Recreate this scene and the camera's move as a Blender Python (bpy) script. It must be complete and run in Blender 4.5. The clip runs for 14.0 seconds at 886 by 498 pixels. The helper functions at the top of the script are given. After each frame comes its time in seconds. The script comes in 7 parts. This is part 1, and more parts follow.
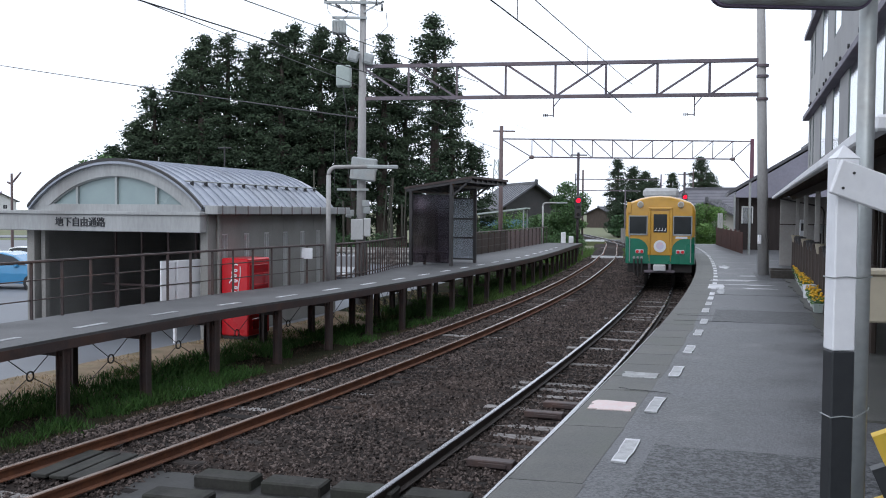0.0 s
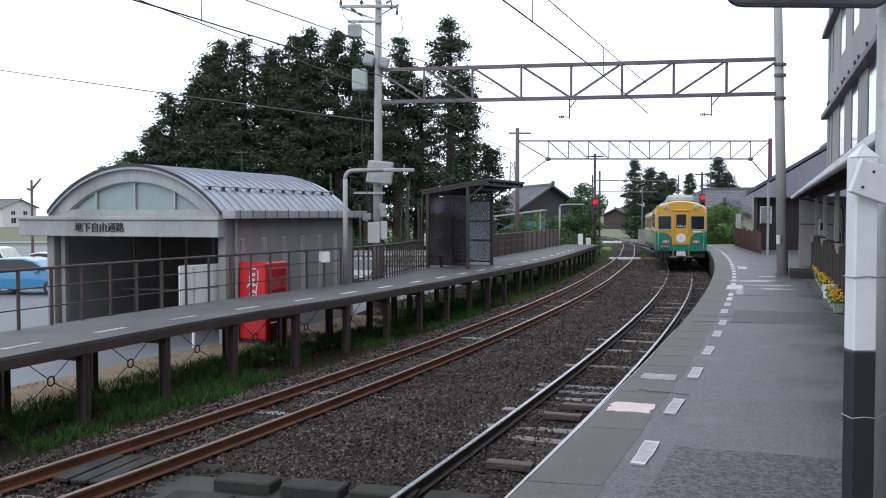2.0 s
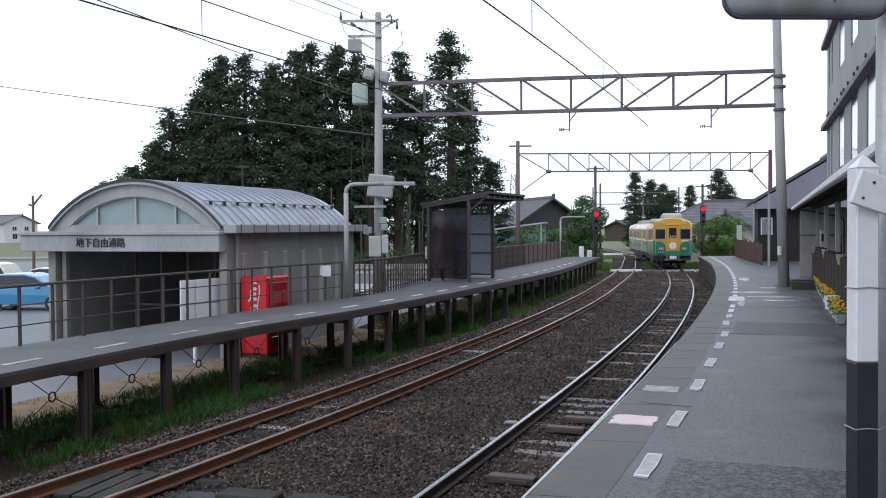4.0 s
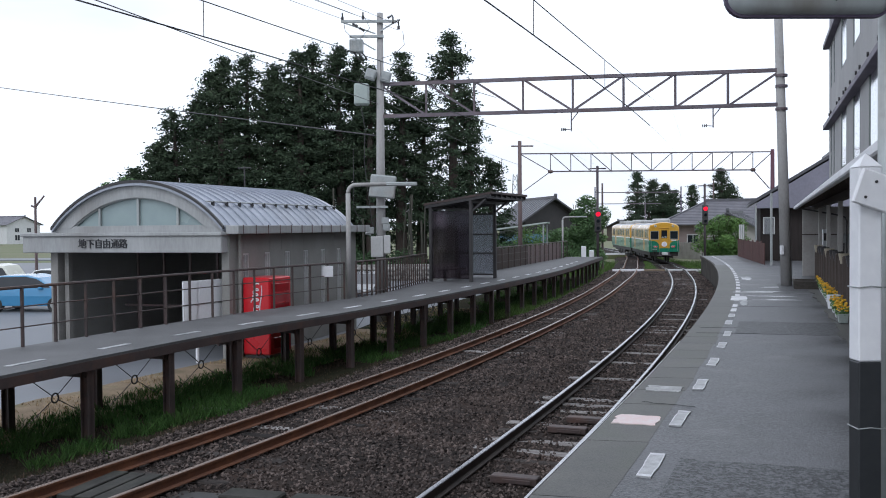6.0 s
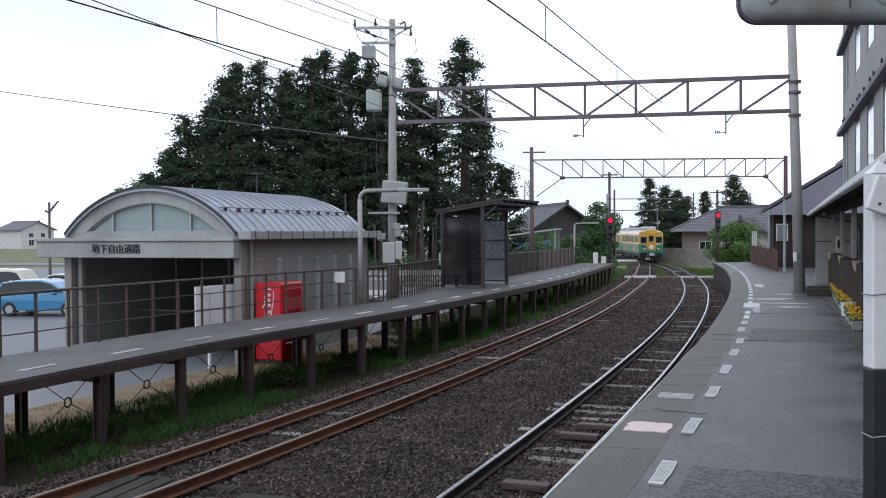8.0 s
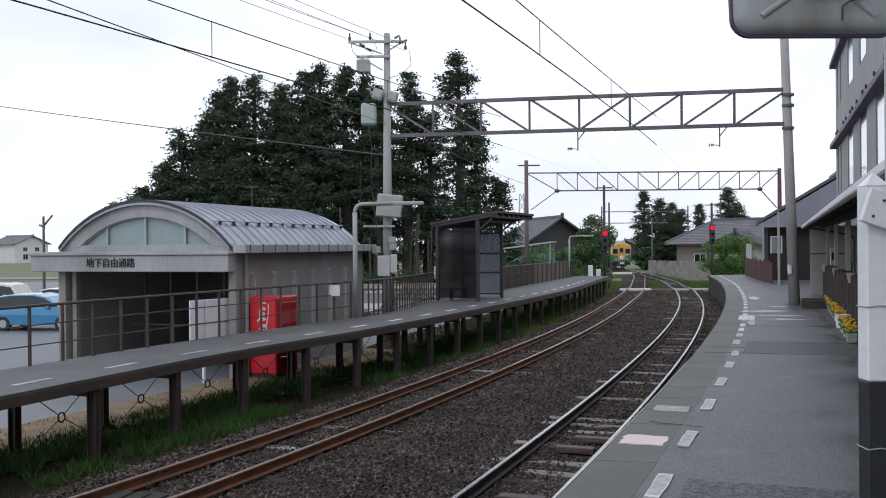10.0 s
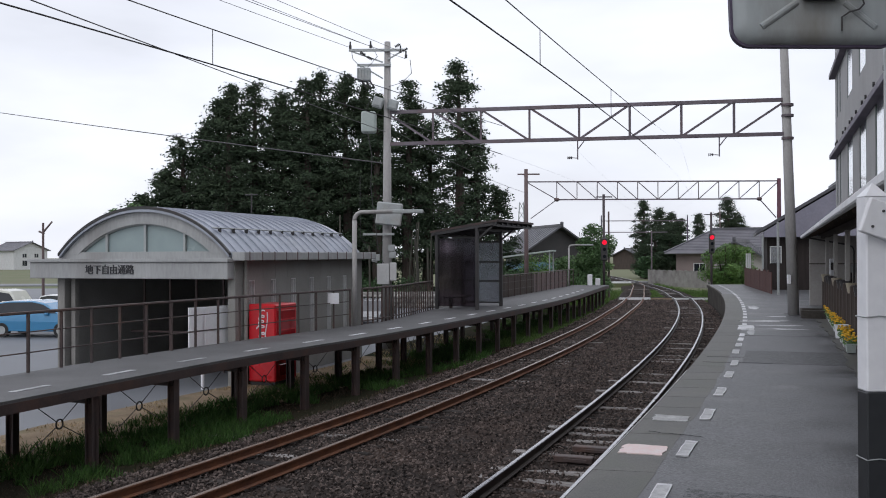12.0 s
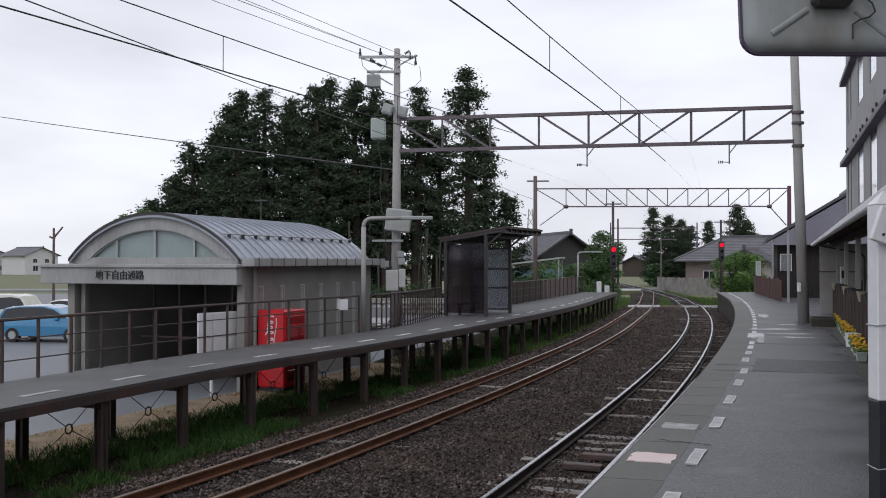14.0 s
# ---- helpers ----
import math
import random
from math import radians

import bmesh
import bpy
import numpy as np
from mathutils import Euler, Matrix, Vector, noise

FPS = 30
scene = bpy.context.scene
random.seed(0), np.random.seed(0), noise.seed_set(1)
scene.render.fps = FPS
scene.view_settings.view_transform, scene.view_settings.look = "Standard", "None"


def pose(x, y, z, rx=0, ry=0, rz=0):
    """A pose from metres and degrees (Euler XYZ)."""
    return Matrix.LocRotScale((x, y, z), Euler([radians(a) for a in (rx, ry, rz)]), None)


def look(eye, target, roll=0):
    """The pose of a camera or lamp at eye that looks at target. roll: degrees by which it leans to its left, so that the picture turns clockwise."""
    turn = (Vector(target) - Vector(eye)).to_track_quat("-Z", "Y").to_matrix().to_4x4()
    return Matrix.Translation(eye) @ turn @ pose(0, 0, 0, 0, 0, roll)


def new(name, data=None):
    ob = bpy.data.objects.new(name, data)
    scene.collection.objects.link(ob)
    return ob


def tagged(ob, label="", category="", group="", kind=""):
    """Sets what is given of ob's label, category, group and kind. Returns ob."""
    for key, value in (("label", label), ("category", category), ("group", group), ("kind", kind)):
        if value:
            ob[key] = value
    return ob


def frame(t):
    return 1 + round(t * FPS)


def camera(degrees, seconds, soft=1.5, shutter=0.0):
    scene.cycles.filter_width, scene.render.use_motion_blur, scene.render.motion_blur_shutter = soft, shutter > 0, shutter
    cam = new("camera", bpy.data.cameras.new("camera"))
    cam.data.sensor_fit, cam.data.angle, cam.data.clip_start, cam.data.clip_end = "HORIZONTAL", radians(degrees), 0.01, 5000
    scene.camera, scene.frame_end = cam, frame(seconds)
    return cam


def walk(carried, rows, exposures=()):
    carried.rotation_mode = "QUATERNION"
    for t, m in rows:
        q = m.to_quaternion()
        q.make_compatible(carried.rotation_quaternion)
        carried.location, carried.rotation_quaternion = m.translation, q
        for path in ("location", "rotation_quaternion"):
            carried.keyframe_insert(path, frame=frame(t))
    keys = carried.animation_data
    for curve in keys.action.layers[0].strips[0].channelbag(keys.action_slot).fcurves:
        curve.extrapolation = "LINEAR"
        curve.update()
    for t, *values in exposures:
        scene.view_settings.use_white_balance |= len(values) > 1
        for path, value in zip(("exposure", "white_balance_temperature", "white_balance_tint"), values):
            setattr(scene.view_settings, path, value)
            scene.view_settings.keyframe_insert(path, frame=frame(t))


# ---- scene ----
# ================= camera and its path =================
EYE_Z = 3.0
TURNS = [  # seconds, pitch, roll, yaw
    (0.0, -2.318, -0.489, -1.165), (0.5, -2.434, -0.478, -1.286), (1.0, -2.526, -0.43, -0.714), (1.5, -2.386, -0.12, -0.184),
    (2.0, -2.161, -0.005, -0.151), (2.8, -1.8, 0.15, -0.13), (3.6, -1.48, 0.29, -0.1), (4.5, -1.282, 0.374, -0.079), (5.0, -1.286, 0.387, -0.011),
    (5.5, -1.161, 0.425, 0.012), (6.0, -1.338, 0.484, 0.03), (6.5, -1.606, 0.575, 0.073), (7.0, -1.589, 0.713, 0.264),
    (7.5, -1.411, 0.599, 0.318), (8.0, -0.965, 0.352, 0.743), (8.8, -0.55, 0.4, 0.65), (9.6, -0.25, 0.46, 0.48), (10.5, -0.013, 0.476, 0.401),
    (11.0, 0.169, 0.228, 0.351), (11.5, 0.161, 0.213, 0.5), (12.0, 0.347, 0.218, 0.406), (12.5, 0.653, 0.359, 0.755),
    (13.0, 0.498, 0.359, 1.107), (13.5, 0.557, 0.124, 1.061), (14.0, 0.752, 0.015, 0.953)]
cam = camera(50.6, 14.0, soft=1.0)
walk(cam, [(t, pose(0, 0, EYE_Z, 90 + p, r, y)) for t, p, r, y in TURNS], exposures=[(0.0, -0.14, 5800, 9), (2.0, -0.14, 5800, 9), (5.0, -0.26, 5800, 9), (8.0, -0.35, 5850, 9), (11.0, -0.50, 6050, 11), (14.0, -0.67, 6200, 12)])

# ================= world and sun =================
SUN_EL, SUN_AZ = 48, 200      # degrees; a veiled sun behind the camera's left shoulder


def build_world():
    w = bpy.data.worlds.new("world")
    scene.world = w
    w.use_nodes = True
    n, l = w.node_tree.nodes, w.node_tree.links
    n.clear()
    out, bg = n.new("ShaderNodeOutputWorld"), n.new("ShaderNodeBackground")
    sky = n.new("ShaderNodeTexSky")
    sky.sky_type, sky.sun_disc = "NISHITA", False
    sky.sun_elevation, sky.sun_rotation = radians(SUN_EL), radians(SUN_AZ)
    sky.dust_density, sky.air_density = 3.0, 1.0
    dim = n.new("ShaderNodeVectorMath")
    dim.operation = "SCALE"
    dim.inputs["Scale"].default_value = 0.1
    tc, mp = n.new("ShaderNodeTexCoord"), n.new("ShaderNodeMapping")
    mp.inputs["Scale"].default_value = (1.0, 1.0, 3.5)
    nz, ramp = n.new("ShaderNodeTexNoise"), n.new("ShaderNodeValToRGB")
    nz.inputs["Scale"].default_value, nz.inputs["Detail"].default_value = 2.2, 6
    ramp.color_ramp.elements[0].position, ramp.color_ramp.elements[1].position = 0.36, 0.62
    ramp.color_ramp.elements[0].color = (1.38, 1.38, 1.42, 1)
    ramp.color_ramp.elements[1].color = (1.76, 1.76, 1.79, 1)
    mix = n.new("ShaderNodeMix")
    mix.data_type = "RGBA"
    mix.inputs[0].default_value = 0.86
    l.new(tc.outputs["Generated"], mp.inputs["Vector"])
    l.new(mp.outputs["Vector"], nz.inputs["Vector"])
    l.new(nz.outputs["Fac"], ramp.inputs["Fac"])
    l.new(sky.outputs["Color"], dim.inputs[0])
    l.new(dim.outputs["Vector"], mix.inputs[6])
    l.new(ramp.outputs["Color"], mix.inputs[7])
    l.new(mix.outputs[2], bg.inputs["Color"])
    bg.inputs["Strength"].default_value = 1.0
    l.new(bg.outputs["Background"], out.inputs["Surface"])
    sun = new("sun", bpy.data.lights.new("sun", "SUN"))
    sun.data.energy, sun.data.angle, sun.data.color = 0.7, radians(25), (1.0, 0.97, 0.92)
    a = radians(SUN_AZ)
    way = Vector((math.sin(a) * math.cos(radians(SUN_EL)), math.cos(a) * math.cos(radians(SUN_EL)), math.sin(radians(SUN_EL))))
    sun.matrix_world = look(way * 50, (0, 0, 0))


build_world()


# ================= materials =================
def mat(name, c1, c2=None, rough=0.8, metal=0.0, fine=40.0, coarse=2.0, bump=0.15, dist=0.01, dirt=None, dirt_amt=0.5, coat=0.0,
        rnd=0.0, island=0.0, stretch=(1, 1, 1), emit=0.0, trans=0.0, sharp=0.16, rvar=0.12):
    """Base colour from c1 to c2 over fine grain and coarse stains, with relief."""
    m = bpy.data.materials.new(name)
    m.use_nodes = True
    n, l = m.node_tree.nodes, m.node_tree.links
    b = n["Principled BSDF"]
    c2 = c2 or tuple(v * 0.8 for v in c1)
    tc, mp = n.new("ShaderNodeTexCoord"), n.new("ShaderNodeMapping")
    mp.inputs["Scale"].default_value = stretch
    l.new(tc.outputs["Object"], mp.inputs["Vector"])
    f, c = n.new("ShaderNodeTexNoise"), n.new("ShaderNodeTexNoise")
    f.inputs["Scale"].default_value, f.inputs["Detail"].default_value = fine, 5
    c.inputs["Scale"].default_value, c.inputs["Detail"].default_value = coarse, 6
    for t in (f, c):
        l.new(mp.outputs["Vector"], t.inputs["Vector"])
    add = n.new("ShaderNodeMath")
    add.operation = "MULTIPLY_ADD"
    add.inputs[1].default_value, add.inputs[2].default_value = 0.45, 0.0
    l.new(f.outputs["Fac"], add.inputs[0])
    add2 = n.new("ShaderNodeMath")
    add2.operation = "MULTIPLY_ADD"
    add2.inputs[1].default_value = 0.55
    l.new(c.outputs["Fac"], add2.inputs[0])
    l.new(add.outputs[0], add2.inputs[2])
    ramp = n.new("ShaderNodeMapRange")
    ramp.inputs["From Min"].default_value, ramp.inputs["From Max"].default_value = 0.5 - sharp, 0.5 + sharp
    l.new(add2.outputs[0], ramp.inputs["Value"])
    mix = n.new("ShaderNodeMix")
    mix.data_type = "RGBA"
    mix.inputs[6].default_value, mix.inputs[7].default_value = (*c1, 1), (*c2, 1)
    l.new(ramp.outputs[0], mix.inputs[0])
    col = mix.outputs[2]
    if dirt:
        d, dr = n.new("ShaderNodeTexNoise"), n.new("ShaderNodeMapRange")
        d.inputs["Scale"].default_value, d.inputs["Detail"].default_value = coarse * 0.45, 8
        d.inputs["Roughness"].default_value = 0.65
        dr.inputs["From Min"].default_value, dr.inputs["From Max"].default_value = 0.5, 0.68
        dr.inputs["To Max"].default_value = dirt_amt
        l.new(mp.outputs["Vector"], d.inputs["Vector"])
        l.new(d.outputs["Fac"], dr.inputs["Value"])
        mx = n.new("ShaderNodeMix")
        mx.data_type = "RGBA"
        mx.inputs[7].default_value = (*dirt, 1)
        l.new(col, mx.inputs[6])
        l.new(dr.outputs[0], mx.inputs[0])
        col = mx.outputs[2]
    if rnd or island:
        src = n.new("ShaderNodeObjectInfo").outputs["Random"] if rnd else n.new("ShaderNodeNewGeometry").outputs["Random Per Island"]
        v = n.new("ShaderNodeMapRange")
        v.inputs["To Min"].default_value, v.inputs["To Max"].default_value = 1 - (rnd or island), 1 + (rnd or island)
        l.new(src, v.inputs["Value"])
        sc = n.new("ShaderNodeVectorMath")
        sc.operation = "SCALE"
        l.new(col, sc.inputs[0])
        l.new(v.outputs[0], sc.inputs["Scale"])
        col = sc.outputs["Vector"]
    l.new(col, b.inputs["Base Color"])
    b.inputs["Metallic"].default_value = metal
    rr = n.new("ShaderNodeMapRange")
    rr.inputs["To Min"].default_value, rr.inputs["To Max"].default_value = max(0.03, rough - rvar), min(1, rough + rvar)
    l.new(c.outputs["Fac"], rr.inputs["Value"])
    l.new(rr.outputs[0], b.inputs["Roughness"])
    b.inputs["Coat Weight"].default_value = coat
    if trans:
        b.inputs["Transmission Weight"].default_value = trans
    if emit:
        b.inputs["Emission Color"].default_value = (*c1, 1)
        b.inputs["Emission Strength"].default_value = emit
    if bump:
        bp = n.new("ShaderNodeBump")
        bp.inputs["Strength"].default_value, bp.inputs["Distance"].default_value = bump, dist
        l.new(add2.outputs[0], bp.inputs["Height"])
        l.new(bp.outputs["Normal"], b.inputs["Normal"])
    return m


M = dict(
    asphalt=mat("asphalt", (0.034, 0.035, 0.038), (0.150, 0.152, 0.160), 0.48, fine=42, coarse=0.9, bump=1.0, dist=0.016, sharp=0.085, dirt=(0.15, 0.15, 0.158), dirt_amt=0.5, rvar=0.34),
    patch=mat("asphalt_patch", (0.024, 0.025, 0.027), (0.145, 0.147, 0.155), 0.55, fine=55, coarse=22, bump=1.0, dist=0.016, sharp=0.07, dirt=(0.04, 0.04, 0.042), dirt_amt=0.5),
paint_smear=mat("smeared_paint", (0.62, 0.62, 0.64), (0.26, 0.26, 0.27), 0.45, fine=14, coarse=2.5, bump=0.2, sharp=0.1, dirt=(0.14, 0.14, 0.145), dirt_amt=0.8),
    paint_mid=mat("dull_line_paint", (0.55, 0.55, 0.56), (0.34, 0.34, 0.35), 0.7, fine=70, coarse=9, bump=0.4, dirt=(0.24, 0.24, 0.24), dirt_amt=0.5),
    asphalt_far=mat("asphalt_far", (0.05, 0.05, 0.052), (0.125, 0.124, 0.126), 0.65, fine=45, coarse=1.6, bump=0.6, dirt=(0.045, 0.045, 0.045), dirt_amt=0.5),
    parking=mat("parking", (0.13, 0.137, 0.152), (0.195, 0.203, 0.22), 0.6, fine=40, coarse=0.4, bump=0.2, dirt=(0.14, 0.14, 0.15)),
    concrete=mat("concrete", (0.30, 0.29, 0.27), (0.20, 0.19, 0.18), 0.85, fine=30, coarse=1.5, bump=0.4, dirt=(0.10, 0.09, 0.08), dirt_amt=0.7),
    edge=mat("edge_concrete", (0.17, 0.17, 0.17), (0.10, 0.10, 0.102), 0.8, fine=30, coarse=1.5, bump=0.3, dirt=(0.16, 0.14, 0.12)),
    wallstone=mat("platform_wall", (0.10, 0.09, 0.08), (0.05, 0.045, 0.04), 0.9, fine=14, coarse=1.2, bump=0.6),
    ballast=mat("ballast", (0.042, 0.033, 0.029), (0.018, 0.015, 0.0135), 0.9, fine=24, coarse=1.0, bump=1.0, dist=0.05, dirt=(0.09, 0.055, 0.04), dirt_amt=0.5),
    stone=mat("ballast_stone", (0.118, 0.092, 0.082), (0.040, 0.032, 0.029), 0.8, fine=30, coarse=1.2, bump=0.3, island=0.85),
    grass=mat("grass_ground", (0.014, 0.020, 0.009), (0.034, 0.026, 0.018), 0.95, fine=30, coarse=0.8, bump=0.8, dist=0.04),
    field=mat("field", (0.10, 0.13, 0.05), (0.16, 0.15, 0.09), 0.95, fine=10, coarse=0.1, bump=0.4, dist=0.05),
    soil=mat("soil", (0.30, 0.23, 0.155), (0.18, 0.14, 0.10), 0.95, fine=25, coarse=2, bump=0.8, dist=0.03, dirt=(0.09, 0.11, 0.05), dirt_amt=0.5),
    blade=mat("grass_blade", (0.032, 0.085, 0.018), (0.055, 0.10, 0.025), 0.7, island=0.5, bump=0),
    blade_light=mat("light_grass_blade", (0.07, 0.14, 0.03), (0.11, 0.16, 0.05), 0.7, island=0.5, bump=0),
    blade_dry=mat("dry_grass_blade", (0.40, 0.31, 0.19), (0.28, 0.21, 0.12), 0.8, island=0.4, bump=0),
    rust=mat("rusty_rail", (0.20, 0.078, 0.034), (0.095, 0.042, 0.026), 0.75, metal=0.1, fine=35, coarse=3, bump=0.25, dist=0.004),
    railside=mat("rail_side", (0.06, 0.045, 0.038), (0.035, 0.028, 0.026), 0.7, metal=0.2, fine=35, coarse=3, bump=0.2),
    railtop=mat("rail_top", (0.46, 0.46, 0.48), (0.36, 0.36, 0.38), 0.26, metal=1.0, fine=20, coarse=2, bump=0.05),
    rusttop=mat("rust_top", (0.24, 0.17, 0.13), (0.15, 0.095, 0.07), 0.28, metal=0.5, fine=25, coarse=2, bump=0.1),
    sleeper=mat("sleeper", (0.055, 0.046, 0.042), (0.020, 0.0175, 0.0165), 0.9, fine=25, coarse=3, bump=0.6, rnd=0.5, stretch=(0.5, 4, 4)),
    sleeper_pale=mat("sleeper_pale", (0.30, 0.28, 0.27), (0.08, 0.07, 0.066), 0.9, fine=25, coarse=3, bump=0.4, rnd=0.2, stretch=(0.5, 4, 4)),
    brown=mat("brown_steel", (0.040, 0.030, 0.030), (0.075, 0.050, 0.045), 0.6, fine=30, coarse=3, bump=0.2, dirt=(0.13, 0.06, 0.035), dirt_amt=0.4),
    paint=mat("line_paint", (0.74, 0.74, 0.76), (0.55, 0.55, 0.57), 0.7, fine=50, coarse=6, bump=0.3, dirt=(0.3, 0.3, 0.3), dirt_amt=0.5),
    paint_worn=mat("worn_paint", (0.5, 0.5, 0.5), (0.24, 0.24, 0.24), 0.7, fine=30, coarse=4, bump=0.2, dirt=(0.15, 0.15, 0.15), dirt_amt=0.8),
    paint_pink=mat("pink_paint", (0.72, 0.52, 0.50), (0.72, 0.66, 0.65), 0.7, fine=30, coarse=5, bump=0.2),
    concpole=mat("concrete_pole", (0.40, 0.39, 0.38), (0.30, 0.29, 0.285), 0.8, fine=25, coarse=1.2, bump=0.25, stretch=(1, 1, 0.4), dirt=(0.22, 0.20, 0.19), dirt_amt=0.5),
    steel=mat("gantry_steel", (0.185, 0.16, 0.185), (0.12, 0.10, 0.115), 0.55, metal=0.2, fine=25, coarse=2, bump=0.1, dirt=(0.14, 0.07, 0.05), dirt_amt=0.5),
    galv=mat("galvanised", (0.42, 0.44, 0.44), (0.32, 0.34, 0.34), 0.5, metal=0.5, fine=25, coarse=3, bump=0.1, dirt=(0.3, 0.22, 0.15), dirt_amt=0.3),
    wire=mat("wire", (0.05, 0.05, 0.055), (0.07, 0.065, 0.065), 0.5, metal=0.5, bump=0),
    dark=mat("dark_metal", (0.03, 0.03, 0.032), (0.05, 0.045, 0.045), 0.5, bump=0.1),
    black=mat("black_paint", (0.014, 0.016, 0.019), (0.026, 0.028, 0.031), 0.45, fine=20, coarse=3, bump=0.15, dist=0.004),
    white=mat("white_paint", (0.80, 0.80, 0.82), (0.70, 0.70, 0.73), 0.5, fine=20, coarse=2, bump=0.12, dist=0.004, dirt=(0.5, 0.48, 0.46), dirt_amt=0.4),
    offwhite=mat("offwhite", (0.62, 0.62, 0.62), (0.50, 0.50, 0.50), 0.6, fine=20, coarse=2, bump=0.1),
    tilewall=mat("house_wall", (0.27, 0.265, 0.25), (0.205, 0.20, 0.19), 0.75, fine=25, coarse=1.2, bump=0.15, dirt=(0.20, 0.19, 0.18), dirt_amt=0.4),
    fascia=mat("fascia_concrete", (0.41, 0.415, 0.415), (0.30, 0.305, 0.305), 0.75, fine=20, coarse=1.5, bump=0.15, stretch=(1, 1, 0.25), dirt=(0.22, 0.21, 0.20), dirt_amt=0.55),
    roofmetal=mat("roof_metal", (0.40, 0.42, 0.48), (0.31, 0.33, 0.38), 0.36, metal=0.7, fine=20, coarse=1, bump=0.05, dirt=(0.33, 0.33, 0.35), dirt_amt=0.4),
    darktrim=mat("dark_trim", (0.10, 0.075, 0.075), (0.15, 0.10, 0.095), 0.6, fine=15, coarse=2, bump=0.1),
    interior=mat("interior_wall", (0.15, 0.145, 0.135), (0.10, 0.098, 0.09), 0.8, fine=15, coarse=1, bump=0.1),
    frosted=mat("frosted_glass", (0.30, 0.37, 0.37), (0.25, 0.31, 0.32), 0.25, fine=3, coarse=0.6, bump=0.02),
    glass=mat("dark_glass", (0.012, 0.015, 0.02), (0.02, 0.024, 0.03), 0.06, bump=0),
    emblem=mat("emblem", (0.55, 0.62, 0.78), (0.75, 0.55, 0.58), 0.4, fine=6, coarse=5, bump=0),
    wetconcrete=mat("wet_concrete", (0.055, 0.053, 0.047), (0.028, 0.027, 0.025), 0.8, fine=25, coarse=3, bump=0.4, dirt=(0.05, 0.055, 0.04), dirt_amt=0.5),
    purple=mat("violet_trim", (0.085, 0.065, 0.105), (0.06, 0.045, 0.08), 0.5, fine=10, coarse=1, bump=0.1),
    smoke=mat("smoked_panel", (0.16, 0.13, 0.155), (0.12, 0.10, 0.12), 0.05, fine=4, coarse=0.6, bump=0.0, trans=0.95),
    poster=mat("pale_panel", (0.56, 0.60, 0.66), (0.48, 0.52, 0.58), 0.2, fine=4, coarse=0.9, bump=0.03, trans=0.7),
    red=mat("red_enamel", (0.62, 0.012, 0.022), (0.50, 0.010, 0.018), 0.3, fine=5, coarse=1, bump=0.03, coat=0.3),
    yellow=mat("train_yellow", (0.66, 0.36, 0.035), (0.58, 0.31, 0.03), 0.30, fine=6, coarse=0.8, bump=0.03, coat=0.7, dirt=(0.42, 0.24, 0.05), dirt_amt=0.3),
    green=mat("train_green", (0.012, 0.20, 0.115), (0.010, 0.16, 0.095), 0.30, fine=6, coarse=0.8, bump=0.03, coat=0.6, dirt=(0.03, 0.13, 0.08), dirt_amt=0.3),
    trainroof=mat("train_roof", (0.50, 0.50, 0.50), (0.36, 0.36, 0.36), 0.6, fine=10, coarse=0.8, bump=0.1, dirt=(0.2, 0.19, 0.18), dirt_amt=0.5),
    underside=mat("underframe", (0.022, 0.020, 0.020), (0.04, 0.035, 0.032), 0.7, fine=20, coarse=2, bump=0.2),
    redlamp=mat("red_lamp", (0.95, 0.004, 0.03), (0.95, 0.004, 0.03), 0.3, bump=0, emit=1.3),
    taillamp=mat("tail_lamp", (0.60, 0.02, 0.03), (0.60, 0.02, 0.03), 0.3, bump=0, emit=0.08),
    amber=mat("warm_lamp", (1.0, 0.22, 0.05), (1.0, 0.22, 0.05), 0.3, bump=0, emit=3.0),
    bark=mat("bark", (0.065, 0.05, 0.04), (0.04, 0.03, 0.026), 0.95, fine=20, coarse=3, bump=0.8, dist=0.03, stretch=(1, 1, 0.2)),
    cedar=mat("cedar_needles", (0.024, 0.046, 0.024), (0.050, 0.070, 0.036), 1.0, fine=3, coarse=0.25, island=0.45, bump=0),
    leaf=mat("broad_leaves", (0.07, 0.16, 0.035), (0.13, 0.22, 0.05), 0.6, fine=3, coarse=0.6, island=0.4, bump=0),
    leaf_dark=mat("dark_leaves", (0.03, 0.07, 0.025), (0.05, 0.10, 0.035), 0.6, fine=3, coarse=0.6, island=0.4, bump=0),
    oldwood=mat("old_wood", (0.075, 0.055, 0.045), (0.045, 0.035, 0.03), 0.8, fine=20, coarse=2, bump=0.3, stretch=(3, 3, 0.4)),
    redwood=mat("red_boards", (0.10, 0.035, 0.03), (0.06, 0.025, 0.022), 0.75, fine=20, coarse=2, bump=0.3, stretch=(3, 3, 0.4)),
    rooftile=mat("roof_tile", (0.115, 0.115, 0.13), (0.075, 0.075, 0.085), 0.5, fine=14, coarse=1.5, bump=0.3),
    roofslate=mat("grey_roof", (0.17, 0.165, 0.185), (0.12, 0.118, 0.135), 0.6, fine=10, coarse=0.8, bump=0.2),
    pinkwall=mat("pinkish_wall", (0.25, 0.20, 0.19), (0.20, 0.16, 0.15), 0.85, fine=12, coarse=0.8, bump=0.15),
    windowgreen=mat("green_frame", (0.05, 0.085, 0.07), (0.04, 0.065, 0.055), 0.5, bump=0),
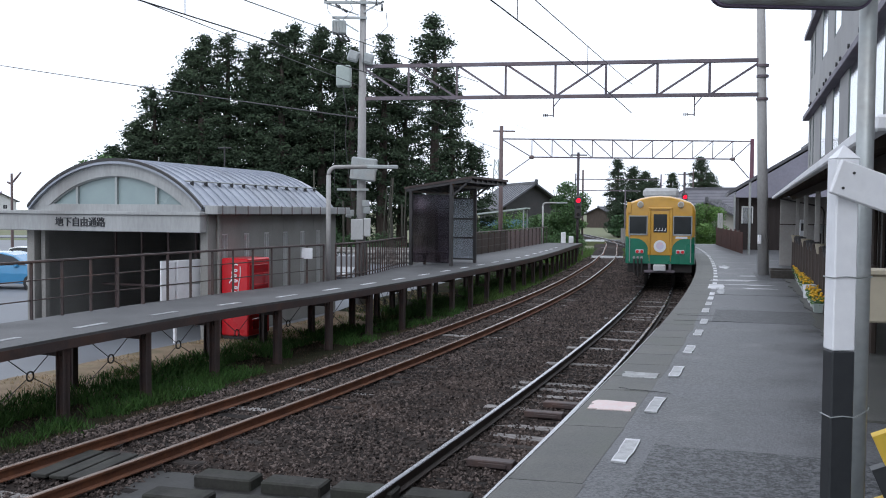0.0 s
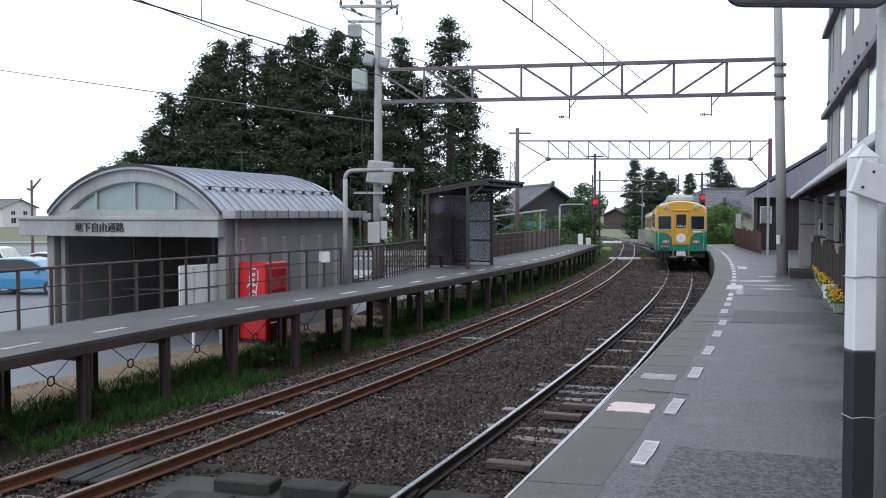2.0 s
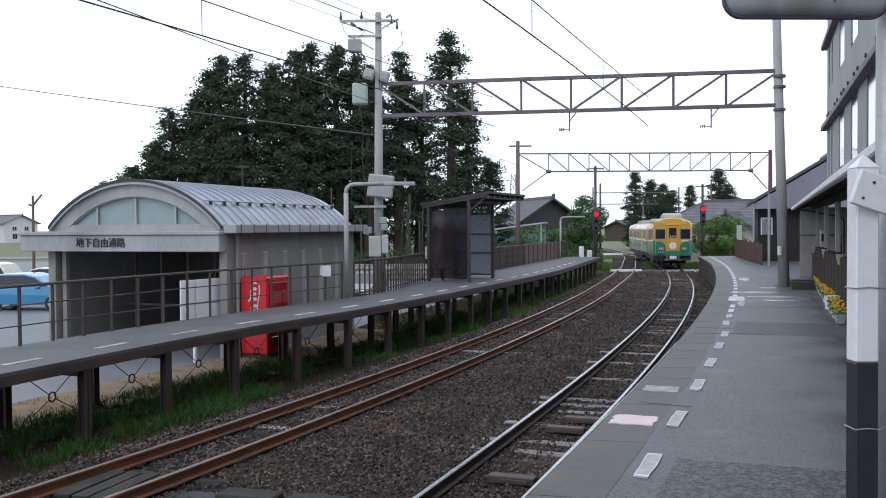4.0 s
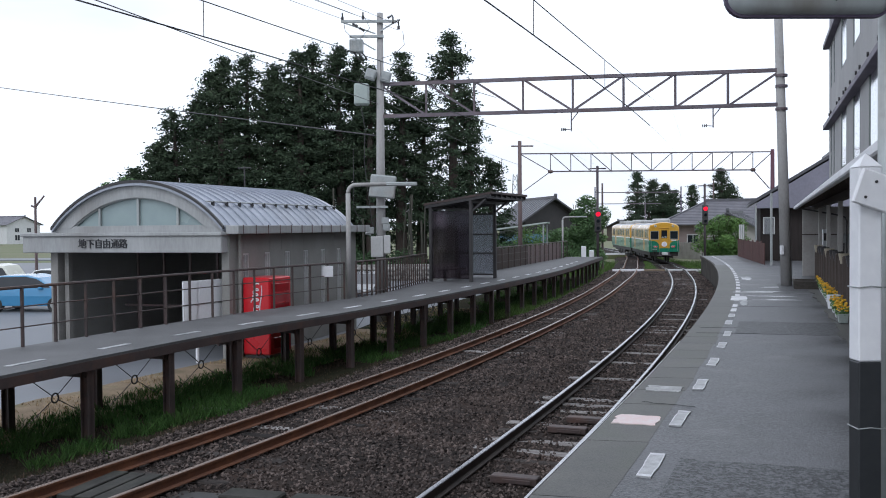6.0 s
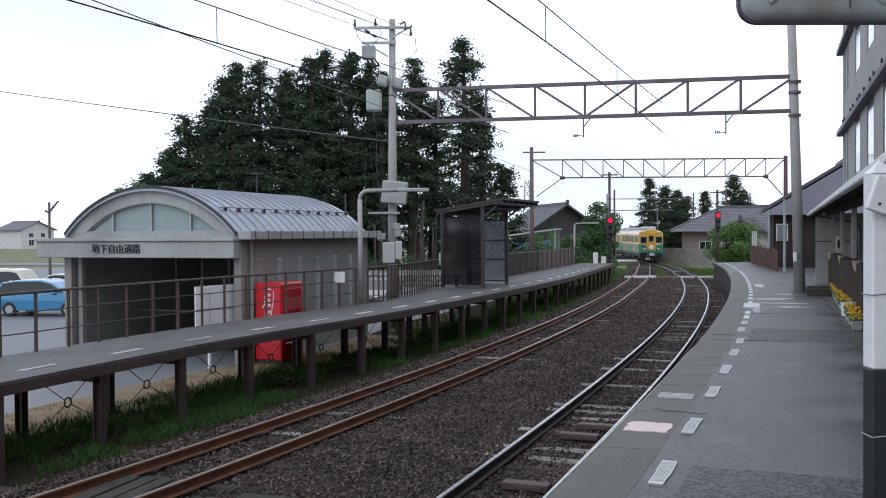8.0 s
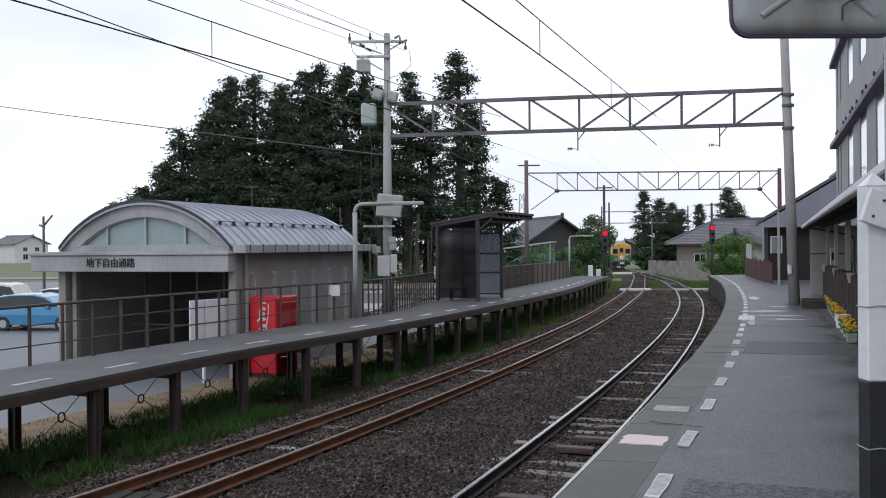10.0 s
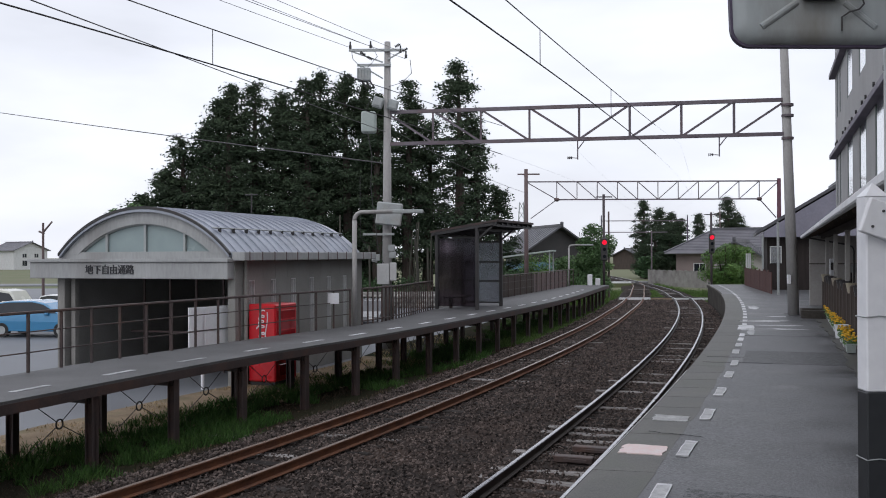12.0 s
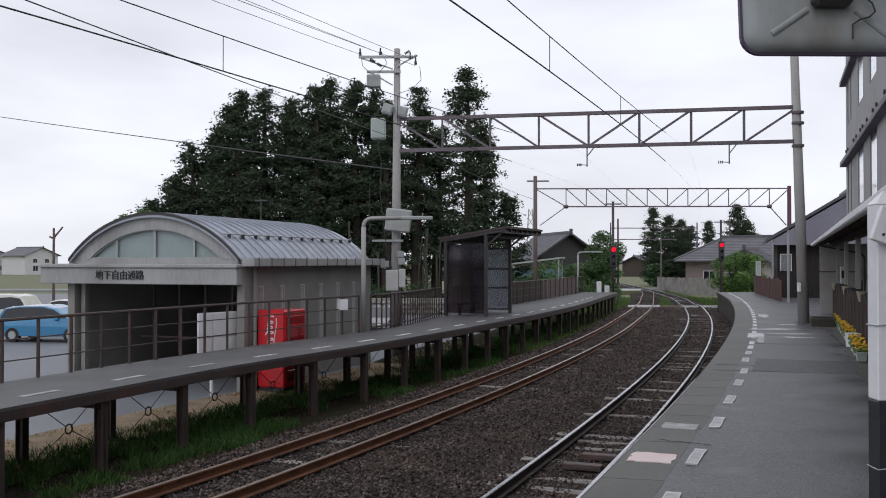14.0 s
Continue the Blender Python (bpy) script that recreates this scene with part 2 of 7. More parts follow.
    plaster=mat("plaster", (0.42, 0.40, 0.38), (0.34, 0.32, 0.30), 0.85, fine=12, coarse=0.8, bump=0.15, dirt=(0.25, 0.23, 0.21), dirt_amt=0.4),
    bldwall=mat("building_wall", (0.40, 0.395, 0.395), (0.33, 0.325, 0.33), 0.8, fine=14, coarse=0.6, bump=0.12, dirt=(0.22, 0.21, 0.21), dirt_amt=0.4),
    bluewall=mat("blue_wall", (0.12, 0.24, 0.36), (0.09, 0.19, 0.29), 0.7, fine=12, coarse=1, bump=0.1),
    carblue=mat("car_blue", (0.05, 0.23, 0.43), (0.045, 0.21, 0.40), 0.2, metal=0.2, bump=0, coat=0.8),
    carwhite=mat("car_white", (0.74, 0.74, 0.74), (0.68, 0.68, 0.68), 0.25, bump=0, coat=0.7),
    carcream=mat("car_cream", (0.66, 0.66, 0.58), (0.60, 0.60, 0.53), 0.25, bump=0, coat=0.7),
    cardark=mat("car_dark", (0.035, 0.035, 0.04), (0.03, 0.03, 0.035), 0.2, bump=0, coat=0.8),
    tyre=mat("tyre", (0.018, 0.018, 0.018), (0.03, 0.03, 0.03), 0.85, bump=0.2),
    flower=mat("yellow_flower", (0.80, 0.50, 0.02), (0.72, 0.38, 0.015), 0.6, bump=0, island=0.25),
    beige=mat("beige_paint", (0.42, 0.37, 0.28), (0.36, 0.32, 0.24), 0.6, fine=15, coarse=2, bump=0.1),
    greenbox=mat("pale_green_box", (0.42, 0.47, 0.44), (0.35, 0.40, 0.38), 0.5, fine=15, coarse=2, bump=0.1),
    ink=mat("ink", (0.02, 0.02, 0.025), (0.03, 0.03, 0.035), 0.6, bump=0),
    signyellow=mat("hazard_yellow", (0.70, 0.48, 0.05), (0.60, 0.40, 0.04), 0.6, fine=15, coarse=2, bump=0.1),
)

for k, v in dict(ballast=0.1, stone=0.2, grass=0.05, sleeper=0.15, blade=0.2, blade_light=0.2, blade_dry=0.2, soil=0.15, wetconcrete=0.2, asphalt=0.32, patch=0.3, wallstone=0.2).items():
    M[k].node_tree.nodes["Principled BSDF"].inputs["Specular IOR Level"].default_value = v      # dull, open-pored surfaces


# ================= mesh helpers =================
class Shape:
    """Gathers faces for one mesh."""

    def __init__(self):
        self.v, self.f, self.mi, self.m = [], [], [], Matrix.Identity(4)

    def add(self, vs, fs, mi=0):
        k = len(self.v)
        self.v += [tuple(self.m @ Vector(p)) for p in vs]
        self.f += [tuple(i + k for i in f) for f in fs]
        self.mi += [mi] * len(fs)
        return self

    def box(self, x0, x1, y0, y1, z0, z1, b=0.0, mi=0):
        """A box with chamfered edges of width b."""
        if b <= 0:
            vs = [(x, y, z) for x in (x0, x1) for y in (y0, y1) for z in (z0, z1)]
            return self.add(vs, [(0, 1, 3, 2), (4, 6, 7, 5), (0, 4, 5, 1), (2, 3, 7, 6), (0, 2, 6, 4), (1, 5, 7, 3)], mi)
        b = min(b, (x1 - x0) * 0.49, (y1 - y0) * 0.49, (z1 - z0) * 0.49)
        vs, ix = [], {}
        for i, x in enumerate((x0, x1)):
            for j, y in enumerate((y0, y1)):
                for k, z in enumerate((z0, z1)):
                    sx, sy, sz = (1, -1)[i], (1, -1)[j], (1, -1)[k]
                    for a, p in enumerate(((x, y + sy * b, z + sz * b), (x + sx * b, y, z + sz * b), (x + sx * b, y + sy * b, z))):
                        ix[i, j, k, a] = len(vs)
                        vs.append(p)
        fs = []
        for i in (0, 1):
            q = [ix[i, j, k, 0] for j, k in ((0, 0), (0, 1), (1, 1), (1, 0))]
            fs.append(q if i == 0 else q[::-1])
            q = [ix[j, i, k, 1] for j, k in ((0, 0), (1, 0), (1, 1), (0, 1))]
            fs.append(q if i == 0 else q[::-1])
            q = [ix[j, k, i, 2] for j, k in ((0, 0), (0, 1), (1, 1), (1, 0))]
            fs.append(q if i == 0 else q[::-1])
        for i in (0, 1):
            for j in (0, 1):
                fs.append((ix[i, j, 0, 0], ix[i, j, 0, 1], ix[i, j, 1, 1], ix[i, j, 1, 0]))
                fs.append((ix[i, 0, j, 0], ix[i, 0, j, 2], ix[i, 1, j, 2], ix[i, 1, j, 0]))
                fs.append((ix[0, i, j, 1], ix[0, i, j, 2], ix[1, i, j, 2], ix[1, i, j, 1]))
                for k in (0, 1):
                    fs.append((ix[i, j, k, 0], ix[i, j, k, 1], ix[i, j, k, 2]))
        return self.add(vs, fs, mi)

    def tube(self, p, q, r0, r1=None, n=8, mi=0, caps=True):
        p, q = Vector(p), Vector(q)
        r1 = r0 if r1 is None else r1
        d = (q - p).normalized()
        a = d.orthogonal().normalized()
        c = d.cross(a)
        vs = []
        for o, r in ((p, r0), (q, r1)):
            vs += [o + (a * math.cos(2 * math.pi * i / n) + c * math.sin(2 * math.pi * i / n)) * r for i in range(n)]
        fs = [(i, (i + 1) % n, n + (i + 1) % n, n + i) for i in range(n)]
        if caps:
            fs += [tuple(range(n))[::-1], tuple(range(n, 2 * n))]
        return self.add(vs, fs, mi)

    def path(self, pts, r, n=6, mi=0):
        pts = [Vector(p) for p in pts]
        rings, a = [], None
        for i, p in enumerate(pts):
            d = (pts[min(i + 1, len(pts) - 1)] - pts[max(i - 1, 0)]).normalized()
            a = d.orthogonal() if a is None else a - d * a.dot(d)
            a = (a if a.length > 1e-6 else d.orthogonal()).normalized()
            c = d.cross(a)
            rings.append([tuple(p + (a * math.cos(2 * math.pi * k / n) + c * math.sin(2 * math.pi * k / n)) * r) for k in range(n)])
        return self.loft(rings, mi=mi)

    def beam(self, p, q, w, h, mi=0):
        """A square bar from p to q, w wide and h high."""
        p, q = Vector(p), Vector(q)
        d = (q - p).normalized()
        up = Vector((0, 0, 1)) if abs(d.z) < 0.95 else Vector((0, 1, 0))
        s = d.cross(up).normalized()
        u = s.cross(d)
        vs = [o + s * (a * w / 2) + u * (b * h / 2) for o in (p, q) for a, b in ((-1, -1), (1, -1), (1, 1), (-1, 1))]
        return self.add(vs, [(0, 1, 5, 4), (1, 2, 6, 5), (2, 3, 7, 6), (3, 0, 4, 7), (3, 2, 1, 0), (4, 5, 6, 7)], mi)

    def prism(self, outline, y0, y1, mi=0):
        """Outline in x, z drawn along y."""
        n = len(outline)
        vs = [(x, y0, z) for x, z in outline] + [(x, y1, z) for x, z in outline]
        return self.add(vs, [(i, (i + 1) % n, n + (i + 1) % n, n + i) for i in range(n)] + [tuple(range(n))[::-1], tuple(range(n, 2 * n))], mi)

    def slab(self, outline, z0, z1, mi=0):
        """Outline in x, y raised from z0 to z1."""
        n = len(outline)
        vs = [(x, y, z0) for x, y in outline] + [(x, y, z1) for x, y in outline]
        return self.add(vs, [(i, (i + 1) % n, n + (i + 1) % n, n + i) for i in range(n)] + [tuple(range(n))[::-1], tuple(range(n, 2 * n))], mi)

    def ball(self, c, r, n=8, m=5, sz=1.0, mi=0):
        vs = [(c[0], c[1], c[2] - r * sz)]
        for j in range(1, m):
            a = math.pi * j / m
            vs += [(c[0] + r * math.sin(a) * math.cos(2 * math.pi * i / n), c[1] + r * math.sin(a) * math.sin(2 * math.pi * i / n), c[2] - r * sz * math.cos(a)) for i in range(n)]
        vs.append((c[0], c[1], c[2] + r * sz))
        fs = [(0, 1 + (i + 1) % n, 1 + i) for i in range(n)]
        for j in range(m - 2):
            fs += [(1 + j * n + i, 1 + j * n + (i + 1) % n, 1 + (j + 1) * n + (i + 1) % n, 1 + (j + 1) * n + i) for i in range(n)]
        e = len(vs) - 1
        fs += [(e, 1 + (m - 2) * n + i, 1 + (m - 2) * n + (i + 1) % n) for i in range(n)]
        return self.add(vs, fs, mi)

    def loft(self, rings, closed=True, mi=0, caps=True):
        n = len(rings[0])
        vs = [p for r in rings for p in r]
        fs = []
        for j in range(len(rings) - 1):
            for i in range(n if closed else n - 1):
                k = (i + 1) % n
                fs.append((j * n + i, j * n + k, (j + 1) * n + k, (j + 1) * n + i))
        if closed and caps:
            fs += [tuple(range(n))[::-1], tuple(range((len(rings) - 1) * n, len(rings) * n))]
        return self.add(vs, fs, mi)

    def mesh(self, name, *mats):
        me = bpy.data.meshes.new(name)
        me.from_pydata(self.v, [], self.f)
        for m in mats:
            me.materials.append(m)
        if len(mats) > 1:
            me.polygons.foreach_set("material_index", self.mi)
        me.update()
        return me


def fix(me):
    bm = bmesh.new()
    bm.from_mesh(me)
    bmesh.ops.recalc_face_normals(bm, faces=bm.faces)
    bm.to_mesh(me)
    bm.free()
    return me


def part(name, shape, mats, parent=None, label="", at=None, smooth=False):
    mats = mats if isinstance(mats, (list, tuple)) else [mats]
    me = fix(shape.mesh(name, *mats))
    if smooth:
        me.polygons.foreach_set("use_smooth", [True] * len(me.polygons))
    ob = new(name, me)
    if parent:
        ob.parent = parent
    if at is not None:
        ob.matrix_basis = at
    if label:
        tagged(ob, label)
    return ob


def thing(name, m, label, category, group="", kind=""):
    """An empty at the base of a thing, which carries its parts."""
    ob = new(name)
    ob.empty_display_size = 0.2
    ob.matrix_basis = m
    return tagged(ob, label, category, group, kind)


def single(name, shape, mats, label, category, group="", kind="", at=None, smooth=False):
    return tagged(part(name, shape, mats, None, "", at, smooth), label, category, group, kind)


# ================= the plan =================
def spline(knots):
    """A smooth x(y) through knots (y, x), straight beyond the ends."""
    ys, xs = np.array([k[0] for k in knots], float), np.array([k[1] for k in knots], float)
    sl = np.gradient(xs, ys)

    def at(y):
        if y <= ys[0]:
            return xs[0] + sl[0] * (y - ys[0]), sl[0]
        if y >= ys[-1]:
            return xs[-1] + sl[-1] * (y - ys[-1]), sl[-1]
        i = int(np.searchsorted(ys, y, side="right")) - 1
        h = ys[i + 1] - ys[i]
        t = (y - ys[i]) / h
        x = (2 * t**3 - 3 * t**2 + 1) * xs[i] + (t**3 - 2 * t**2 + t) * h * sl[i] + (-2 * t**3 + 3 * t**2) * xs[i + 1] + (t**3 - t**2) * h * sl[i + 1]
        d = ((6 * t**2 - 6 * t) * xs[i] + (-6 * t**2 + 6 * t) * xs[i + 1]) / h + (3 * t**2 - 4 * t + 1) * sl[i] + (3 * t**2 - 2 * t) * sl[i + 1]
        return x, d
    return at


TRACK_R = spline([(-10, -8.0), (0, -3.77), (10, 0.17), (20, 3.83), (30, 7.17), (40, 10.16), (50, 12.79), (60, 15.03), (70, 17.1), (80, 19.1),
                  (90, 20.6), (101, 21.75), (114, 22.7), (128, 23.6), (140, 24.3), (150, 24.5), (165, 24.2), (185, 22.5), (210, 19.0), (240, 14.0)])
TRACK_L = spline([(-10, -14.5), (0, -9.32), (10, -4.57), (20, -0.44), (30, 3.16), (40, 6.3), (50, 9.05), (60, 11.65), (70, 13.85), (80, 15.98),
                  (90, 18.05), (101, 20.35), (114, 22.45)])
FAR_FRONT = spline([(2, -10.4), (13.2, -6.29), (15.6, -5.46), (18.7, -4.3), (22.5, -2.5), (28.2, -0.08), (31.8, 1.3), (39.8, 4.2), (60.7, 10.15)])
FAR_REAR = spline([(2, -12.9), (16.0, -7.63), (19.4, -6.35), (20.5, -5.9), (25.2, -3.75), (27.5, -2.6), (35.3, -0.6), (41, 1.4), (63, 8.5)])
HEAD = 19.0                    # the way in which the station runs, degrees right of y
ZP, ZG, ZL = 0.95, -0.55, -0.355   # platforms, trackside ground, car park


def off(curve, y, d):
    """The point d metres to the right of the curve at y."""
    x, s = curve(y)
    k = math.hypot(1, s)
    return (x + d / k, y - d * s / k)


def dip(y):
    """The line sinks a little beyond the crossing."""
    f = min(1.0, max(0.0, (y - 62) / 16))
    return -0.40 * f * f * (3 - 2 * f)


def ribbon(shape, curve, ys, profile, mi=0, closed=True):
    """A profile of (offset, z) drawn along a curve."""
    rings = []
    for y in ys:
        rings.append([(*off(curve, y, d), z) for d, z in profile])
    return shape.loft(rings, closed, mi)


def steps(a, b, n):
    return [a + (b - a) * i / n for i in range(n + 1)]


# ================= ground =================
def build_ground():
    g = Shape()
    n = 24
    xs = [-1500, -300, -60, -20, 4, 12, 20, 40, 60, 300, 1500]
    ys = [-1500, -300, -40, 0, 40, 64, 76, 100, 180, 400, 1500]
    vs = [(x, y, ZG - (0.28 if 8 < x < 50 and 70 < y < 300 else 0.0)) for y in ys for x in xs]
    k = len(xs)
    g.add(vs, [(j * k + i, j * k + i + 1, (j + 1) * k + i + 1, (j + 1) * k + i) for j in range(len(ys) - 1) for i in range(k - 1)])
    single("ground", g, M["field"], "flat grassy ground that reaches the horizon", "ground", kind="structure")
    # trackside verge, a little above the sheet
    s = Shape()
    ys = steps(-6, 118, 60)
    rows = [[(*off(TRACK_L, y, d), z + 0.03 * noise.noise((d, y * 0.5, 0))) for d, z in ((-6.5, -0.53), (-5, -0.51), (-3.6, -0.50), (-2.6, -0.46), (-1.7, -0.36), (-1.2, -0.30))] for y in ys if y < 66]
    s.loft(rows, closed=False)
    single("verge", s, M["grass"], "grassy trackside verge with bare soil", "verge", kind="structure")
    # ballast bed under both tracks, up to the platform
    s = Shape()
    ys = steps(-6, 112, 236)
    rings = []
    for y in ys:
        a, b = off(TRACK_L, y, -1.9), off(TRACK_R, y, 1.5)
        pts = []
        for i in range(23):
            t = i / 22
            x, yy = a[0] + (b[0] - a[0]) * t, a[1] + (b[1] - a[1]) * t
            z = dip(y) - 0.205 + 0.035 * noise.noise((x * 0.9, yy * 0.9, 3.1)) - (0.26 if i == 0 else 0.09 if i == 1 else 0.0)
            pts.append((x, yy, z))
        rings.append(pts)
    s.loft(rings, closed=False)
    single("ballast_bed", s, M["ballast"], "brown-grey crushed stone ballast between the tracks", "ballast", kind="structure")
    s = Shape()
    ribbon(s, TRACK_R, steps(108, 239, 50), [(-2.6, -0.9), (-1.5, -0.61), (1.5, -0.61), (2.6, -0.9)], closed=False)
    single("ballast_bed_far", s, M["ballast"], "ballast of the single line beyond the points", "ballast", kind="structure")
    # car park
    s = Shape()
    edge = [(FAR_REAR(y)[0] - 1.3, y) for y in steps(2, 62, 30)]
    s.slab([(-120, 0)] + edge + [(2, 64), (-8, 63), (-26, 64), (-28, 97), (-120, 97)], ZG - 0.2, ZL)
    single("car_park", s, M["parking"], "wet grey asphalt car park behind the platform", "car park", kind="structure")
    s = Shape()
    rows = [[(FAR_REAR(y)[0] + d, y, z + 0.03 * noise.noise((d * 3, y, 1))) for d, z in ((-1.32, ZL + 0.012), (-0.8, -0.36), (-0.1, -0.41), (0.6, -0.45), (1.2, -0.485))] for y in steps(2, 31, 30)]
    s.loft(rows, closed=False)
    single("embankment", s, M["soil"], "bare brown soil slope with dry grass under the platform", "embankment", kind="structure")
    # dark verge ground instead of soil, to stand for the shade under the deck
    s = Shape()
    rows = [[(FAR_REAR(y)[0] + d, y, z + 0.03 * noise.noise((d * 3, y, 1))) for d, z in ((-1.32, ZL + 0.012), (-0.8, -0.36), (-0.1, -0.41), (0.6, -0.45), (1.2, -0.485))] for y in steps(31, 62, 30)]
    s.loft(rows, closed=False)
    single("overgrown_bank", s, M["grass"], "bank under the far end of the platform, dark to stand for shade and undergrowth", "embankment", kind="structure")
    # road and field far to the left
    s = Shape()
    s.slab([(-200, 108), (-30, 110), (-30, 117), (-200, 115)], ZG - 0.1, ZG + 0.12)
    single("road", s, M["parking"], "asphalt road past the field", "road", kind="structure")


def rail_profile(w):
    h = w / 2
    return [(-0.0625, -0.150), (0.0625, -0.150), (0.0625, -0.138), (0.010, -0.122), (0.010, -0.045), (h, -0.035), (h, -0.008), (h - 0.008, 0.0), (-h + 0.008, 0.0), (-h, -0.008), (-h, -0.035), (-0.010, -0.045), (-0.010, -0.122), (-0.0625, -0.138)]


def build_track(name, curve, y0, y1, mats, label):
    t = thing(name, Matrix.Identity(4), label, "railway track", kind="structure")
    for side in (-1, 1):
        s = Shape()
        prof = [(side * 0.5660 + d, z) for d, z in rail_profile(0.065)]
        rings = [[(*off(curve, y, d), z + dip(y)) for d, z in prof] for y in steps(y0, y1, int((y1 - y0) / 0.8))]
        n = len(prof)
        s.loft(rings)
        for i, f in enumerate(s.f[:-2]):
            s.mi[i] = 1 if i % n in (6, 7, 8) else 0
        part("rail", s, mats, t)
    return t


def build_sleepers(t, curve, y0, y1, seed, pale):
    rng = random.Random(seed)
    a, b = Shape(), Shape()
    a.box(-1.05, 1.05, -0.11, 0.11, -0.14, 0.0, 0.012)
    b.box(-1.02, 1.02, -0.09, 0.10, -0.14, 0.0, 0.02)
    m1 = [fix(a.mesh("sleeper", M["sleeper"])), fix(b.mesh("sleeper", M["sleeper"])), fix(a.mesh("sleeper", M["sleeper_pale"]))]
    y = y0
    while y < y1:
        x, s = curve(y)
        me = m1[2] if rng.random() < pale else m1[rng.randrange(2)]
        ob = new("sleeper", me)
        ob.parent = t
        ob.matrix_basis = pose(x, y, dip(y) - 0.178 - rng.random() * 0.032, rng.uniform(-0.6, 0.6), rng.uniform(-0.5, 0.5), -math.degrees(math.atan(s)) + rng.uniform(-1.2, 1.2))
        y += 0.60 / math.hypot(1, s) + rng.uniform(-0.05, 0.05)


def build_stones():
    """Loose crushed stone on the bed, as one scatter."""
    rng = np.random.default_rng(4)
    base = np.array([(1, 0, 0), (-1, 0, 0), (0, 1, 0), (0, -1, 0), (0, 0, 1), (0, 0, -1)], float)
    tri = np.array([(0, 2, 4), (2, 1, 4), (1, 3, 4), (3, 0, 4), (2, 0, 5), (1, 2, 5), (3, 1, 5), (0, 3, 5)])
    n = 105000
    u = rng.random(n) ** 2.3
    y = 7.2 + u * 64
    lo = np.array([off(TRACK_L, v, -2.0) for v in y])
    hi = np.array([off(TRACK_R, v, 1.45) for v in y])
    w = rng.random(n)
    c = lo + (hi - lo) * w[:, None]
    z = np.array([dip(v) - 0.205 + 0.035 * noise.noise((a * 0.9, b * 0.9, 3.1)) for v, (a, b) in zip(y, c)]) + rng.uniform(-0.012, 0.02, n)
    z -= np.where(w < 0.06, 0.12, 0.0)
    a, b = c[:, 0] + 1.75, c[:, 1] - 10.65
    u1, v1 = a * math.cos(radians(16)) - b * math.sin(radians(16)), a * math.sin(radians(16)) + b * math.cos(radians(16))
    z -= np.where((u1 > -1.5) & (u1 < 2.2) & (v1 > -0.95) & (v1 < 0.25), 0.3, 0.0)      # the drain is kept clear
    sz = rng.uniform(0.018, 0.042, n) * (1 + 0.8 * u)
    r = np.linalg.qr(rng.normal(size=(n, 3, 3)))[0]
    v = base[None] * rng.uniform(0.6, 1.25, (n, 6, 1)) * sz[:, None, None] * np.array([1, 0.8, 0.62])
    v = np.einsum("nij,njk->nik", v, r) + np.concatenate([c, z[:, None]], 1)[:, None, :]
    F = (tri[None] + 6 * np.arange(n)[:, None, None]).reshape(-1, 3)
    me = bpy.data.meshes.new("ballast_stones")
    me.from_pydata(v.reshape(-1, 3).tolist(), [], F.tolist())
    me.materials.append(M["stone"])
    tagged(new("ballast_stones", me), "loose brown-grey crushed stones on the track bed", "ballast", kind="stuff")


# ================= platforms =================
NEAR_END = 62.5


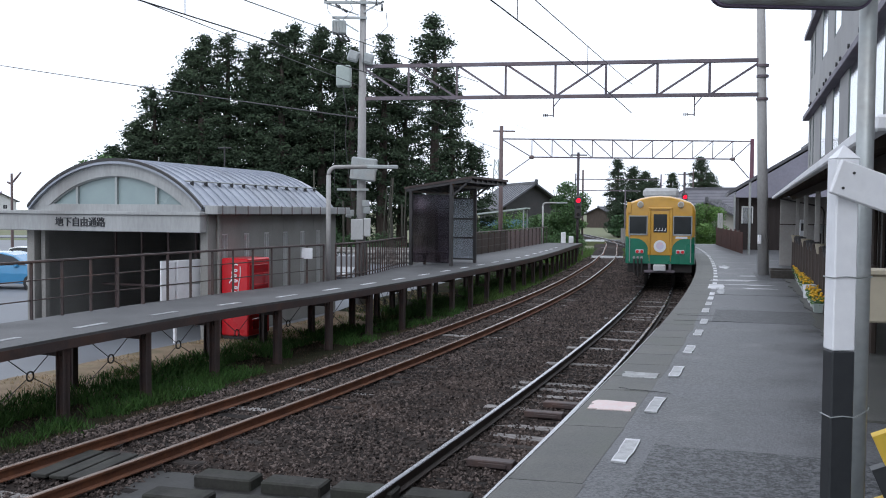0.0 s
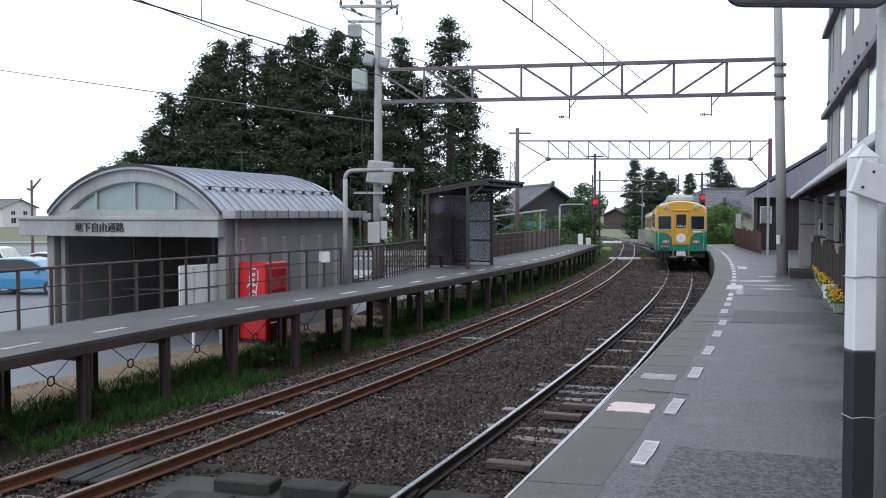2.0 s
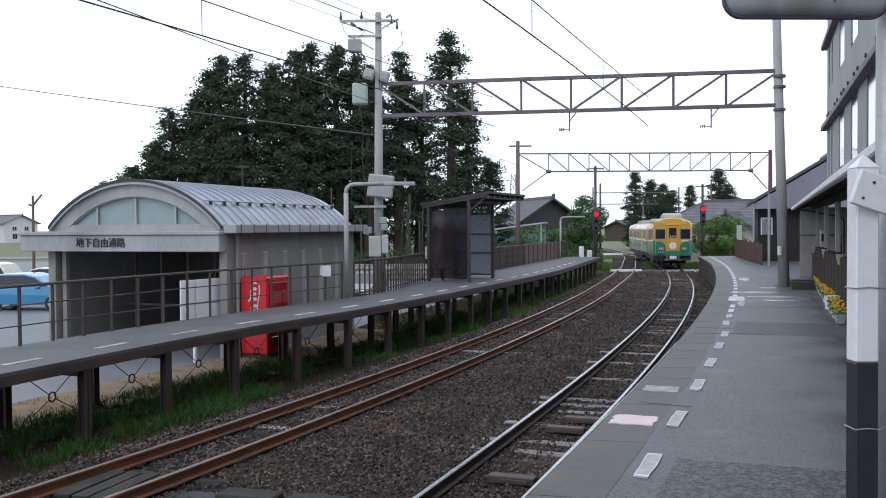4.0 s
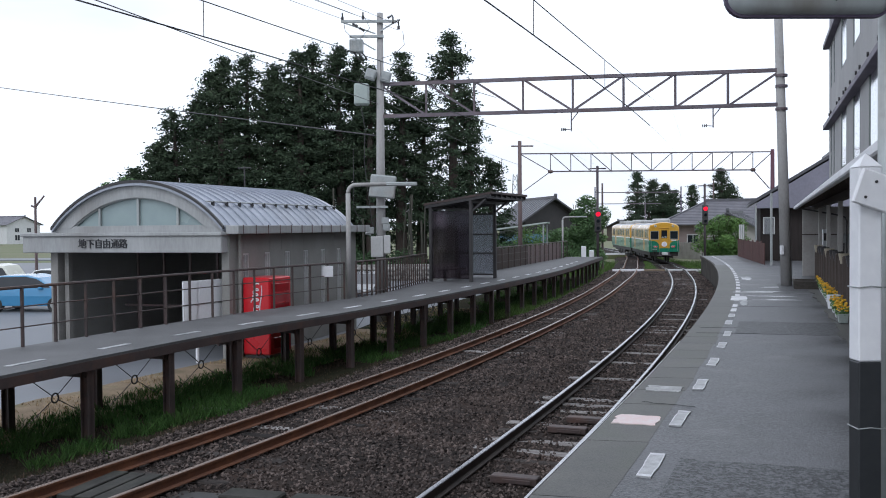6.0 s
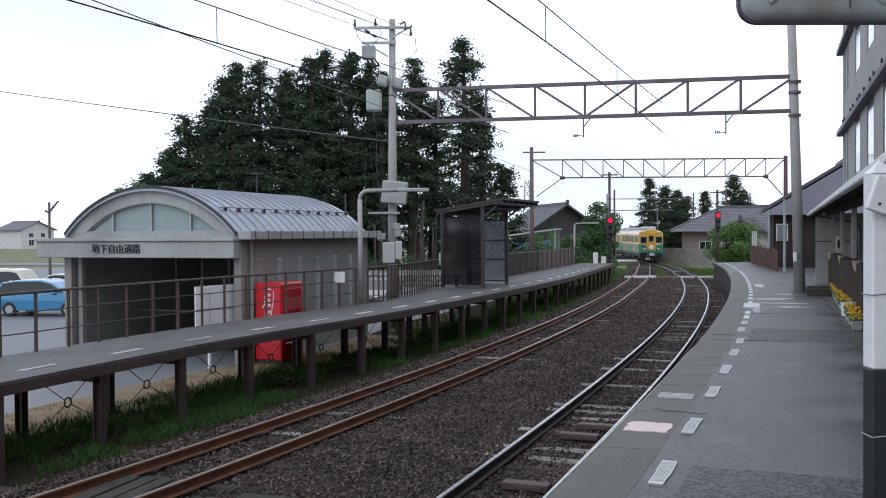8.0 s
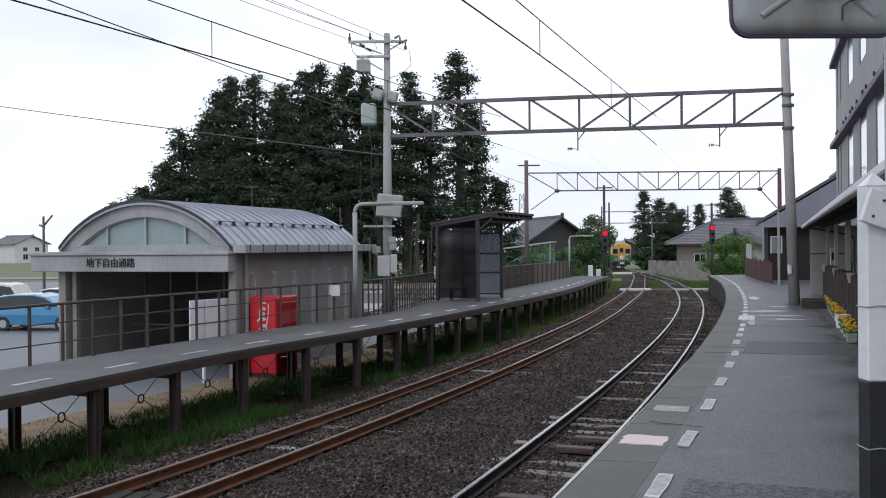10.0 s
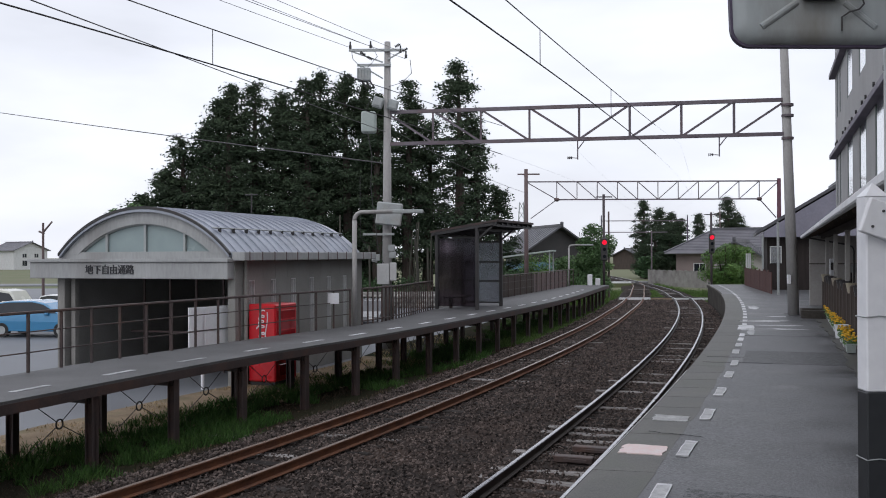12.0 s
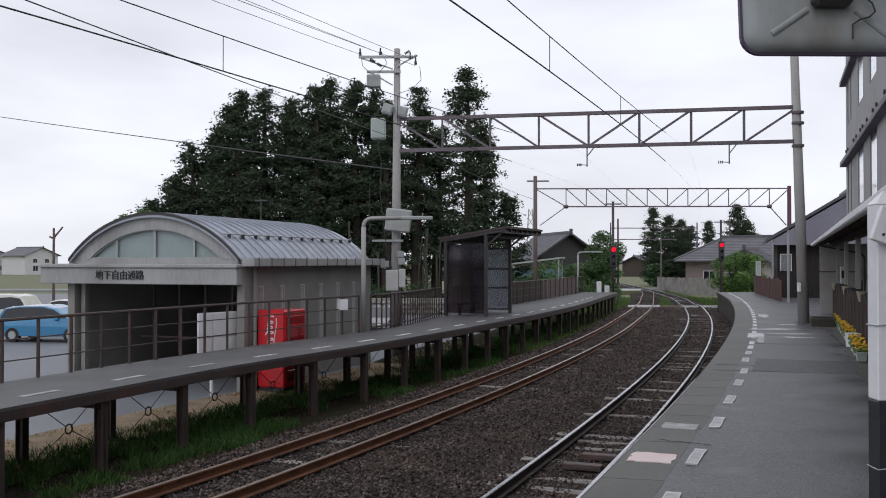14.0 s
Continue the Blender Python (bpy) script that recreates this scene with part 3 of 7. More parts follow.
def build_near_platform():
    p = thing("platform_near", Matrix.Identity(4), "grey asphalt station platform with a curved concrete edge", "platform", kind="structure")
    ys = steps(-8, NEAR_END, 90)
    s = Shape()
    s.loft([[(*off(TRACK_R, y, d), z) for d, z in ((1.56, ZP + 0.0), (1.85, ZP + 0.008), (3.2, ZP + 0.02), (5.5, ZP + 0.02), (11, ZP + 0.02))] for y in ys], closed=False)
    part("paving", s, M["asphalt"], p)
    s = Shape()
    ribbon(s, TRACK_R, ys, [(1.475, ZP - 0.16), (1.475, ZP - 0.006), (1.483, ZP + 0.001), (1.566, ZP + 0.002), (1.60, ZP - 0.16)])
    part("kerb", s, M["wallstone"], p)
    s = Shape()
    ribbon(s, TRACK_R, steps(-8, 17, 34), [(1.468, ZP - 0.012), (1.468, ZP), (1.472, ZP + 0.006), (1.480, ZP + 0.006), (1.482, ZP - 0.012)])
    part("edge_line", s, M["paint"], p, "thin pale worn platform edge")
    s = Shape()
    ribbon(s, TRACK_R, ys, [(1.60, -0.6), (1.55, ZP - 0.16), (2.0, ZP - 0.16), (2.0, -0.6)])
    part("side_wall", s, M["wallstone"], p, "dark stained stone side wall of the platform")
    s = Shape()
    e = NEAR_END
    a, b = off(TRACK_R, e, 1.56), off(TRACK_R, e, 11)
    s.beam((a[0], a[1], 0.17), (b[0], b[1], 0.17), 0.3, 1.55)
    part("end_wall", s, M["wallstone"], p)
    # edge slabs with open joints
    rng = random.Random(12)
    y = 4.0
    while y < 47:
        L = rng.choice((0.9, 0.9, 1.8))
        s = Shape()
        top = [(*off(TRACK_R, y + f * L + 0.05 * (d > 1.8), d), z) for f in (0.0, 0.5, 1.0) for d, z in ((1.492, ZP + 0.006), (2.08 + 0.02 * math.sin(3.1 * y + f), ZP + 0.0125))]
        low = [(a, b, c - 0.03) for a, b, c in top]
        s.add(top + low, [(0, 1, 3, 2), (2, 3, 5, 4), (0, 1, 7, 6), (4, 5, 11, 10), (0, 2, 8, 6), (2, 4, 10, 8), (1, 3, 9, 7), (3, 5, 11, 9)])
        part("edge_slab", s, M["slab"], p)
        y += L + 0.014
    # smears of worn white paint on the paving
    for y, d, ry, rd, k in ((25.0, 2.36, 0.8, 0.10, 0), (27.4, 3.0, 0.16, 0.75, 1), (29.2, 2.75, 0.16, 0.7, 2), (26.2, 3.3, 0.16, 0.5, 3), (31.2, 3.3, 0.2, 0.45, 4), (36.0, 2.5, 0.9, 0.2, 7)):
        ring = []
        for q in range(40):
            a = q * math.pi / 20
            r = 1 + 0.55 * noise.noise((math.cos(a) * 1.4, math.sin(a) * 1.4, k * 3.3)) + 0.3 * noise.noise((math.cos(a) * 4, math.sin(a) * 4, k))
            ring.append((y + ry * r * math.sin(a), d + rd * r * math.cos(a)))
        s = Shape()
        s.slab([off(TRACK_R, a, b) for a, b in ring], ZP + 0.010, ZP + 0.0225)
        part("paint_smear", s, M["paint_smear"], p, "smear of worn white paint")
    for y, d0, d1, dy in ((11.35, 1.7, 2.3, -0.1), (18.2, 1.65, 5.6, 0.25), (19.1, 1.65, 2.6, 0.1), (24.0, 2.2, 5.4, 0.2)):
        s = Shape()
        pts = [(*off(TRACK_R, y + dy * k / 8 + 0.05 * noise.noise((y, k * 0.7, 0)), d0 + (d1 - d0) * k / 8), ZP + 0.021) for k in range(9)]
        for a, b in zip(pts[:-1], pts[1:]):
            s.beam(a, b, 0.012, 0.005)
        part("joint", s, M["tar"], p)
    # rougher patches laid over the paving
    for y0, y1, d0, d1 in ((4.0, 9.0, 2.42, 5.2), (18.3, 20.4, 2.35, 5.2), (29.5, 33.0, 3.4, 5.2)):
        s = Shape()
        up = [(*off(TRACK_R, y1 + 0.12 * noise.noise((k * 0.6, y1, 2)), d0 + (d1 - d0) * k / 10), ZP + 0.024) for k in range(11)]
        ds = 0.06
        lo = [(*off(TRACK_R, y0 + 2 * ds * noise.noise((k * 0.6, y0, 2)), d0 + (d1 - d0) * k / 10), ZP + 0.024) for k in range(11)]
        s.loft([lo, up], closed=False)
        s.loft([up, [(x, y + 0.015, ZP + 0.015) for x, y, z in up]], closed=False)
        s.loft([[(x, y - 0.015, ZP + 0.015) for x, y, z in lo], lo], closed=False)
        part("patch", s, M["patch"], p, "rough darker asphalt patch")
    # raised strip before the fence
    s = Shape()
    s.loft([[(*off(TRACK_R, y, d + (0.14 * noise.noise((y * 0.9, 0, 4)) + 0.05 * noise.noise((y * 5, 0, 4)) if d < 5 else 0)), z) for d, z in ((4.22, ZP - 0.1), (4.20, ZP + 0.045), (7.2, ZP + 0.06), (7.2, ZP - 0.1))] for y in steps(10.5, 30, 130)])
    part("rear_strip", s, M["slab"], p, "paler raised strip with a broken edge")
    # broken white safety line
    rng = random.Random(2)
    dashes = [7.95, 9.85, 11.93, 13.88, 15.82, 17.45, 19.45, 20.9, 22.3, 23.5]
    y = 25.4
    while y < 60:
        dashes.append(y)
        y += 1.5
    for i, y in enumerate(dashes):
        s = Shape()
        d = 2.22 if y < 18 else 2.15
        L = 0.36 + 0.03 * rng.random()
        w = 0.058 + 0.01 * rng.random()
        ring = [(w * sx * (1 + rng.uniform(-0.16, 0.12)), L * (2 * k / 5 - 1) * sx) for sx in (1, -1) for k in range(6)]
        jag = [(dx, dy + rng.uniform(-0.015, 0.015)) for dx, dy in ring]
        yy = y + 0.78 - 0.004 * y
        s.slab([off(TRACK_R, yy + dy, d + dx) for dx, dy in jag], ZP + 0.012, ZP + 0.024)
        mark = part("line_mark", s, M["paint_mid"] if y < 21 else M["paint"], p)
        if y < 21:
            s = Shape()
            a, b = [[(*off(TRACK_R, yy + dy * k, d + dx * k), ZP + 0.027) for dx, dy in jag] for k in (1.0, 0.84)]
            s.add(a + b, [(q, (q + 1) % 12, 12 + (q + 1) % 12, 12 + q) for q in range(12)])
            part("border", s, M["paint"], mark)
    # boarding marks near the edge
    for y, d, w, L, m in ((10.42, 1.80, 0.22, 0.22, "paint_pink"), (12.27, 1.82, 0.21, 0.18, "paint_worn"), (26.6, 2.2, 0.2, 0.75, "paint"), (28.9, 2.9, 0.9, 0.07, "paint"), (27.4, 2.7, 0.45, 0.06, "paint_worn"), (26.2, 2.7, 0.5, 0.06, "paint_worn")):
        s = Shape()
        ring = [(-1, -1 + k / 4) for k in range(8)] + [(-1 + k / 4, 1) for k in range(8)] + [(1, 1 - k / 4) for k in range(8)] + [(1 - k / 4, -1) for k in range(8)]
        s.slab([off(TRACK_R, y + L * b + 0.03 * noise.noise((a * 3, b * 3, y)), d + w * a + 0.045 * noise.noise((a * 4, b * 4, y + 5))) for a, b in ring], ZP + 0.008, ZP + 0.0195)
        part("boarding_mark", s, M[m], p)
    return p


def build_far_platform():
    p = thing("platform_far", Matrix.Identity(4), "narrow asphalt platform deck on dark steel posts", "platform", kind="structure")
    ys = steps(2, 62, 80)
    s = Shape()
    s.loft([[(FAR_FRONT(y)[0], y, ZP - 0.17), (FAR_FRONT(y)[0], y, ZP), (FAR_REAR(y)[0], y, ZP + 0.01), (FAR_REAR(y)[0], y, ZP - 0.17)] for y in ys])
    part("deck", s, M["asphalt_far"], p)
    s = Shape()
    s.loft([[(FAR_FRONT(y)[0] + 0.012, y, ZP - 0.20), (FAR_FRONT(y)[0] + 0.012, y, ZP - 0.045), (FAR_FRONT(y)[0] - 0.05, y, ZP - 0.045), (FAR_FRONT(y)[0] - 0.05, y, ZP - 0.20)] for y in ys])
    part("edge_beam", s, M["brown"], p, "dark brown steel edge beam")
    post = Shape()
    post.box(-0.075, 0.075, -0.01, 0.01, -1.6, 0).box(-0.075, -0.06, -0.075, 0.075, -1.6, 0).box(0.06, 0.075, -0.075, 0.075, -1.6, 0)
    pm = fix(post.mesh("post", M["brown"]))
    y = 9.0
    bents = []
    while y < 61:
        bents.append(y)
        y += 2.02 if y < 30 else 1.9
    for y in bents:
        f, sl = FAR_FRONT(y)
        a = -math.degrees(math.atan(sl))
        fx, fy = f - 0.12, y
        rx = FAR_REAR(y + 0.75)[0] + 0.3
        for px, py in ((fx, fy), (rx, y + 0.75)):
            ob = new("post", pm)
            ob.parent = p
            ob.matrix_basis = pose(px, py, ZP - 0.17, 0, 0, a)
        s = Shape()
        s.beam((fx, fy, ZP - 0.25), (rx, y + 0.75, ZP - 0.25), 0.1, 0.15)
        part("cross_beam", s, M["brown"], p)
    for y, y2 in zip(bents[:-1], bents[1:]):
        if y > 36:
            continue
        a, b = Vector((FAR_REAR(y + 0.75)[0] + 0.3, y + 0.75, 0)), Vector((FAR_REAR(y2 + 0.75)[0] + 0.3, y2 + 0.75, 0))
        c = (a + b) / 2 + Vector((0, 0, -0.02))
        s = Shape()
        for e, z in ((a, 0.74), (a, -0.62), (b, 0.74), (b, -0.62)):
            e = e + Vector((0, 0, z))
            d = (e - c).normalized()
            s.tube(c + d * 0.085, e, 0.009, n=6)
        dirn = (b - a).normalized()
        ring = [c + (dirn * math.cos(k * math.pi / 8) + Vector((0, 0, 1)) * math.sin(k * math.pi / 8)) * 0.085 for k in range(17)]
        s.path(ring, 0.016)
        part("tie_rod", s, M["dark"], p, "crossed tie rods with a ring")
    for y in [12.5 + 1.95 * i for i in range(22)]:
        s = Shape()
        q = [(FAR_FRONT(y + dy)[0] - 0.62 + dx, y + dy, ZP + z + 0.004) for z in (0.0, 0.007) for dx, dy in ((-0.06, -0.35), (0.06, -0.35), (0.06, 0.35), (-0.06, 0.35))]
        s.add(q, [(0, 1, 2, 3), (4, 5, 6, 7), (0, 1, 5, 4), (1, 2, 6, 5), (2, 3, 7, 6), (3, 0, 4, 7)])
        part("line_mark", s, M["paint_smear"] if y < 24 else M["paint"], p)
    return p


# ================= railing on the far platform =================
def build_railing(y0, y1, step, rails=((1.06, 0.028), (0.72, 0.012), (0.36, 0.012))):
    t = thing("railing", Matrix.Identity(4), "dark brown steel railing along the rear of the platform", "railing", kind="structure")
    ys = steps(y0, y1, max(1, round((y1 - y0) / step)))
    for y in ys:
        s = Shape()
        x = FAR_REAR(y)[0] + 0.08
        s.box(x - 0.025, x + 0.025, y - 0.025, y + 0.025, ZP - 0.1, ZP + 1.06, 0.004)
        part("post", s, M["brown"], t)
    for z, r in rails:
        s = Shape()
        s.path([(FAR_REAR(y)[0] + 0.08, y, ZP + z) for y in steps(y0, y1, 24)], r)
        part("rail", s, M["brown"], t)
    return t


# ================= passage building with the vaulted roof =================
def build_house():
    W, D = 5.12, 7.1
    h = thing("passage_building", pose(-5.478, 23.9, ZL, 0, 0, -HEAD) @ Matrix.Scale(1.1, 4), "grey passage entrance building with a vaulted metal roof", "building")
    # local x: right along the facade (corner at 0, left end at -W); y: back along the side wall
    wall_h = 2.95
    wins = [0.62 + 1.03 * i for i in range(6)]
    # side wall with slot windows: piers between, bands above and below
    zb, zt = 0.9, 2.46
    for a, b in ((0, zb), (zt, wall_h)):
        s = Shape()
        s.box(-0.2, 0, 0, D, a, b)
        part("wall", s, M["tilewall"], h, "greige tiled side wall")
    y = 0.0
    for wy in wins + [D]:
        s = Shape()
        s.box(-0.2, 0, y, wy, zb, zt)
        part("wall_pier", s, M["tilewall"], h)
        y = wy + 0.26
    # raised courses of tile on the side wall
    for i in range(11):
        s = Shape()
        s.box(0.002, 0.008, 0.02 + i * 0.615, 0.02 + i * 0.615 + 0.605, 2.5, 2.9)
        part("panel", s, M["tilewall"], h)
    for wy in wins:
        s = Shape()
        s.box(-0.14, -0.12, wy, wy + 0.26, zb, zt)
        w = part("window", s, M["glass"], h, "narrow dark slot window")
        f = Shape()
        for a, b in ((wy, wy + 0.025), (wy + 0.235, wy + 0.26), (wy + 0.118, wy + 0.142)):
            f.box(-0.06, -0.008, a, b, zb, zt)
        f.box(-0.06, -0.008, wy, wy + 0.26, zt - 0.03, zt)
        part("frame", f, M["offwhite"], w)
    s = Shape()
    s.box(-W, -W + 0.2, 0.3, D, 0, wall_h)
    part("left_wall", s, M["tilewall"], h)
    s = Shape()
    s.box(-W + 0.2, -0.2, D - 0.2, D, 0, wall_h)
    part("back_wall", s, M["tilewall"], h)
    # inner wall and ceiling: darker than the outer walls, with entrance shade put into their colour
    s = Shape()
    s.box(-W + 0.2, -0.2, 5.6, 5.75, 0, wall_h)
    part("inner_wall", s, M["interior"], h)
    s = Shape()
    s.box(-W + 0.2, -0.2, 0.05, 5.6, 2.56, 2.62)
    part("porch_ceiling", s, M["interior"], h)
    s = Shape()
    s.box(-W, -W + 0.22, 0, 0.3, 0, 2.5, 0.01).box(-W + 0.30, -W + 0.42, 0.15, 0.3, 0, 2.5)
    part("pier", s, M["concrete"], h)
    s = Shape()
    for i in range(5):
        x = -W + 0.9 + i * 0.82
        s.box(x, x + 0.05, 2.2, 2.25, 0, 2.56)
    s.box(-W + 0.5, -0.5, 2.2, 2.25, 1.0, 1.05)
    part("screen_frame", s, M["darktrim"], h, "dark metal screen in the entrance")
    # fascia and canopy
    s = Shape()
    s.box(-W - 0.61, -0.03, -0.28, 0.05, 2.50, 2.90, 0.015)
    part("canopy", s, M["fascia"], h, "stained pale concrete canopy")
    s = Shape()
    s.box(-W - 0.65, 0.0, -0.33, 0.06, 2.90, 2.98, 0.01)
    part("canopy_top", s, M["fascia"], h)
    s = Shape()
    s.box(-W + 0.05, -0.12, -0.01, 0.2, 2.98, 3.14)
    part("gable_base", s, M["fascia"], h)
    # characters on the fascia
    for i, ch in enumerate("地下自由通路"):
        cu = bpy.data.curves.new("letter", "FONT")
        cu.body, cu.size, cu.extrude, cu.align_x = ch, 0.245, 0.012, "CENTER"
        cu.materials.append(M["ink"])
        ob = new("letter", cu)
        ob.parent = h
        ob.matrix_basis = pose(-3.90 + i * 0.238, -0.295, 2.63, 90, 0, 0)
    # gable: arch band with a glazed lunette
    cx, half, rise, z0 = -W / 2 + 0.03, W / 2 - 0.23, 1.04, 3.10

    def arch(hw, rs, n=28, zb=z0):
        r = (hw * hw + rs * rs) / (2 * rs)
        a = math.asin(min(1, hw / r)) if rs <= hw else math.pi - math.asin(hw / r)
        return [(cx + r * math.sin(-a + 2 * a * i / n), zb + rs - r + r * math.cos(-a + 2 * a * i / n)) for i in range(n + 1)]
    o, i_ = arch(half, rise), arch(half - 0.42, rise - 0.32)
    s = Shape()
    n = len(o)
    vs = [(x, y, z) for y in (-0.02, 0.22) for x, z in o] + [(x, y, z) for y in (-0.02, 0.22) for x, z in i_]
    fs = []
    for k in range(n - 1):
        fs += [(k, k + 1, 2 * n + k + 1, 2 * n + k), (n + k, n + k + 1, 3 * n + k + 1, 3 * n + k), (2 * n + k, 2 * n + k + 1, 3 * n + k + 1, 3 * n + k), (k, k + 1, n + k + 1, n + k)]
    s.add(vs, fs)
    part("gable", s, M["fascia"], h, "pale concrete arched gable")
    s = Shape()
    vs = [(x, 0.1, z) for x, z in i_] + [(x, 0.14, z) for x, z in i_]
    s.add(vs, [tuple(range(n)), tuple(range(2 * n - 1, n - 1, -1))])
    w = part("lunette", s, M["frosted"], h, "pale green frosted lunette window")
    f = Shape()
    for x in (-1.12, 0.0, 1.12):
        zt_ = max(z for xx, z in i_ if abs(xx - cx - x) < 0.25)
        f.box(cx + x - 0.03, cx + x + 0.03, 0.03, 0.1, z0, zt_)
    f.path([(x, 0.06, z) for x, z in i_], 0.035)
    f.box(cx - half + 0.42, cx + half - 0.42, 0.0, 0.1, z0, z0 + 0.05)
    part("frame", f, M["galv"], w)
    # vaulted roof with standing seams
    ro = arch(half + 0.10, rise + 0.06)
    s = Shape()
    y0r, y1r = -0.12, D + 0.15
    s.loft([[(x, y0r, z) for x, z in ro] + [(x, y0r, z - 0.09) for x, z in ro[::-1]], [(x, y1r, z) for x, z in ro] + [(x, y1r, z - 0.09) for x, z in ro[::-1]]])
    roof = part("roof", s, M["roofmetal"], h, "silver standing-seam vaulted roof")
    sr = arch(half + 0.11, rise + 0.085)
    for k in range(1, 19):
        s = Shape()
        y = y0r + (y1r - y0r) * k / 19
        s.loft([[(x, y - 0.018, z - 0.05), (x, y - 0.018, z + 0.02), (x, y + 0.018, z + 0.02), (x, y + 0.018, z - 0.05)] for x, z in sr])
        part("seam", s, M["roofmetal"], roof)
    s = Shape()
    s.loft([[(x, y0r - 0.02, z - 0.05), (x, y0r - 0.02, z + 0.02), (x, y0r + 0.05, z + 0.02), (x, y0r + 0.05, z - 0.05)] for x, z in arch(half + 0.13, rise + 0.08)])
    part("verge_trim", s, M["dark"], h, "dark verge trim")
    # snow guards
    gx, gz = ro[-5][0], ro[-5][1]
    for k in range(12):
        s = Shape()
        y = 0.4 + k * 0.6
        s.box(gx - 0.03, gx + 0.05, y - 0.03, y + 0.03, gz - 0.02, gz + 0.09, 0.01)
        part("snow_guard", s, M["dark"], roof)
    s = Shape()
    s.tube((gx + 0.02, 0.1, gz + 0.08), (gx + 0.02, D, gz + 0.08), 0.018)
    part("snow_bar", s, M["galv"], roof)
    s = Shape()
    s.box(-0.02, 0.32, -0.1, D + 0.35, 2.93, 3.13, 0.01)
    eave = part("gutter", s, M["fascia"], h, "boxed eave gutter")
    for k in range(13):
        s = Shape()
        s.box(0.315, 0.335, 0.1 + k * 0.58, 0.12 + k * 0.58, 2.92, 3.14)
        part("gutter_clip", s, M["darktrim"], eave)
    s = Shape()
    s.tube((0.07, 0.35, 0), (0.07, 0.35, 2.93), 0.045)
    part("downpipe", s, M["concrete"], h)
    s = Shape()
    s.tube((-1.6, 3.4, 4.2), (-1.6, 3.4, 4.75), 0.02).tube((-1.8, 3.4, 4.7), (-1.4, 3.4, 4.7), 0.015)
    part("vent_pipe", s, M["dark"], roof)
    return h


def build_vending(m):
    t = thing("vending_machine", m, "red drinks vending machine beside the grey wall", "vending machine")
    s = Shape()
    s.box(-0.52, 0.52, -0.36, 0.36, 0.08, 1.9, 0.03)
    part("cabinet", s, M["red"], t)
    s = Shape()
    s.box(-0.48, 0.48, -0.33, 0.33, 0.0, 0.08)
    part("plinth", s, M["dark"], t)
    s = Shape()
    s.box(-0.42, 0.42, -0.375, -0.355, 0.95, 1.75, 0.006)
    w = part("display_window", s, M["redpanel"], t)
    for k in range(3):
        s = Shape()
        s.box(-0.40, 0.40, -0.385, -0.374, 1.02 + k * 0.25, 1.05 + k * 0.25)
        part("display_shelf", s, M["red"], w)
    s = Shape()
    s.box(-0.36, 0.36, -0.38, -0.355, 0.22, 0.48, 0.01)
    part("dispenser", s, M["redpanel"], t)
    s = Shape()
    s.box(0.25, 0.42, -0.385, -0.355, 0.6, 0.88, 0.01)
    part("coin_panel", s, M["galv"], t)
    # a flowing white stroke on the end panel
    y0 = 0.0
    for k, (z0, z1, n) in enumerate(((0.92, 1.28, 3.0), (1.32, 1.74, 3.5))):
        s = Shape()
        pts = []
        for q in range(49):
            f = q / 48
            a = f * n * 2 * math.pi
            pts.append((-0.528, y0 + 0.03 + (0.10 if f < 0.2 else 0.065) * math.cos(a) - 0.05 * f, z0 + (z1 - z0) * f + 0.05 * math.sin(a)))
        s.path(pts, 0.016, n=5)
        part("white_stroke", s, M["white"], t)
    s = Shape()
    s.path([(-0.528, y0 - 0.13 + 0.03 * math.sin(q * 0.55), 0.92 + q * 0.08) for q in range(11)], 0.014)
    part("white_stroke", s, M["white"], t)
    return t


def build_notice_board(m):
    t = thing("notice_board", m, "white notice board with pale sheets on two white legs", "notice board")
    for y in (0.0, 0.98):
        s = Shape()
        s.box(-0.03, 0.03, y - 0.03, y + 0.03, -0.4, 1.85, 0.005)
        part("leg", s, M["white"], t)
    s = Shape()
    s.box(-0.02, 0.02, -0.42, 1.42, 0.75, 1.88, 0.005)
    b = part("board", s, M["white"], t)
    for k in range(4):
        s = Shape()
        y = -0.38 + k * 0.45
        s.box(0.02, 0.03, y, y + 0.40, 1.36, 1.84 + 0.03 * (k % 2), 0.002).box(0.02, 0.03, y, y + 0.40, 0.8, 1.32, 0.002)
        part("sheet", s, M["white"], b)
    s = Shape()
    s.box(-0.03, 0.035, -0.44, 1.44, 1.325, 1.355)
    part("rail", s, M["galv"], b)
    return t


M["slab"] = mat("edge_slab", (0.046, 0.046, 0.042), (0.125, 0.122, 0.110), 0.58, fine=60, coarse=2, bump=0.8, dist=0.008, rnd=0.10, dirt=(0.07, 0.078, 0.055), dirt_amt=0.6)
M["tar"] = mat("tar", (0.045, 0.045, 0.047), (0.06, 0.06, 0.062), 0.6, bump=0.2)
M["redpanel"] = mat("red_panel", (0.40, 0.010, 0.016), (0.33, 0.008, 0.014), 0.15, bump=0.0, coat=0.5)
build_ground()
TL = build_track("track_far", TRACK_L, -6, 113, (M["rust"], M["rusttop"]), "rusty narrow-gauge track on sleepers in ballast")
TR = build_track("track_near", TRACK_R, -6, 199, (M["railside"], M["railtop"]), "narrow-gauge track with bright worn rail heads")
build_near_platform()
build_far_platform()
build_railing(6.0, 26.8, 0.74)
build_railing(27.4, 34.9, 0.31, ((1.06, 0.03), (0.12, 0.02)))
build_railing(42.5, 61.5, 1.2)
build_house()
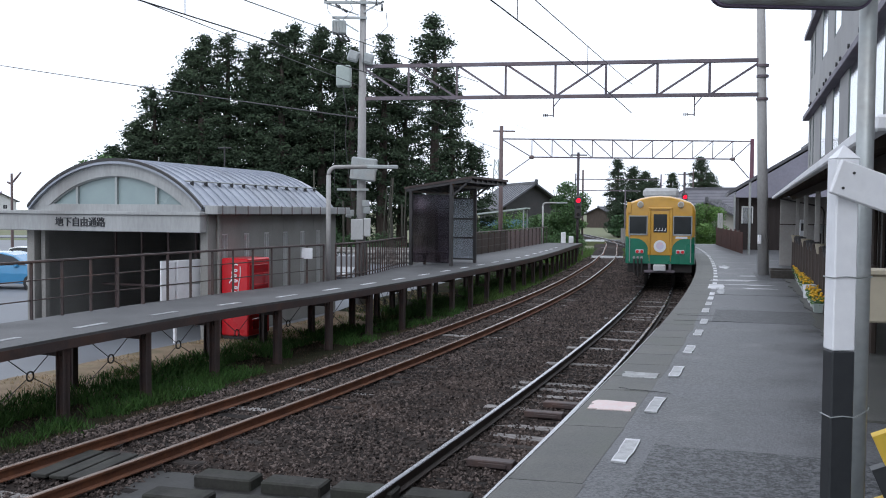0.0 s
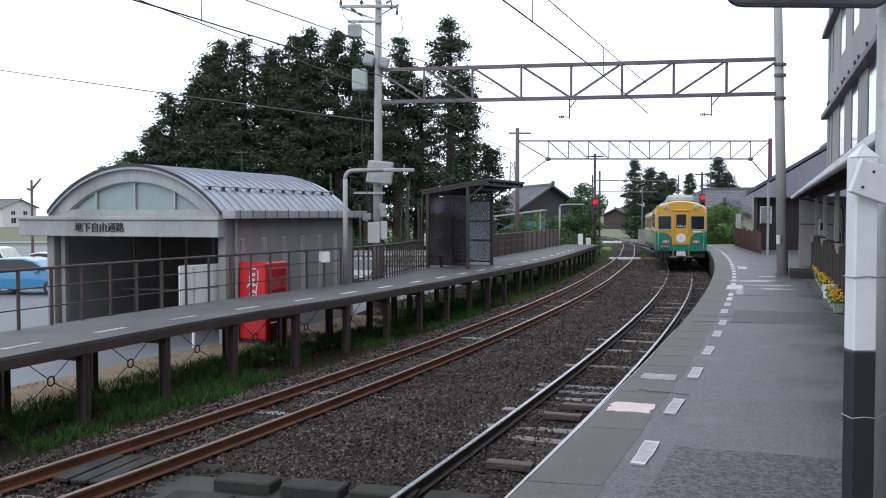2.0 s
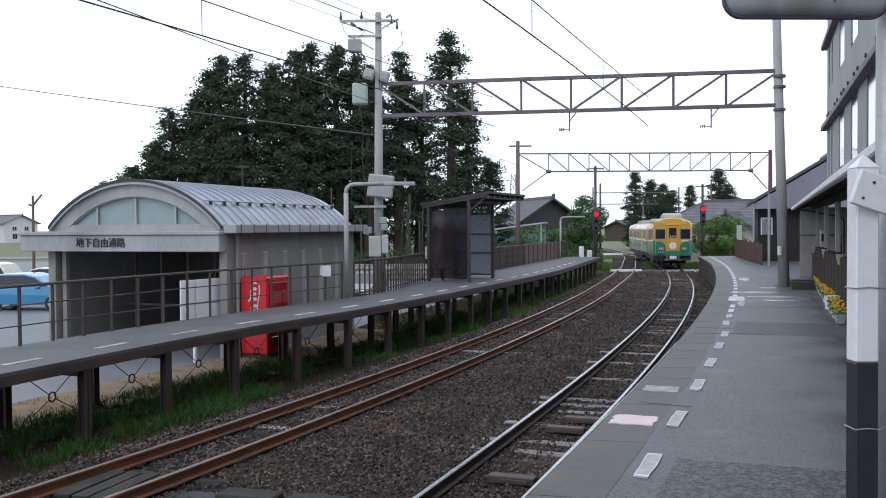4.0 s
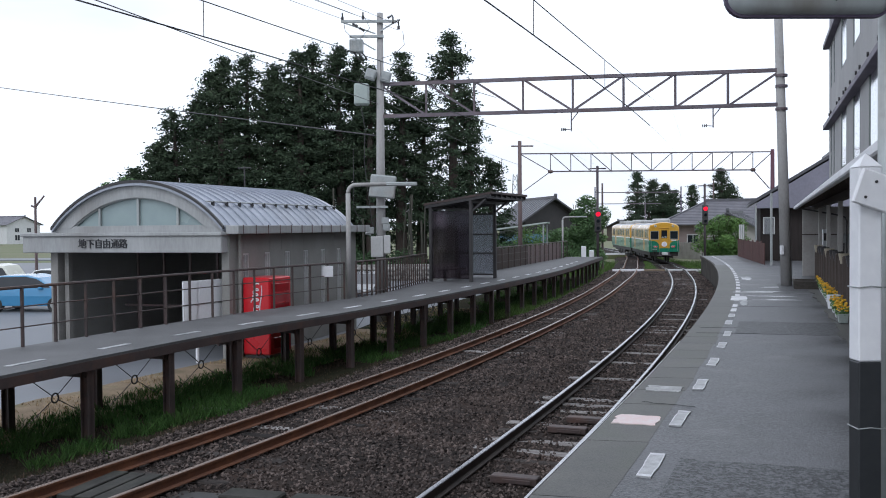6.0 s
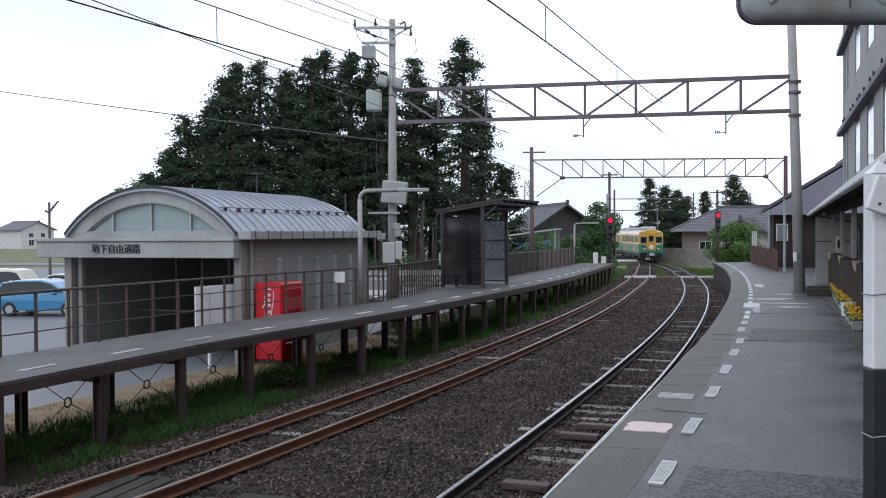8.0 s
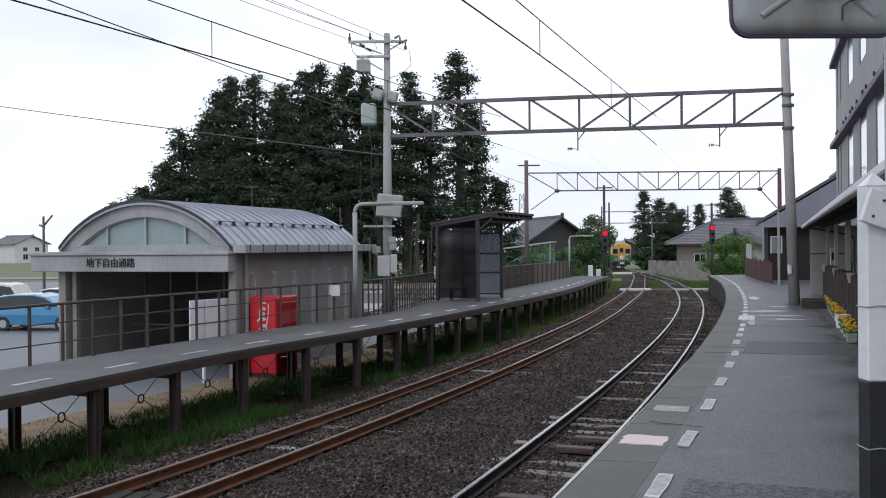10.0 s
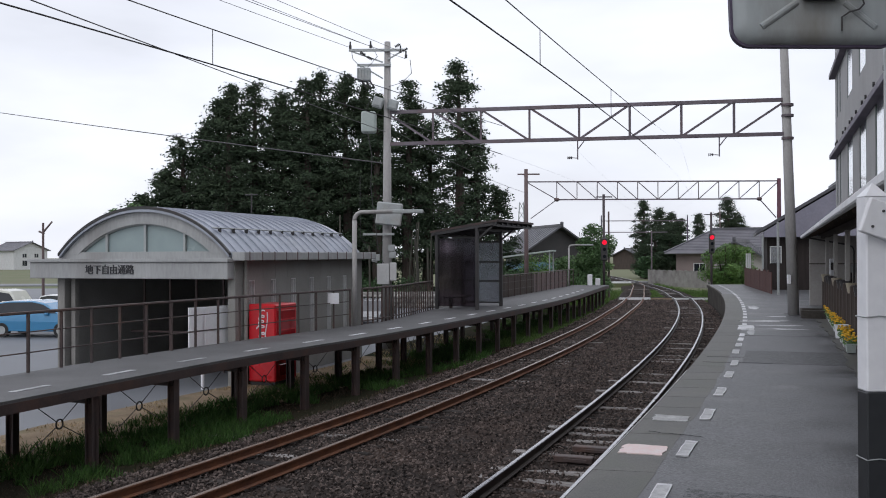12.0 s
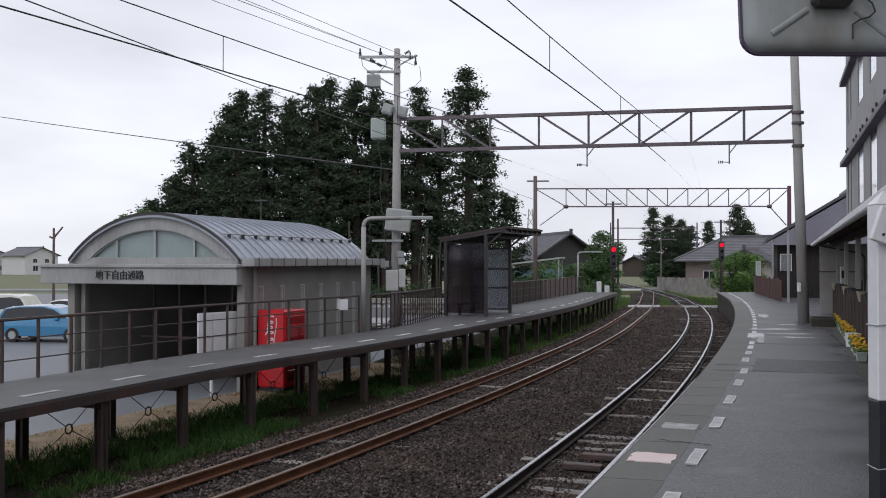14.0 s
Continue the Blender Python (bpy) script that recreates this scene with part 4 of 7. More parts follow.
build_vending(pose(-4.67, 24.7, ZL, 0, 0, 71) @ Matrix.Scale(1.1, 4))
build_notice_board(pose(-6.2, 23.45, ZL, 0, 0, -31) @ Matrix.Scale(1.1, 4))


# ================= poles, gantries and wires =================
U, V = Vector((math.sin(radians(HEAD)), math.cos(radians(HEAD)), 0)), Vector((math.cos(radians(HEAD)), -math.sin(radians(HEAD)), 0))
RP, LP = Vector((11.35, 31.0, 0)), Vector((-2.25, 33.4, 0))      # poles of the first gantry
RP2, LP2 = Vector((19.3, 55.0, 0)), Vector((4.5, 55.0, 0))     # poles of the second gantry


def truss(t, a, b, z0, z1, n, r, mat_):
    a, b = Vector(a), Vector(b)
    d = b - a
    for z in (z0, z1):
        s = Shape()
        s.beam(a + Vector((0, 0, z)), b + Vector((0, 0, z)), r * 2.2, r * 2.2)
        part("chord", s, mat_, t)
    for i in range(n + 1):
        p = a + d * (i / n)
        s = Shape()
        s.beam(p + Vector((0, 0, z0)), p + Vector((0, 0, z1)), r * 1.3, r * 1.3)
        part("upright", s, mat_, t)
        if i < n:
            q = a + d * ((i + 1) / n)
            up = i < n / 2
            s = Shape()
            s.beam(p + Vector((0, 0, z1 if up else z0)), q + Vector((0, 0, z0 if up else z1)), r * 1.3, r * 1.3)
            part("diagonal", s, mat_, t)


def build_gantry_one():
    t = thing("catenary_gantry", Matrix.Identity(4), "purple-grey steel lattice gantry between two concrete poles", "gantry")
    s = Shape()
    s.tube(RP + Vector((0, 0, ZP - 0.3)), RP + Vector((-0.28, 0.05, 10.4)), 0.185, 0.13, n=20)
    part("right_pole", s, M["concpole"], t, "tapered grey concrete pole standing on the platform", smooth=True)
    s = Shape()
    s.tube(LP + Vector((0, 0, ZL - 0.3)), LP + Vector((0.06, 0, 10.6)), 0.195, 0.108, n=20)
    part("left_pole", s, M["concpole"], t, "tapered grey concrete pole with electrical boxes", smooth=True)
    truss(t, LP + Vector((0, 0, 0)), RP + Vector((-0.17, 0.0, 0)), 6.95, 8.08, 8, 0.055, M["steel"])
    for z in (6.8, 7.9, 7.55):
        s = Shape()
        c = RP + Vector((-0.17, 0.02, z))
        s.tube(c - Vector((0, 0, 0.04)), c + Vector((0, 0, 0.04)), 0.195, n=16)
        part("pole_band", s, M["steel"], t)
    s = Shape()
    s.box(RP.x - 0.29, RP.x - 0.20, RP.y - 0.30, RP.y - 0.16, 2.0, 2.3, 0.01)
    part("number_plate", s, M["white"], t)
    # registration arms and droppers for both wires
    for k, f in ((0, 0.49), (1, 0.83)):
        p = LP.lerp(RP, f)
        s = Shape()
        s.tube(p + Vector((0, 0, 7.0)), p + Vector((0, 0, 6.25)), 0.022)
        s.tube(p + V * 0.32 + Vector((0, 0, 7.0)), p + Vector((0, 0, 6.6)), 0.018)
        s.tube(p + Vector((0, 0, 6.3)), p - V * 0.28 + Vector((0, 0, 6.33)), 0.014)
        part("drop_arm", s, M["steel"], t)
        s = Shape()
        for j in range(3):
            c = p - V * (0.2 + j * 0.06) + Vector((0, 0, 6.32))
            s.tube(c, c - V * 0.03, 0.05, n=10)
        part("insulator", s, M["dark"], t)
    return t


def build_left_pole_gear():
    t = thing("pole_equipment", Matrix.Translation(LP + Vector((0, 0, 0.105))) @ Matrix.Scale(0.965, 4), "grey boxes, crossarms and a transformer fixed to a concrete pole", "pole equipment")
    for z, a, b in ((10.5, -1.35, 0.65), (9.95, -1.05, 0.2)):
        s = Shape()
        s.box(a, b, -0.19, -0.10, z, z + 0.09)
        part("crossarm", s, M["galv"], t)
    for x, z in ((-1.3, 10.6), (-0.55, 10.62), (0.55, 10.45), (0.75, 10.25)):
        s = Shape()
        s.tube((x, -0.15, z), (x, -0.15, z + 0.12), 0.05, n=10).tube((x, -0.15, z + 0.12), (x, -0.15, z + 0.26), 0.03, n=10)
        part("insulator", s, M["dark"], t)
    s = Shape()
    s.box(-1.05, -0.55, -0.30, 0.05, 9.4, 9.88, 0.03)
    part("switch_box", s, M["galv"], t)
    s = Shape()
    for x in (-0.9, -0.75, -0.6):
        s.tube((x, -0.15, 9.42), (x + 0.2, -0.15, 9.15), 0.03)
    part("bushing", s, M["dark"], t)
    s = Shape()
    s.box(-0.90, -0.36, -0.28, 0.14, 7.5, 8.28, 0.05)
    part("green_cabinet", s, M["greenbox"], t)
    for x, z, a in ((-0.28, 8.6, 18), (0.26, 8.5, 14)):
        s = Shape()
        s.m = pose(x, -0.2, z, 0, a, 0)
        s.box(-0.2, 0.2, -0.1, 0.1, -0.2, 0.2, 0.04).box(-0.14, 0.14, -0.13, -0.1, -0.12, 0.12, 0.01)
        part("meter_head", s, M["galv"], t)
    for k in range(5):
        s = Shape()
        s.box(-1.03 + k * 0.11, -0.99 + k * 0.11, -0.34, -0.30, 9.44, 9.84, 0.008)
        part("fin", s, M["galv"], t)
    for p, q in (((-1.25, -0.15, 10.5), (-0.1, -0.12, 10.1)), ((0.6, -0.15, 10.5), (0.08, -0.12, 10.2)), ((-0.95, -0.15, 10.0), (-0.1, -0.12, 9.5))):
        s = Shape()
        s.beam(p, q, 0.04, 0.05)
        part("strut", s, M["galv"], t)
    for x, z, a in ((0.35, 10.66, 62), (0.62, 10.5, 62), (-0.75, 10.36, -60), (-0.5, 10.2, -60)):
        s = Shape()
        s.m = pose(x, -0.16, z, 0, a, 0)
        for k in range(4):
            s.tube((0, 0, k * 0.055), (0, 0, k * 0.055 + 0.03), 0.055, n=8).tube((0, 0, k * 0.055), (0, 0, k * 0.055 + 0.06), 0.02, n=6)
        part("strain_insulator", s, M["dark"], t)
    for pts in ([(-1.3, -0.15, 10.8), (-1.2, -0.2, 10.2), (-0.85, -0.2, 9.85)], [(0.9, -0.1, 10.2), (0.95, -0.1, 9.7), (0.6, -0.1, 9.35), (0.1, -0.1, 9.2)], [(-0.55, -0.15, 10.8), (-0.3, -0.2, 10.3), (-0.7, -0.2, 9.85)], [(-0.7, -0.2, 9.2), (-0.5, -0.2, 8.9), (-0.75, -0.2, 8.28)]):
        s = Shape()
        s.path(pts, 0.012, n=5)
        part("lead", s, M["wire"], t)
    s = Shape()
    s.m = pose(0.1, -0.34, 4.5, 0, 6, 0)
    s.box(-0.45, 0.5, -0.05, 0.05, -0.42, 0.42, 0.05)
    part("sign_back", s, M["galv"], t, "pale rectangular sign seen from behind")
    s = Shape()
    s.box(-0.33, 0.12, -0.36, -0.2, 1.92, 2.68, 0.02)
    part("meter_cabinet", s, M["offwhite"], t)
    s = Shape()
    s.box(0.14, 0.38, -0.36, -0.2, 2.05, 2.72, 0.02)
    part("switch_cabinet", s, M["offwhite"], t)
    for z, x in ((3.25, 0.2), (3.0, 0.24), (2.9, -0.35)):
        s = Shape()
        s.box(x - 0.13, x + 0.13, -0.34, -0.2, z - 0.12, z + 0.12, 0.02)
        part("small_box", s, M["galv"], t)
    s = Shape()
    s.tube((-0.32, -0.25, 2.78), (-0.52, -0.25, 2.82), 0.07, n=10)
    part("camera_box", s, M["offwhite"], t)
    s = Shape()
    s.box(-0.85, 0.3, -0.26, -0.2, 3.72, 3.80)
    part("bracket", s, M["galv"], t)
    s = Shape()
    s.path([(-0.66, -0.25, 7.5), (-0.5, -0.27, 6.6), (-0.55, -0.27, 5.5), (-0.45, -0.27, 4.6), (-0.28, -0.27, 3.2), (-0.1, -0.27, 2.7)], 0.014)
    part("cable", s, M["wire"], t)
    s = Shape()
    s.path([(-0.95, -0.2, 5.9), (-0.95, -0.2, 3.7), (-0.5, -0.24, 2.9)], 0.01)
    part("cable", s, M["wire"], t)
    return t


M["redpost"] = mat("red_brown_post", (0.12, 0.035, 0.055), (0.07, 0.025, 0.045), 0.55, fine=20, coarse=2, bump=0.1)


def build_gantry_two():
    t = thing("catenary_gantry", Matrix.Identity(4), "dark slender lattice gantry between two brown poles", "gantry")
    for p, top, nm in ((LP2, 8.0, "left_pole"), (RP2, 7.4, "right_pole")):
        s = Shape()
        s.tube(p + Vector((0, 0, ZG if p is LP2 else ZP - 0.2)), p + Vector((0, 0, top)), 0.14, 0.11, n=12)
        part(nm, s, M["darktrim"] if p is LP2 else M["redpost"], t, smooth=True)
    a, b = LP2 + Vector((1.8, 0, 0)), RP2 + Vector((-1.15, 0, 0))
    truss(t, a, b, 6.2, 7.25, 10, 0.035, M["steel"])
    for p, e in ((LP2, a), (RP2, b)):
        s = Shape()
        s.beam(p + Vector((0, 0, 7.25)), e + Vector((0, 0, 7.25)), 0.07, 0.07)
        s.beam(p + Vector((0, 0, 7.25)), e + Vector((0, 0, 6.2)), 0.05, 0.05)
        s.beam(p.lerp(e, 0.15) + Vector((0, 0, 5.1)), e + Vector((0, 0, 6.2)), 0.05, 0.05)
        part("bracket", s, M["steel"], t)
        s = Shape()
        s.ball(e + Vector((0, 0, 6.2)), 0.17, sz=0.7)
        part("joint", s, M["darktrim"], t)
    s = Shape()
    s.beam(LP2 + Vector((-0.5, 0, 7.7)), LP2 + Vector((0.8, 0, 7.7)), 0.08, 0.08)
    part("crossarm", s, M["darktrim"], t)
    return t


def build_gantry_far():
    t = thing("catenary_gantry", Matrix.Identity(4), "far slender gantry with two thin beams over the line", "gantry")
    for x in (21.2, 33.2):
        s = Shape()
        s.tube((x, 131, ZG - 0.4), (x, 131, 8.4), 0.12, 0.09, n=10)
        part("pole", s, M["purple"], t)
    for z, x0, x1 in ((7.62, 21.2, 33.2), (6.04, 21.2, 30.4)):
        s = Shape()
        s.beam((x0, 131, z), (x1, 131, z), 0.12, 0.12)
        part("beam", s, M["steel"], t)
    return t


build_gantry_far()


def wire(name, pts, r, label, sag=0.0):
    s = Shape()
    out = []
    for p, q in zip(pts[:-1], pts[1:]):
        p, q = Vector(p), Vector(q)
        for i in range(10):
            f = i / 10
            out.append(p.lerp(q, f) - Vector((0, 0, 4 * sag * f * (1 - f))))
    out.append(Vector(pts[-1]))
    s.path(out, r, n=5)
    return single(name, s, M["wire"], label, "wire", "overhead wires")


def build_wires():
    for curve in (TRACK_R, TRACK_L):
        for z0, z1, nm, lb in ((5.55, 5.6, "contact_wire", "dark overhead contact wire above the track"), (6.02, 6.75, "messenger_wire", "dark messenger wire above the contact wire")):
            pts = []
            for y in steps(-14, 108, 61):
                w = 1.0 if nm == "contact_wire" else 0.0
                f = ((y + 8) / 40.0) % 1.0
                z = z0 if w else z0 + (z1 - z0) * (2 * f - 1) ** 2
                pts.append((*off(curve, y, 0.31 if curve is TRACK_L else 0.08), z))
            s = Shape()
            k = next(i for i, q in enumerate(pts) if q[1] > 22.5)
            s.path(pts[:k + 1], 0.010 if w else 0.008, n=5)
            s.path(pts[k:], 0.0016, n=4)
            single(nm, s, M["wire"], lb, "wire", "overhead wires")
        for y in (12.6, 17.5):
            f = ((y + 8) / 40.0) % 1.0
            s = Shape()
            p = off(curve, y, 0.31 if curve is TRACK_L else 0.08)
            s.tube((*p, 5.55), (*p, 6.02 + 0.73 * (2 * f - 1) ** 2), 0.006, n=5)
            single("dropper", s, M["wire"], "thin dropper between messenger and contact wire", "wire", "droppers")
    for x, z, s0 in ((-1.25, 10.4, 9.0), (-0.55, 10.45, 9.1), (0.55, 10.25, 9.2), (0.7, 10.0, 8.6)):
        p = LP + Vector((x, 0, z))
        wire("power_line", [p - U * 42 - Vector((0, 0, 10.4 - s0)), p], 0.008, "thin power line to the pole's crossarm", 0.25)
    wire("service_line", [LP + Vector((0, 0, 6.26)), (-48, 78, 16.6)], 0.022, "dark service line to the pole", 0.1)
    wire("feeder_wire", [(*off(TRACK_L, 4.0, 0.45), 6.05), LP + Vector((0.0, -0.3, 7.35))], 0.010, "dark feeder wire beside the contact wire", 0.02)
    wire("service_line", [LP + Vector((0, 0, 7.6)), LP2 + Vector((0, 0, 6.6))], 0.01, "dark service line between the poles", 0.2)


def build_street_lamp(m):
    t = thing("platform_lamp", m, "slim grey lamp post with an arm bent over the platform", "lamp post", "platform lamps")
    s = Shape()
    s.tube((0, 0, -0.1), (0, 0, 3.05), 0.07, n=14)
    part("post", s, M["concpole"], t, smooth=True)
    s = Shape()
    pts = [(0.22 - 0.22 * math.cos(a * math.pi / 12), 0, 3.05 + 0.24 * math.sin(a * math.pi / 12)) for a in range(7)] + [(1.3, 0.0, 3.31)]
    s.path(pts, 0.06, n=12)
    part("arm", s, M["concpole"], t, smooth=True)
    s = Shape()
    s.box(1.1, 2.0, -0.07, 0.07, 3.25, 3.36, 0.02)
    part("lamp_head", s, M["galv"], t)
    return t


def build_shelter():
    t = thing("waiting_shelter", pose(0.22, 35.0, ZP, 0, 0, -HEAD - 3), "dark steel platform shelter with smoked panels and a sloping roof", "shelter")
    # local y runs along the platform, x towards the track
    L, D = 2.7, 1.6
    for x, y, h in ((0.86, 0, 3.0), (0.86, L, 3.0), (-0.75, 0, 2.75), (-0.75, L, 2.75)):
        s = Shape()
        s.box(x - 0.06, x + 0.06, y - 0.06, y + 0.06, 0, h, 0.008)
        part("post", s, M["dark"], t)
    s = Shape()
    s.box(-0.68, 0.80, -0.02, 0.02, 0.12, 2.66)
    part("end_panel", s, M["smoke"], t, "smoked translucent end panel")
    s = Shape()
    s.box(-0.68, 0.80, L - 0.02, L + 0.02, 0.15, 2.55)
    part("far_panel", s, M["poster"], t, "pale translucent end panel")
    for z in (0.15, 1.0, 1.75, 2.55):
        s = Shape()
        s.box(-0.70, 0.81, L - 0.045, L + 0.045, z - 0.03, z + 0.03)
        part("panel_rail", s, M["dark"], t)
    s = Shape()
    s.box(-0.65, -0.2, 0.4, L - 0.3, 0.40, 0.45, 0.01).box(-0.5, -0.4, 0.6, 0.7, 0, 0.4).box(-0.5, -0.4, 2.1, 2.2, 0, 0.4)
    part("bench", s, M["brown"], t)
    s = Shape()
    vs = [(x, y, z) for y in (-0.1, 4.4) for x, z in ((-1.0, 2.86), (1.7, 3.26), (1.7, 3.34), (-1.0, 2.94))]
    s.add(vs, [(0, 1, 5, 4), (1, 2, 6, 5), (2, 3, 7, 6), (3, 0, 4, 7), (3, 2, 1, 0), (4, 5, 6, 7)])
    roof = part("roof", s, M["brown"], t, "dark corrugated sheet roof")
    for i in range(8):
        y = -0.05 + i * (4.4) / 7
        s = Shape()
        s.beam((-0.95, y, 2.81), (1.65, y, 3.20), 0.06, 0.10)
        part("rafter", s, M["dark"], roof)
    for x, z in ((0.86, 3.05), (1.55, 3.20), (-0.75, 2.84)):
        s = Shape()
        s.beam((x, -0.08, z - 0.06), (x, 4.37, z - 0.06), 0.08, 0.1)
        part("purlin", s, M["dark"], roof)
    for y in (0.0, L):
        s = Shape()
        s.beam((0.86, y, 2.6), (1.45, y, 3.08), 0.06, 0.06)
        part("brace", s, M["dark"], t)
    return t


build_gantry_one()
build_left_pole_gear()
build_gantry_two()
build_wires()
build_street_lamp(pose(-2.75, 27.1, ZP, 0, 0, 0))
build_shelter()
lamp = build_street_lamp(pose(7.75, 61.0, ZP, 0, 0, 0))
lamp.matrix_basis = pose(7.75, 61.0, ZP) @ Matrix.Scale(0.8, 4)
s = Shape()
s.box(FAR_REAR(26.0)[0] - 0.02, FAR_REAR(26.0)[0] + 0.28, 25.9, 25.92, ZP + 0.70, ZP + 1.0, 0.004)
single("small_sign", s, M["white"], "small white plate fixed to the platform railing", "sign")


# ================= train =================
def build_car(name, tail):
    """A car with its centre at the origin, running towards +y; z is the rail head."""
    t = thing(name, Matrix.Identity(4), "yellow and green electric train car" + (" with cab end" if tail else ""), "train car", "train cars")
    L, hw = 18.2, 1.36
    z0, zg, zt, zr = 0.98, 2.05, 3.30, 3.72

    def section(sx=1.0, crown=0.0):
        pts = [(-hw, z0), (-hw, zg), (-hw, 3.10), (-hw + 0.05, 3.28 - crown * 0.3), (-hw + 0.2, 3.43 - crown * 0.6), (-0.75, 3.585 - crown), (-0.38, 3.66 - crown), (0, 3.685 - crown)]
        pts = pts + [(-x, z) for x, z in pts[-2::-1]]
        return [(x * sx, z) for x, z in pts]
    ys = [(-L / 2, 0.90, 0.06), (-L / 2 + 0.07, 0.97, 0.03), (-L / 2 + 0.25, 1.0, 0), (L / 2 - 0.25, 1.0, 0), (L / 2 - 0.07, 0.97, 0.03), (L / 2, 0.90, 0.06)]
    s = Shape()
    rings = [[(x, y, z) for x, z in section(sx, c)] for y, sx, c in ys]
    n = len(rings[0])
    s.loft(rings)
    for i in range(len(s.f)):
        if i < (len(rings) - 1) * n:
            k = i % n
            s.mi[i] = 1 if k in (0, n - 2) else 2 if 4 <= k <= n - 6 and i // n == 2 else 0
    part("body", s, (M["yellow"], M["green"], M["trainroof"]), t, "yellow upper body over a green skirt")
    # cream line between the colours, windows, doors
    for sx in (-1, 1):
        s = Shape()
        s.box(sx * hw - 0.006, sx * hw + 0.006, -L / 2 + 0.3, L / 2 - 0.3, zg - 0.03, zg + 0.06)
        part("waist_line", s, M["white"], t)
        for y in (-7.4, -5.9, -3.1, -1.5, 0.1, 1.7, 3.3, 5.9, 7.4):
            s = Shape()
            s.box(sx * hw - 0.01, sx * hw + 0.008, y - 0.55, y + 0.55, 2.25, 3.0, 0.005)
            w = part("side_window", s, M["glass"], t)
        for y in (-4.55, 4.65):
            s = Shape()
            s.box(sx * hw - 0.01, sx * hw + 0.014, y - 0.6, y + 0.6, 1.1, 3.05, 0.01)
            d = part("side_door", s, M["yellow"], t)
            s = Shape()
            s.box(sx * hw - 0.0, sx * hw + 0.02, y - 0.4, y + 0.4, 2.2, 2.9)
            part("pane", s, M["glass"], d)
    s = Shape()
    s.box(-hw + 0.1, hw - 0.1, -L / 2 + 0.2, L / 2 - 0.2, 0.62, 1.0, 0.03)
    for y in (-2.4, 0.2, 2.6):
        s.box(-hw + 0.15, hw - 0.15, y - 0.9, y + 0.9, 0.35, 0.7, 0.03)
    part("underframe", s, M["underside"], t)
    for y in (-6.2, 6.2):
        s = Shape()
        s.box(-1.0, -0.86, y - 1.3, y + 1.3, 0.38, 0.68, 0.03).box(0.86, 1.0, y - 1.3, y + 1.3, 0.38, 0.68, 0.03).box(-0.9, 0.9, y - 0.25, y + 0.25, 0.45, 0.72, 0.02)
        bogie = part("bogie", s, M["underside"], t)
        for dy in (-1.05, 1.05):
            for x in (-0.56, 0.56):
                s = Shape()
                s.tube((x - 0.06, y + dy, 0.43), (x + 0.06, y + dy, 0.43), 0.43, n=24)
                part("wheel", s, M["underside"], bogie)
    # roof gear
    s = Shape()
    s.box(-0.72, 0.72, -L / 2 + 1.2, -L / 2 + 3.4, 3.6, 4.02, 0.12)
    part("roof_unit", s, M["trainroof"], t, "grey rooftop cooling unit")
    for k in range(6):
        s = Shape()
        y = -L / 2 + 4.6 + k * 2.1
        s.box(-0.62, 0.62, y, y + 0.9, 3.62, 3.92, 0.1)
        part("ventilator", s, M["trainroof"], t)
    if tail:
        f = -L / 2
        # painted face: green corners that curve up beside the door
        for sx in (-1, 1):
            s = Shape()
            prof = [(sx * 0.40, z0), (sx * 1.235, z0), (sx * 1.235, 1.98)]
            for k in range(9):
                a = k / 8 * math.pi / 2
                prof.append((sx * (0.95 - 0.50 * math.sin(a)), 1.48 + 0.50 * math.cos(a)))
            s.prism(prof, f - 0.012, f + 0.01)
            part("green_panel", s, M["green"], t)
            s = Shape()
            s.box(min(sx * 0.52, sx * 1.20), max(sx * 0.52, sx * 1.20), f - 0.03, f + 0.01, 2.15, 2.87, 0.03)
            w = part("cab_window", s, M["glass"], t)
            fr = Shape()
            for a, b, c, d in ((0.49, 1.23, 2.11, 2.17), (0.49, 1.23, 2.85, 2.89), (0.49, 0.53, 2.11, 2.89), (1.19, 1.23, 2.11, 2.89)):
                fr.box(min(sx * a, sx * b), max(sx * a, sx * b), f - 0.04, f, c, d)
            part("frame", fr, M["galv"], w)
            s = Shape()
            s.box(min(sx * 0.62, sx * 0.95), max(sx * 0.62, sx * 0.95), f - 0.06, f, 1.38, 1.54, 0.04)
            h = part("tail_lamp", s, M["offwhite"], t)
            for dx in (0.70, 0.87):
                s = Shape()
                s.tube((sx * dx, f - 0.06, 1.46), (sx * dx, f - 0.085, 1.46), 0.06, n=12)
                part("lens", s, M["taillamp"], h)
            s = Shape()
            s.tube((sx * 0.78, f + 0.02, 3.33), (sx * 0.78, f - 0.09, 3.33), 0.13, 0.11, n=18)
            h = part("headlamp", s, M["offwhite"], t)
            s = Shape()
            s.tube((sx * 0.78, f - 0.088, 3.33), (sx * 0.78, f - 0.10, 3.33), 0.09, n=18)
            part("lens", s, M["beige"], h)
            s = Shape()
            s.tube((sx * 1.18, f - 0.06, 1.05), (sx * 1.18, f - 0.06, 2.15), 0.018)
            part("grab_rail", s, M["galv"], t)
        s = Shape()
        s.prism([(-0.40, z0), (0.40, z0), (0.40, 1.32), (-0.40, 1.32)], f - 0.011, f + 0.01)
        part("green_sill", s, M["green"], t)
        s = Shape()
        for a, b, c, d in ((-0.47, -0.38, 1.32, 3.2), (0.38, 0.47, 1.32, 3.2), (-0.47, 0.47, 3.12, 3.22)):
            s.box(a, b, f - 0.07, f + 0.0, c, d, 0.02)
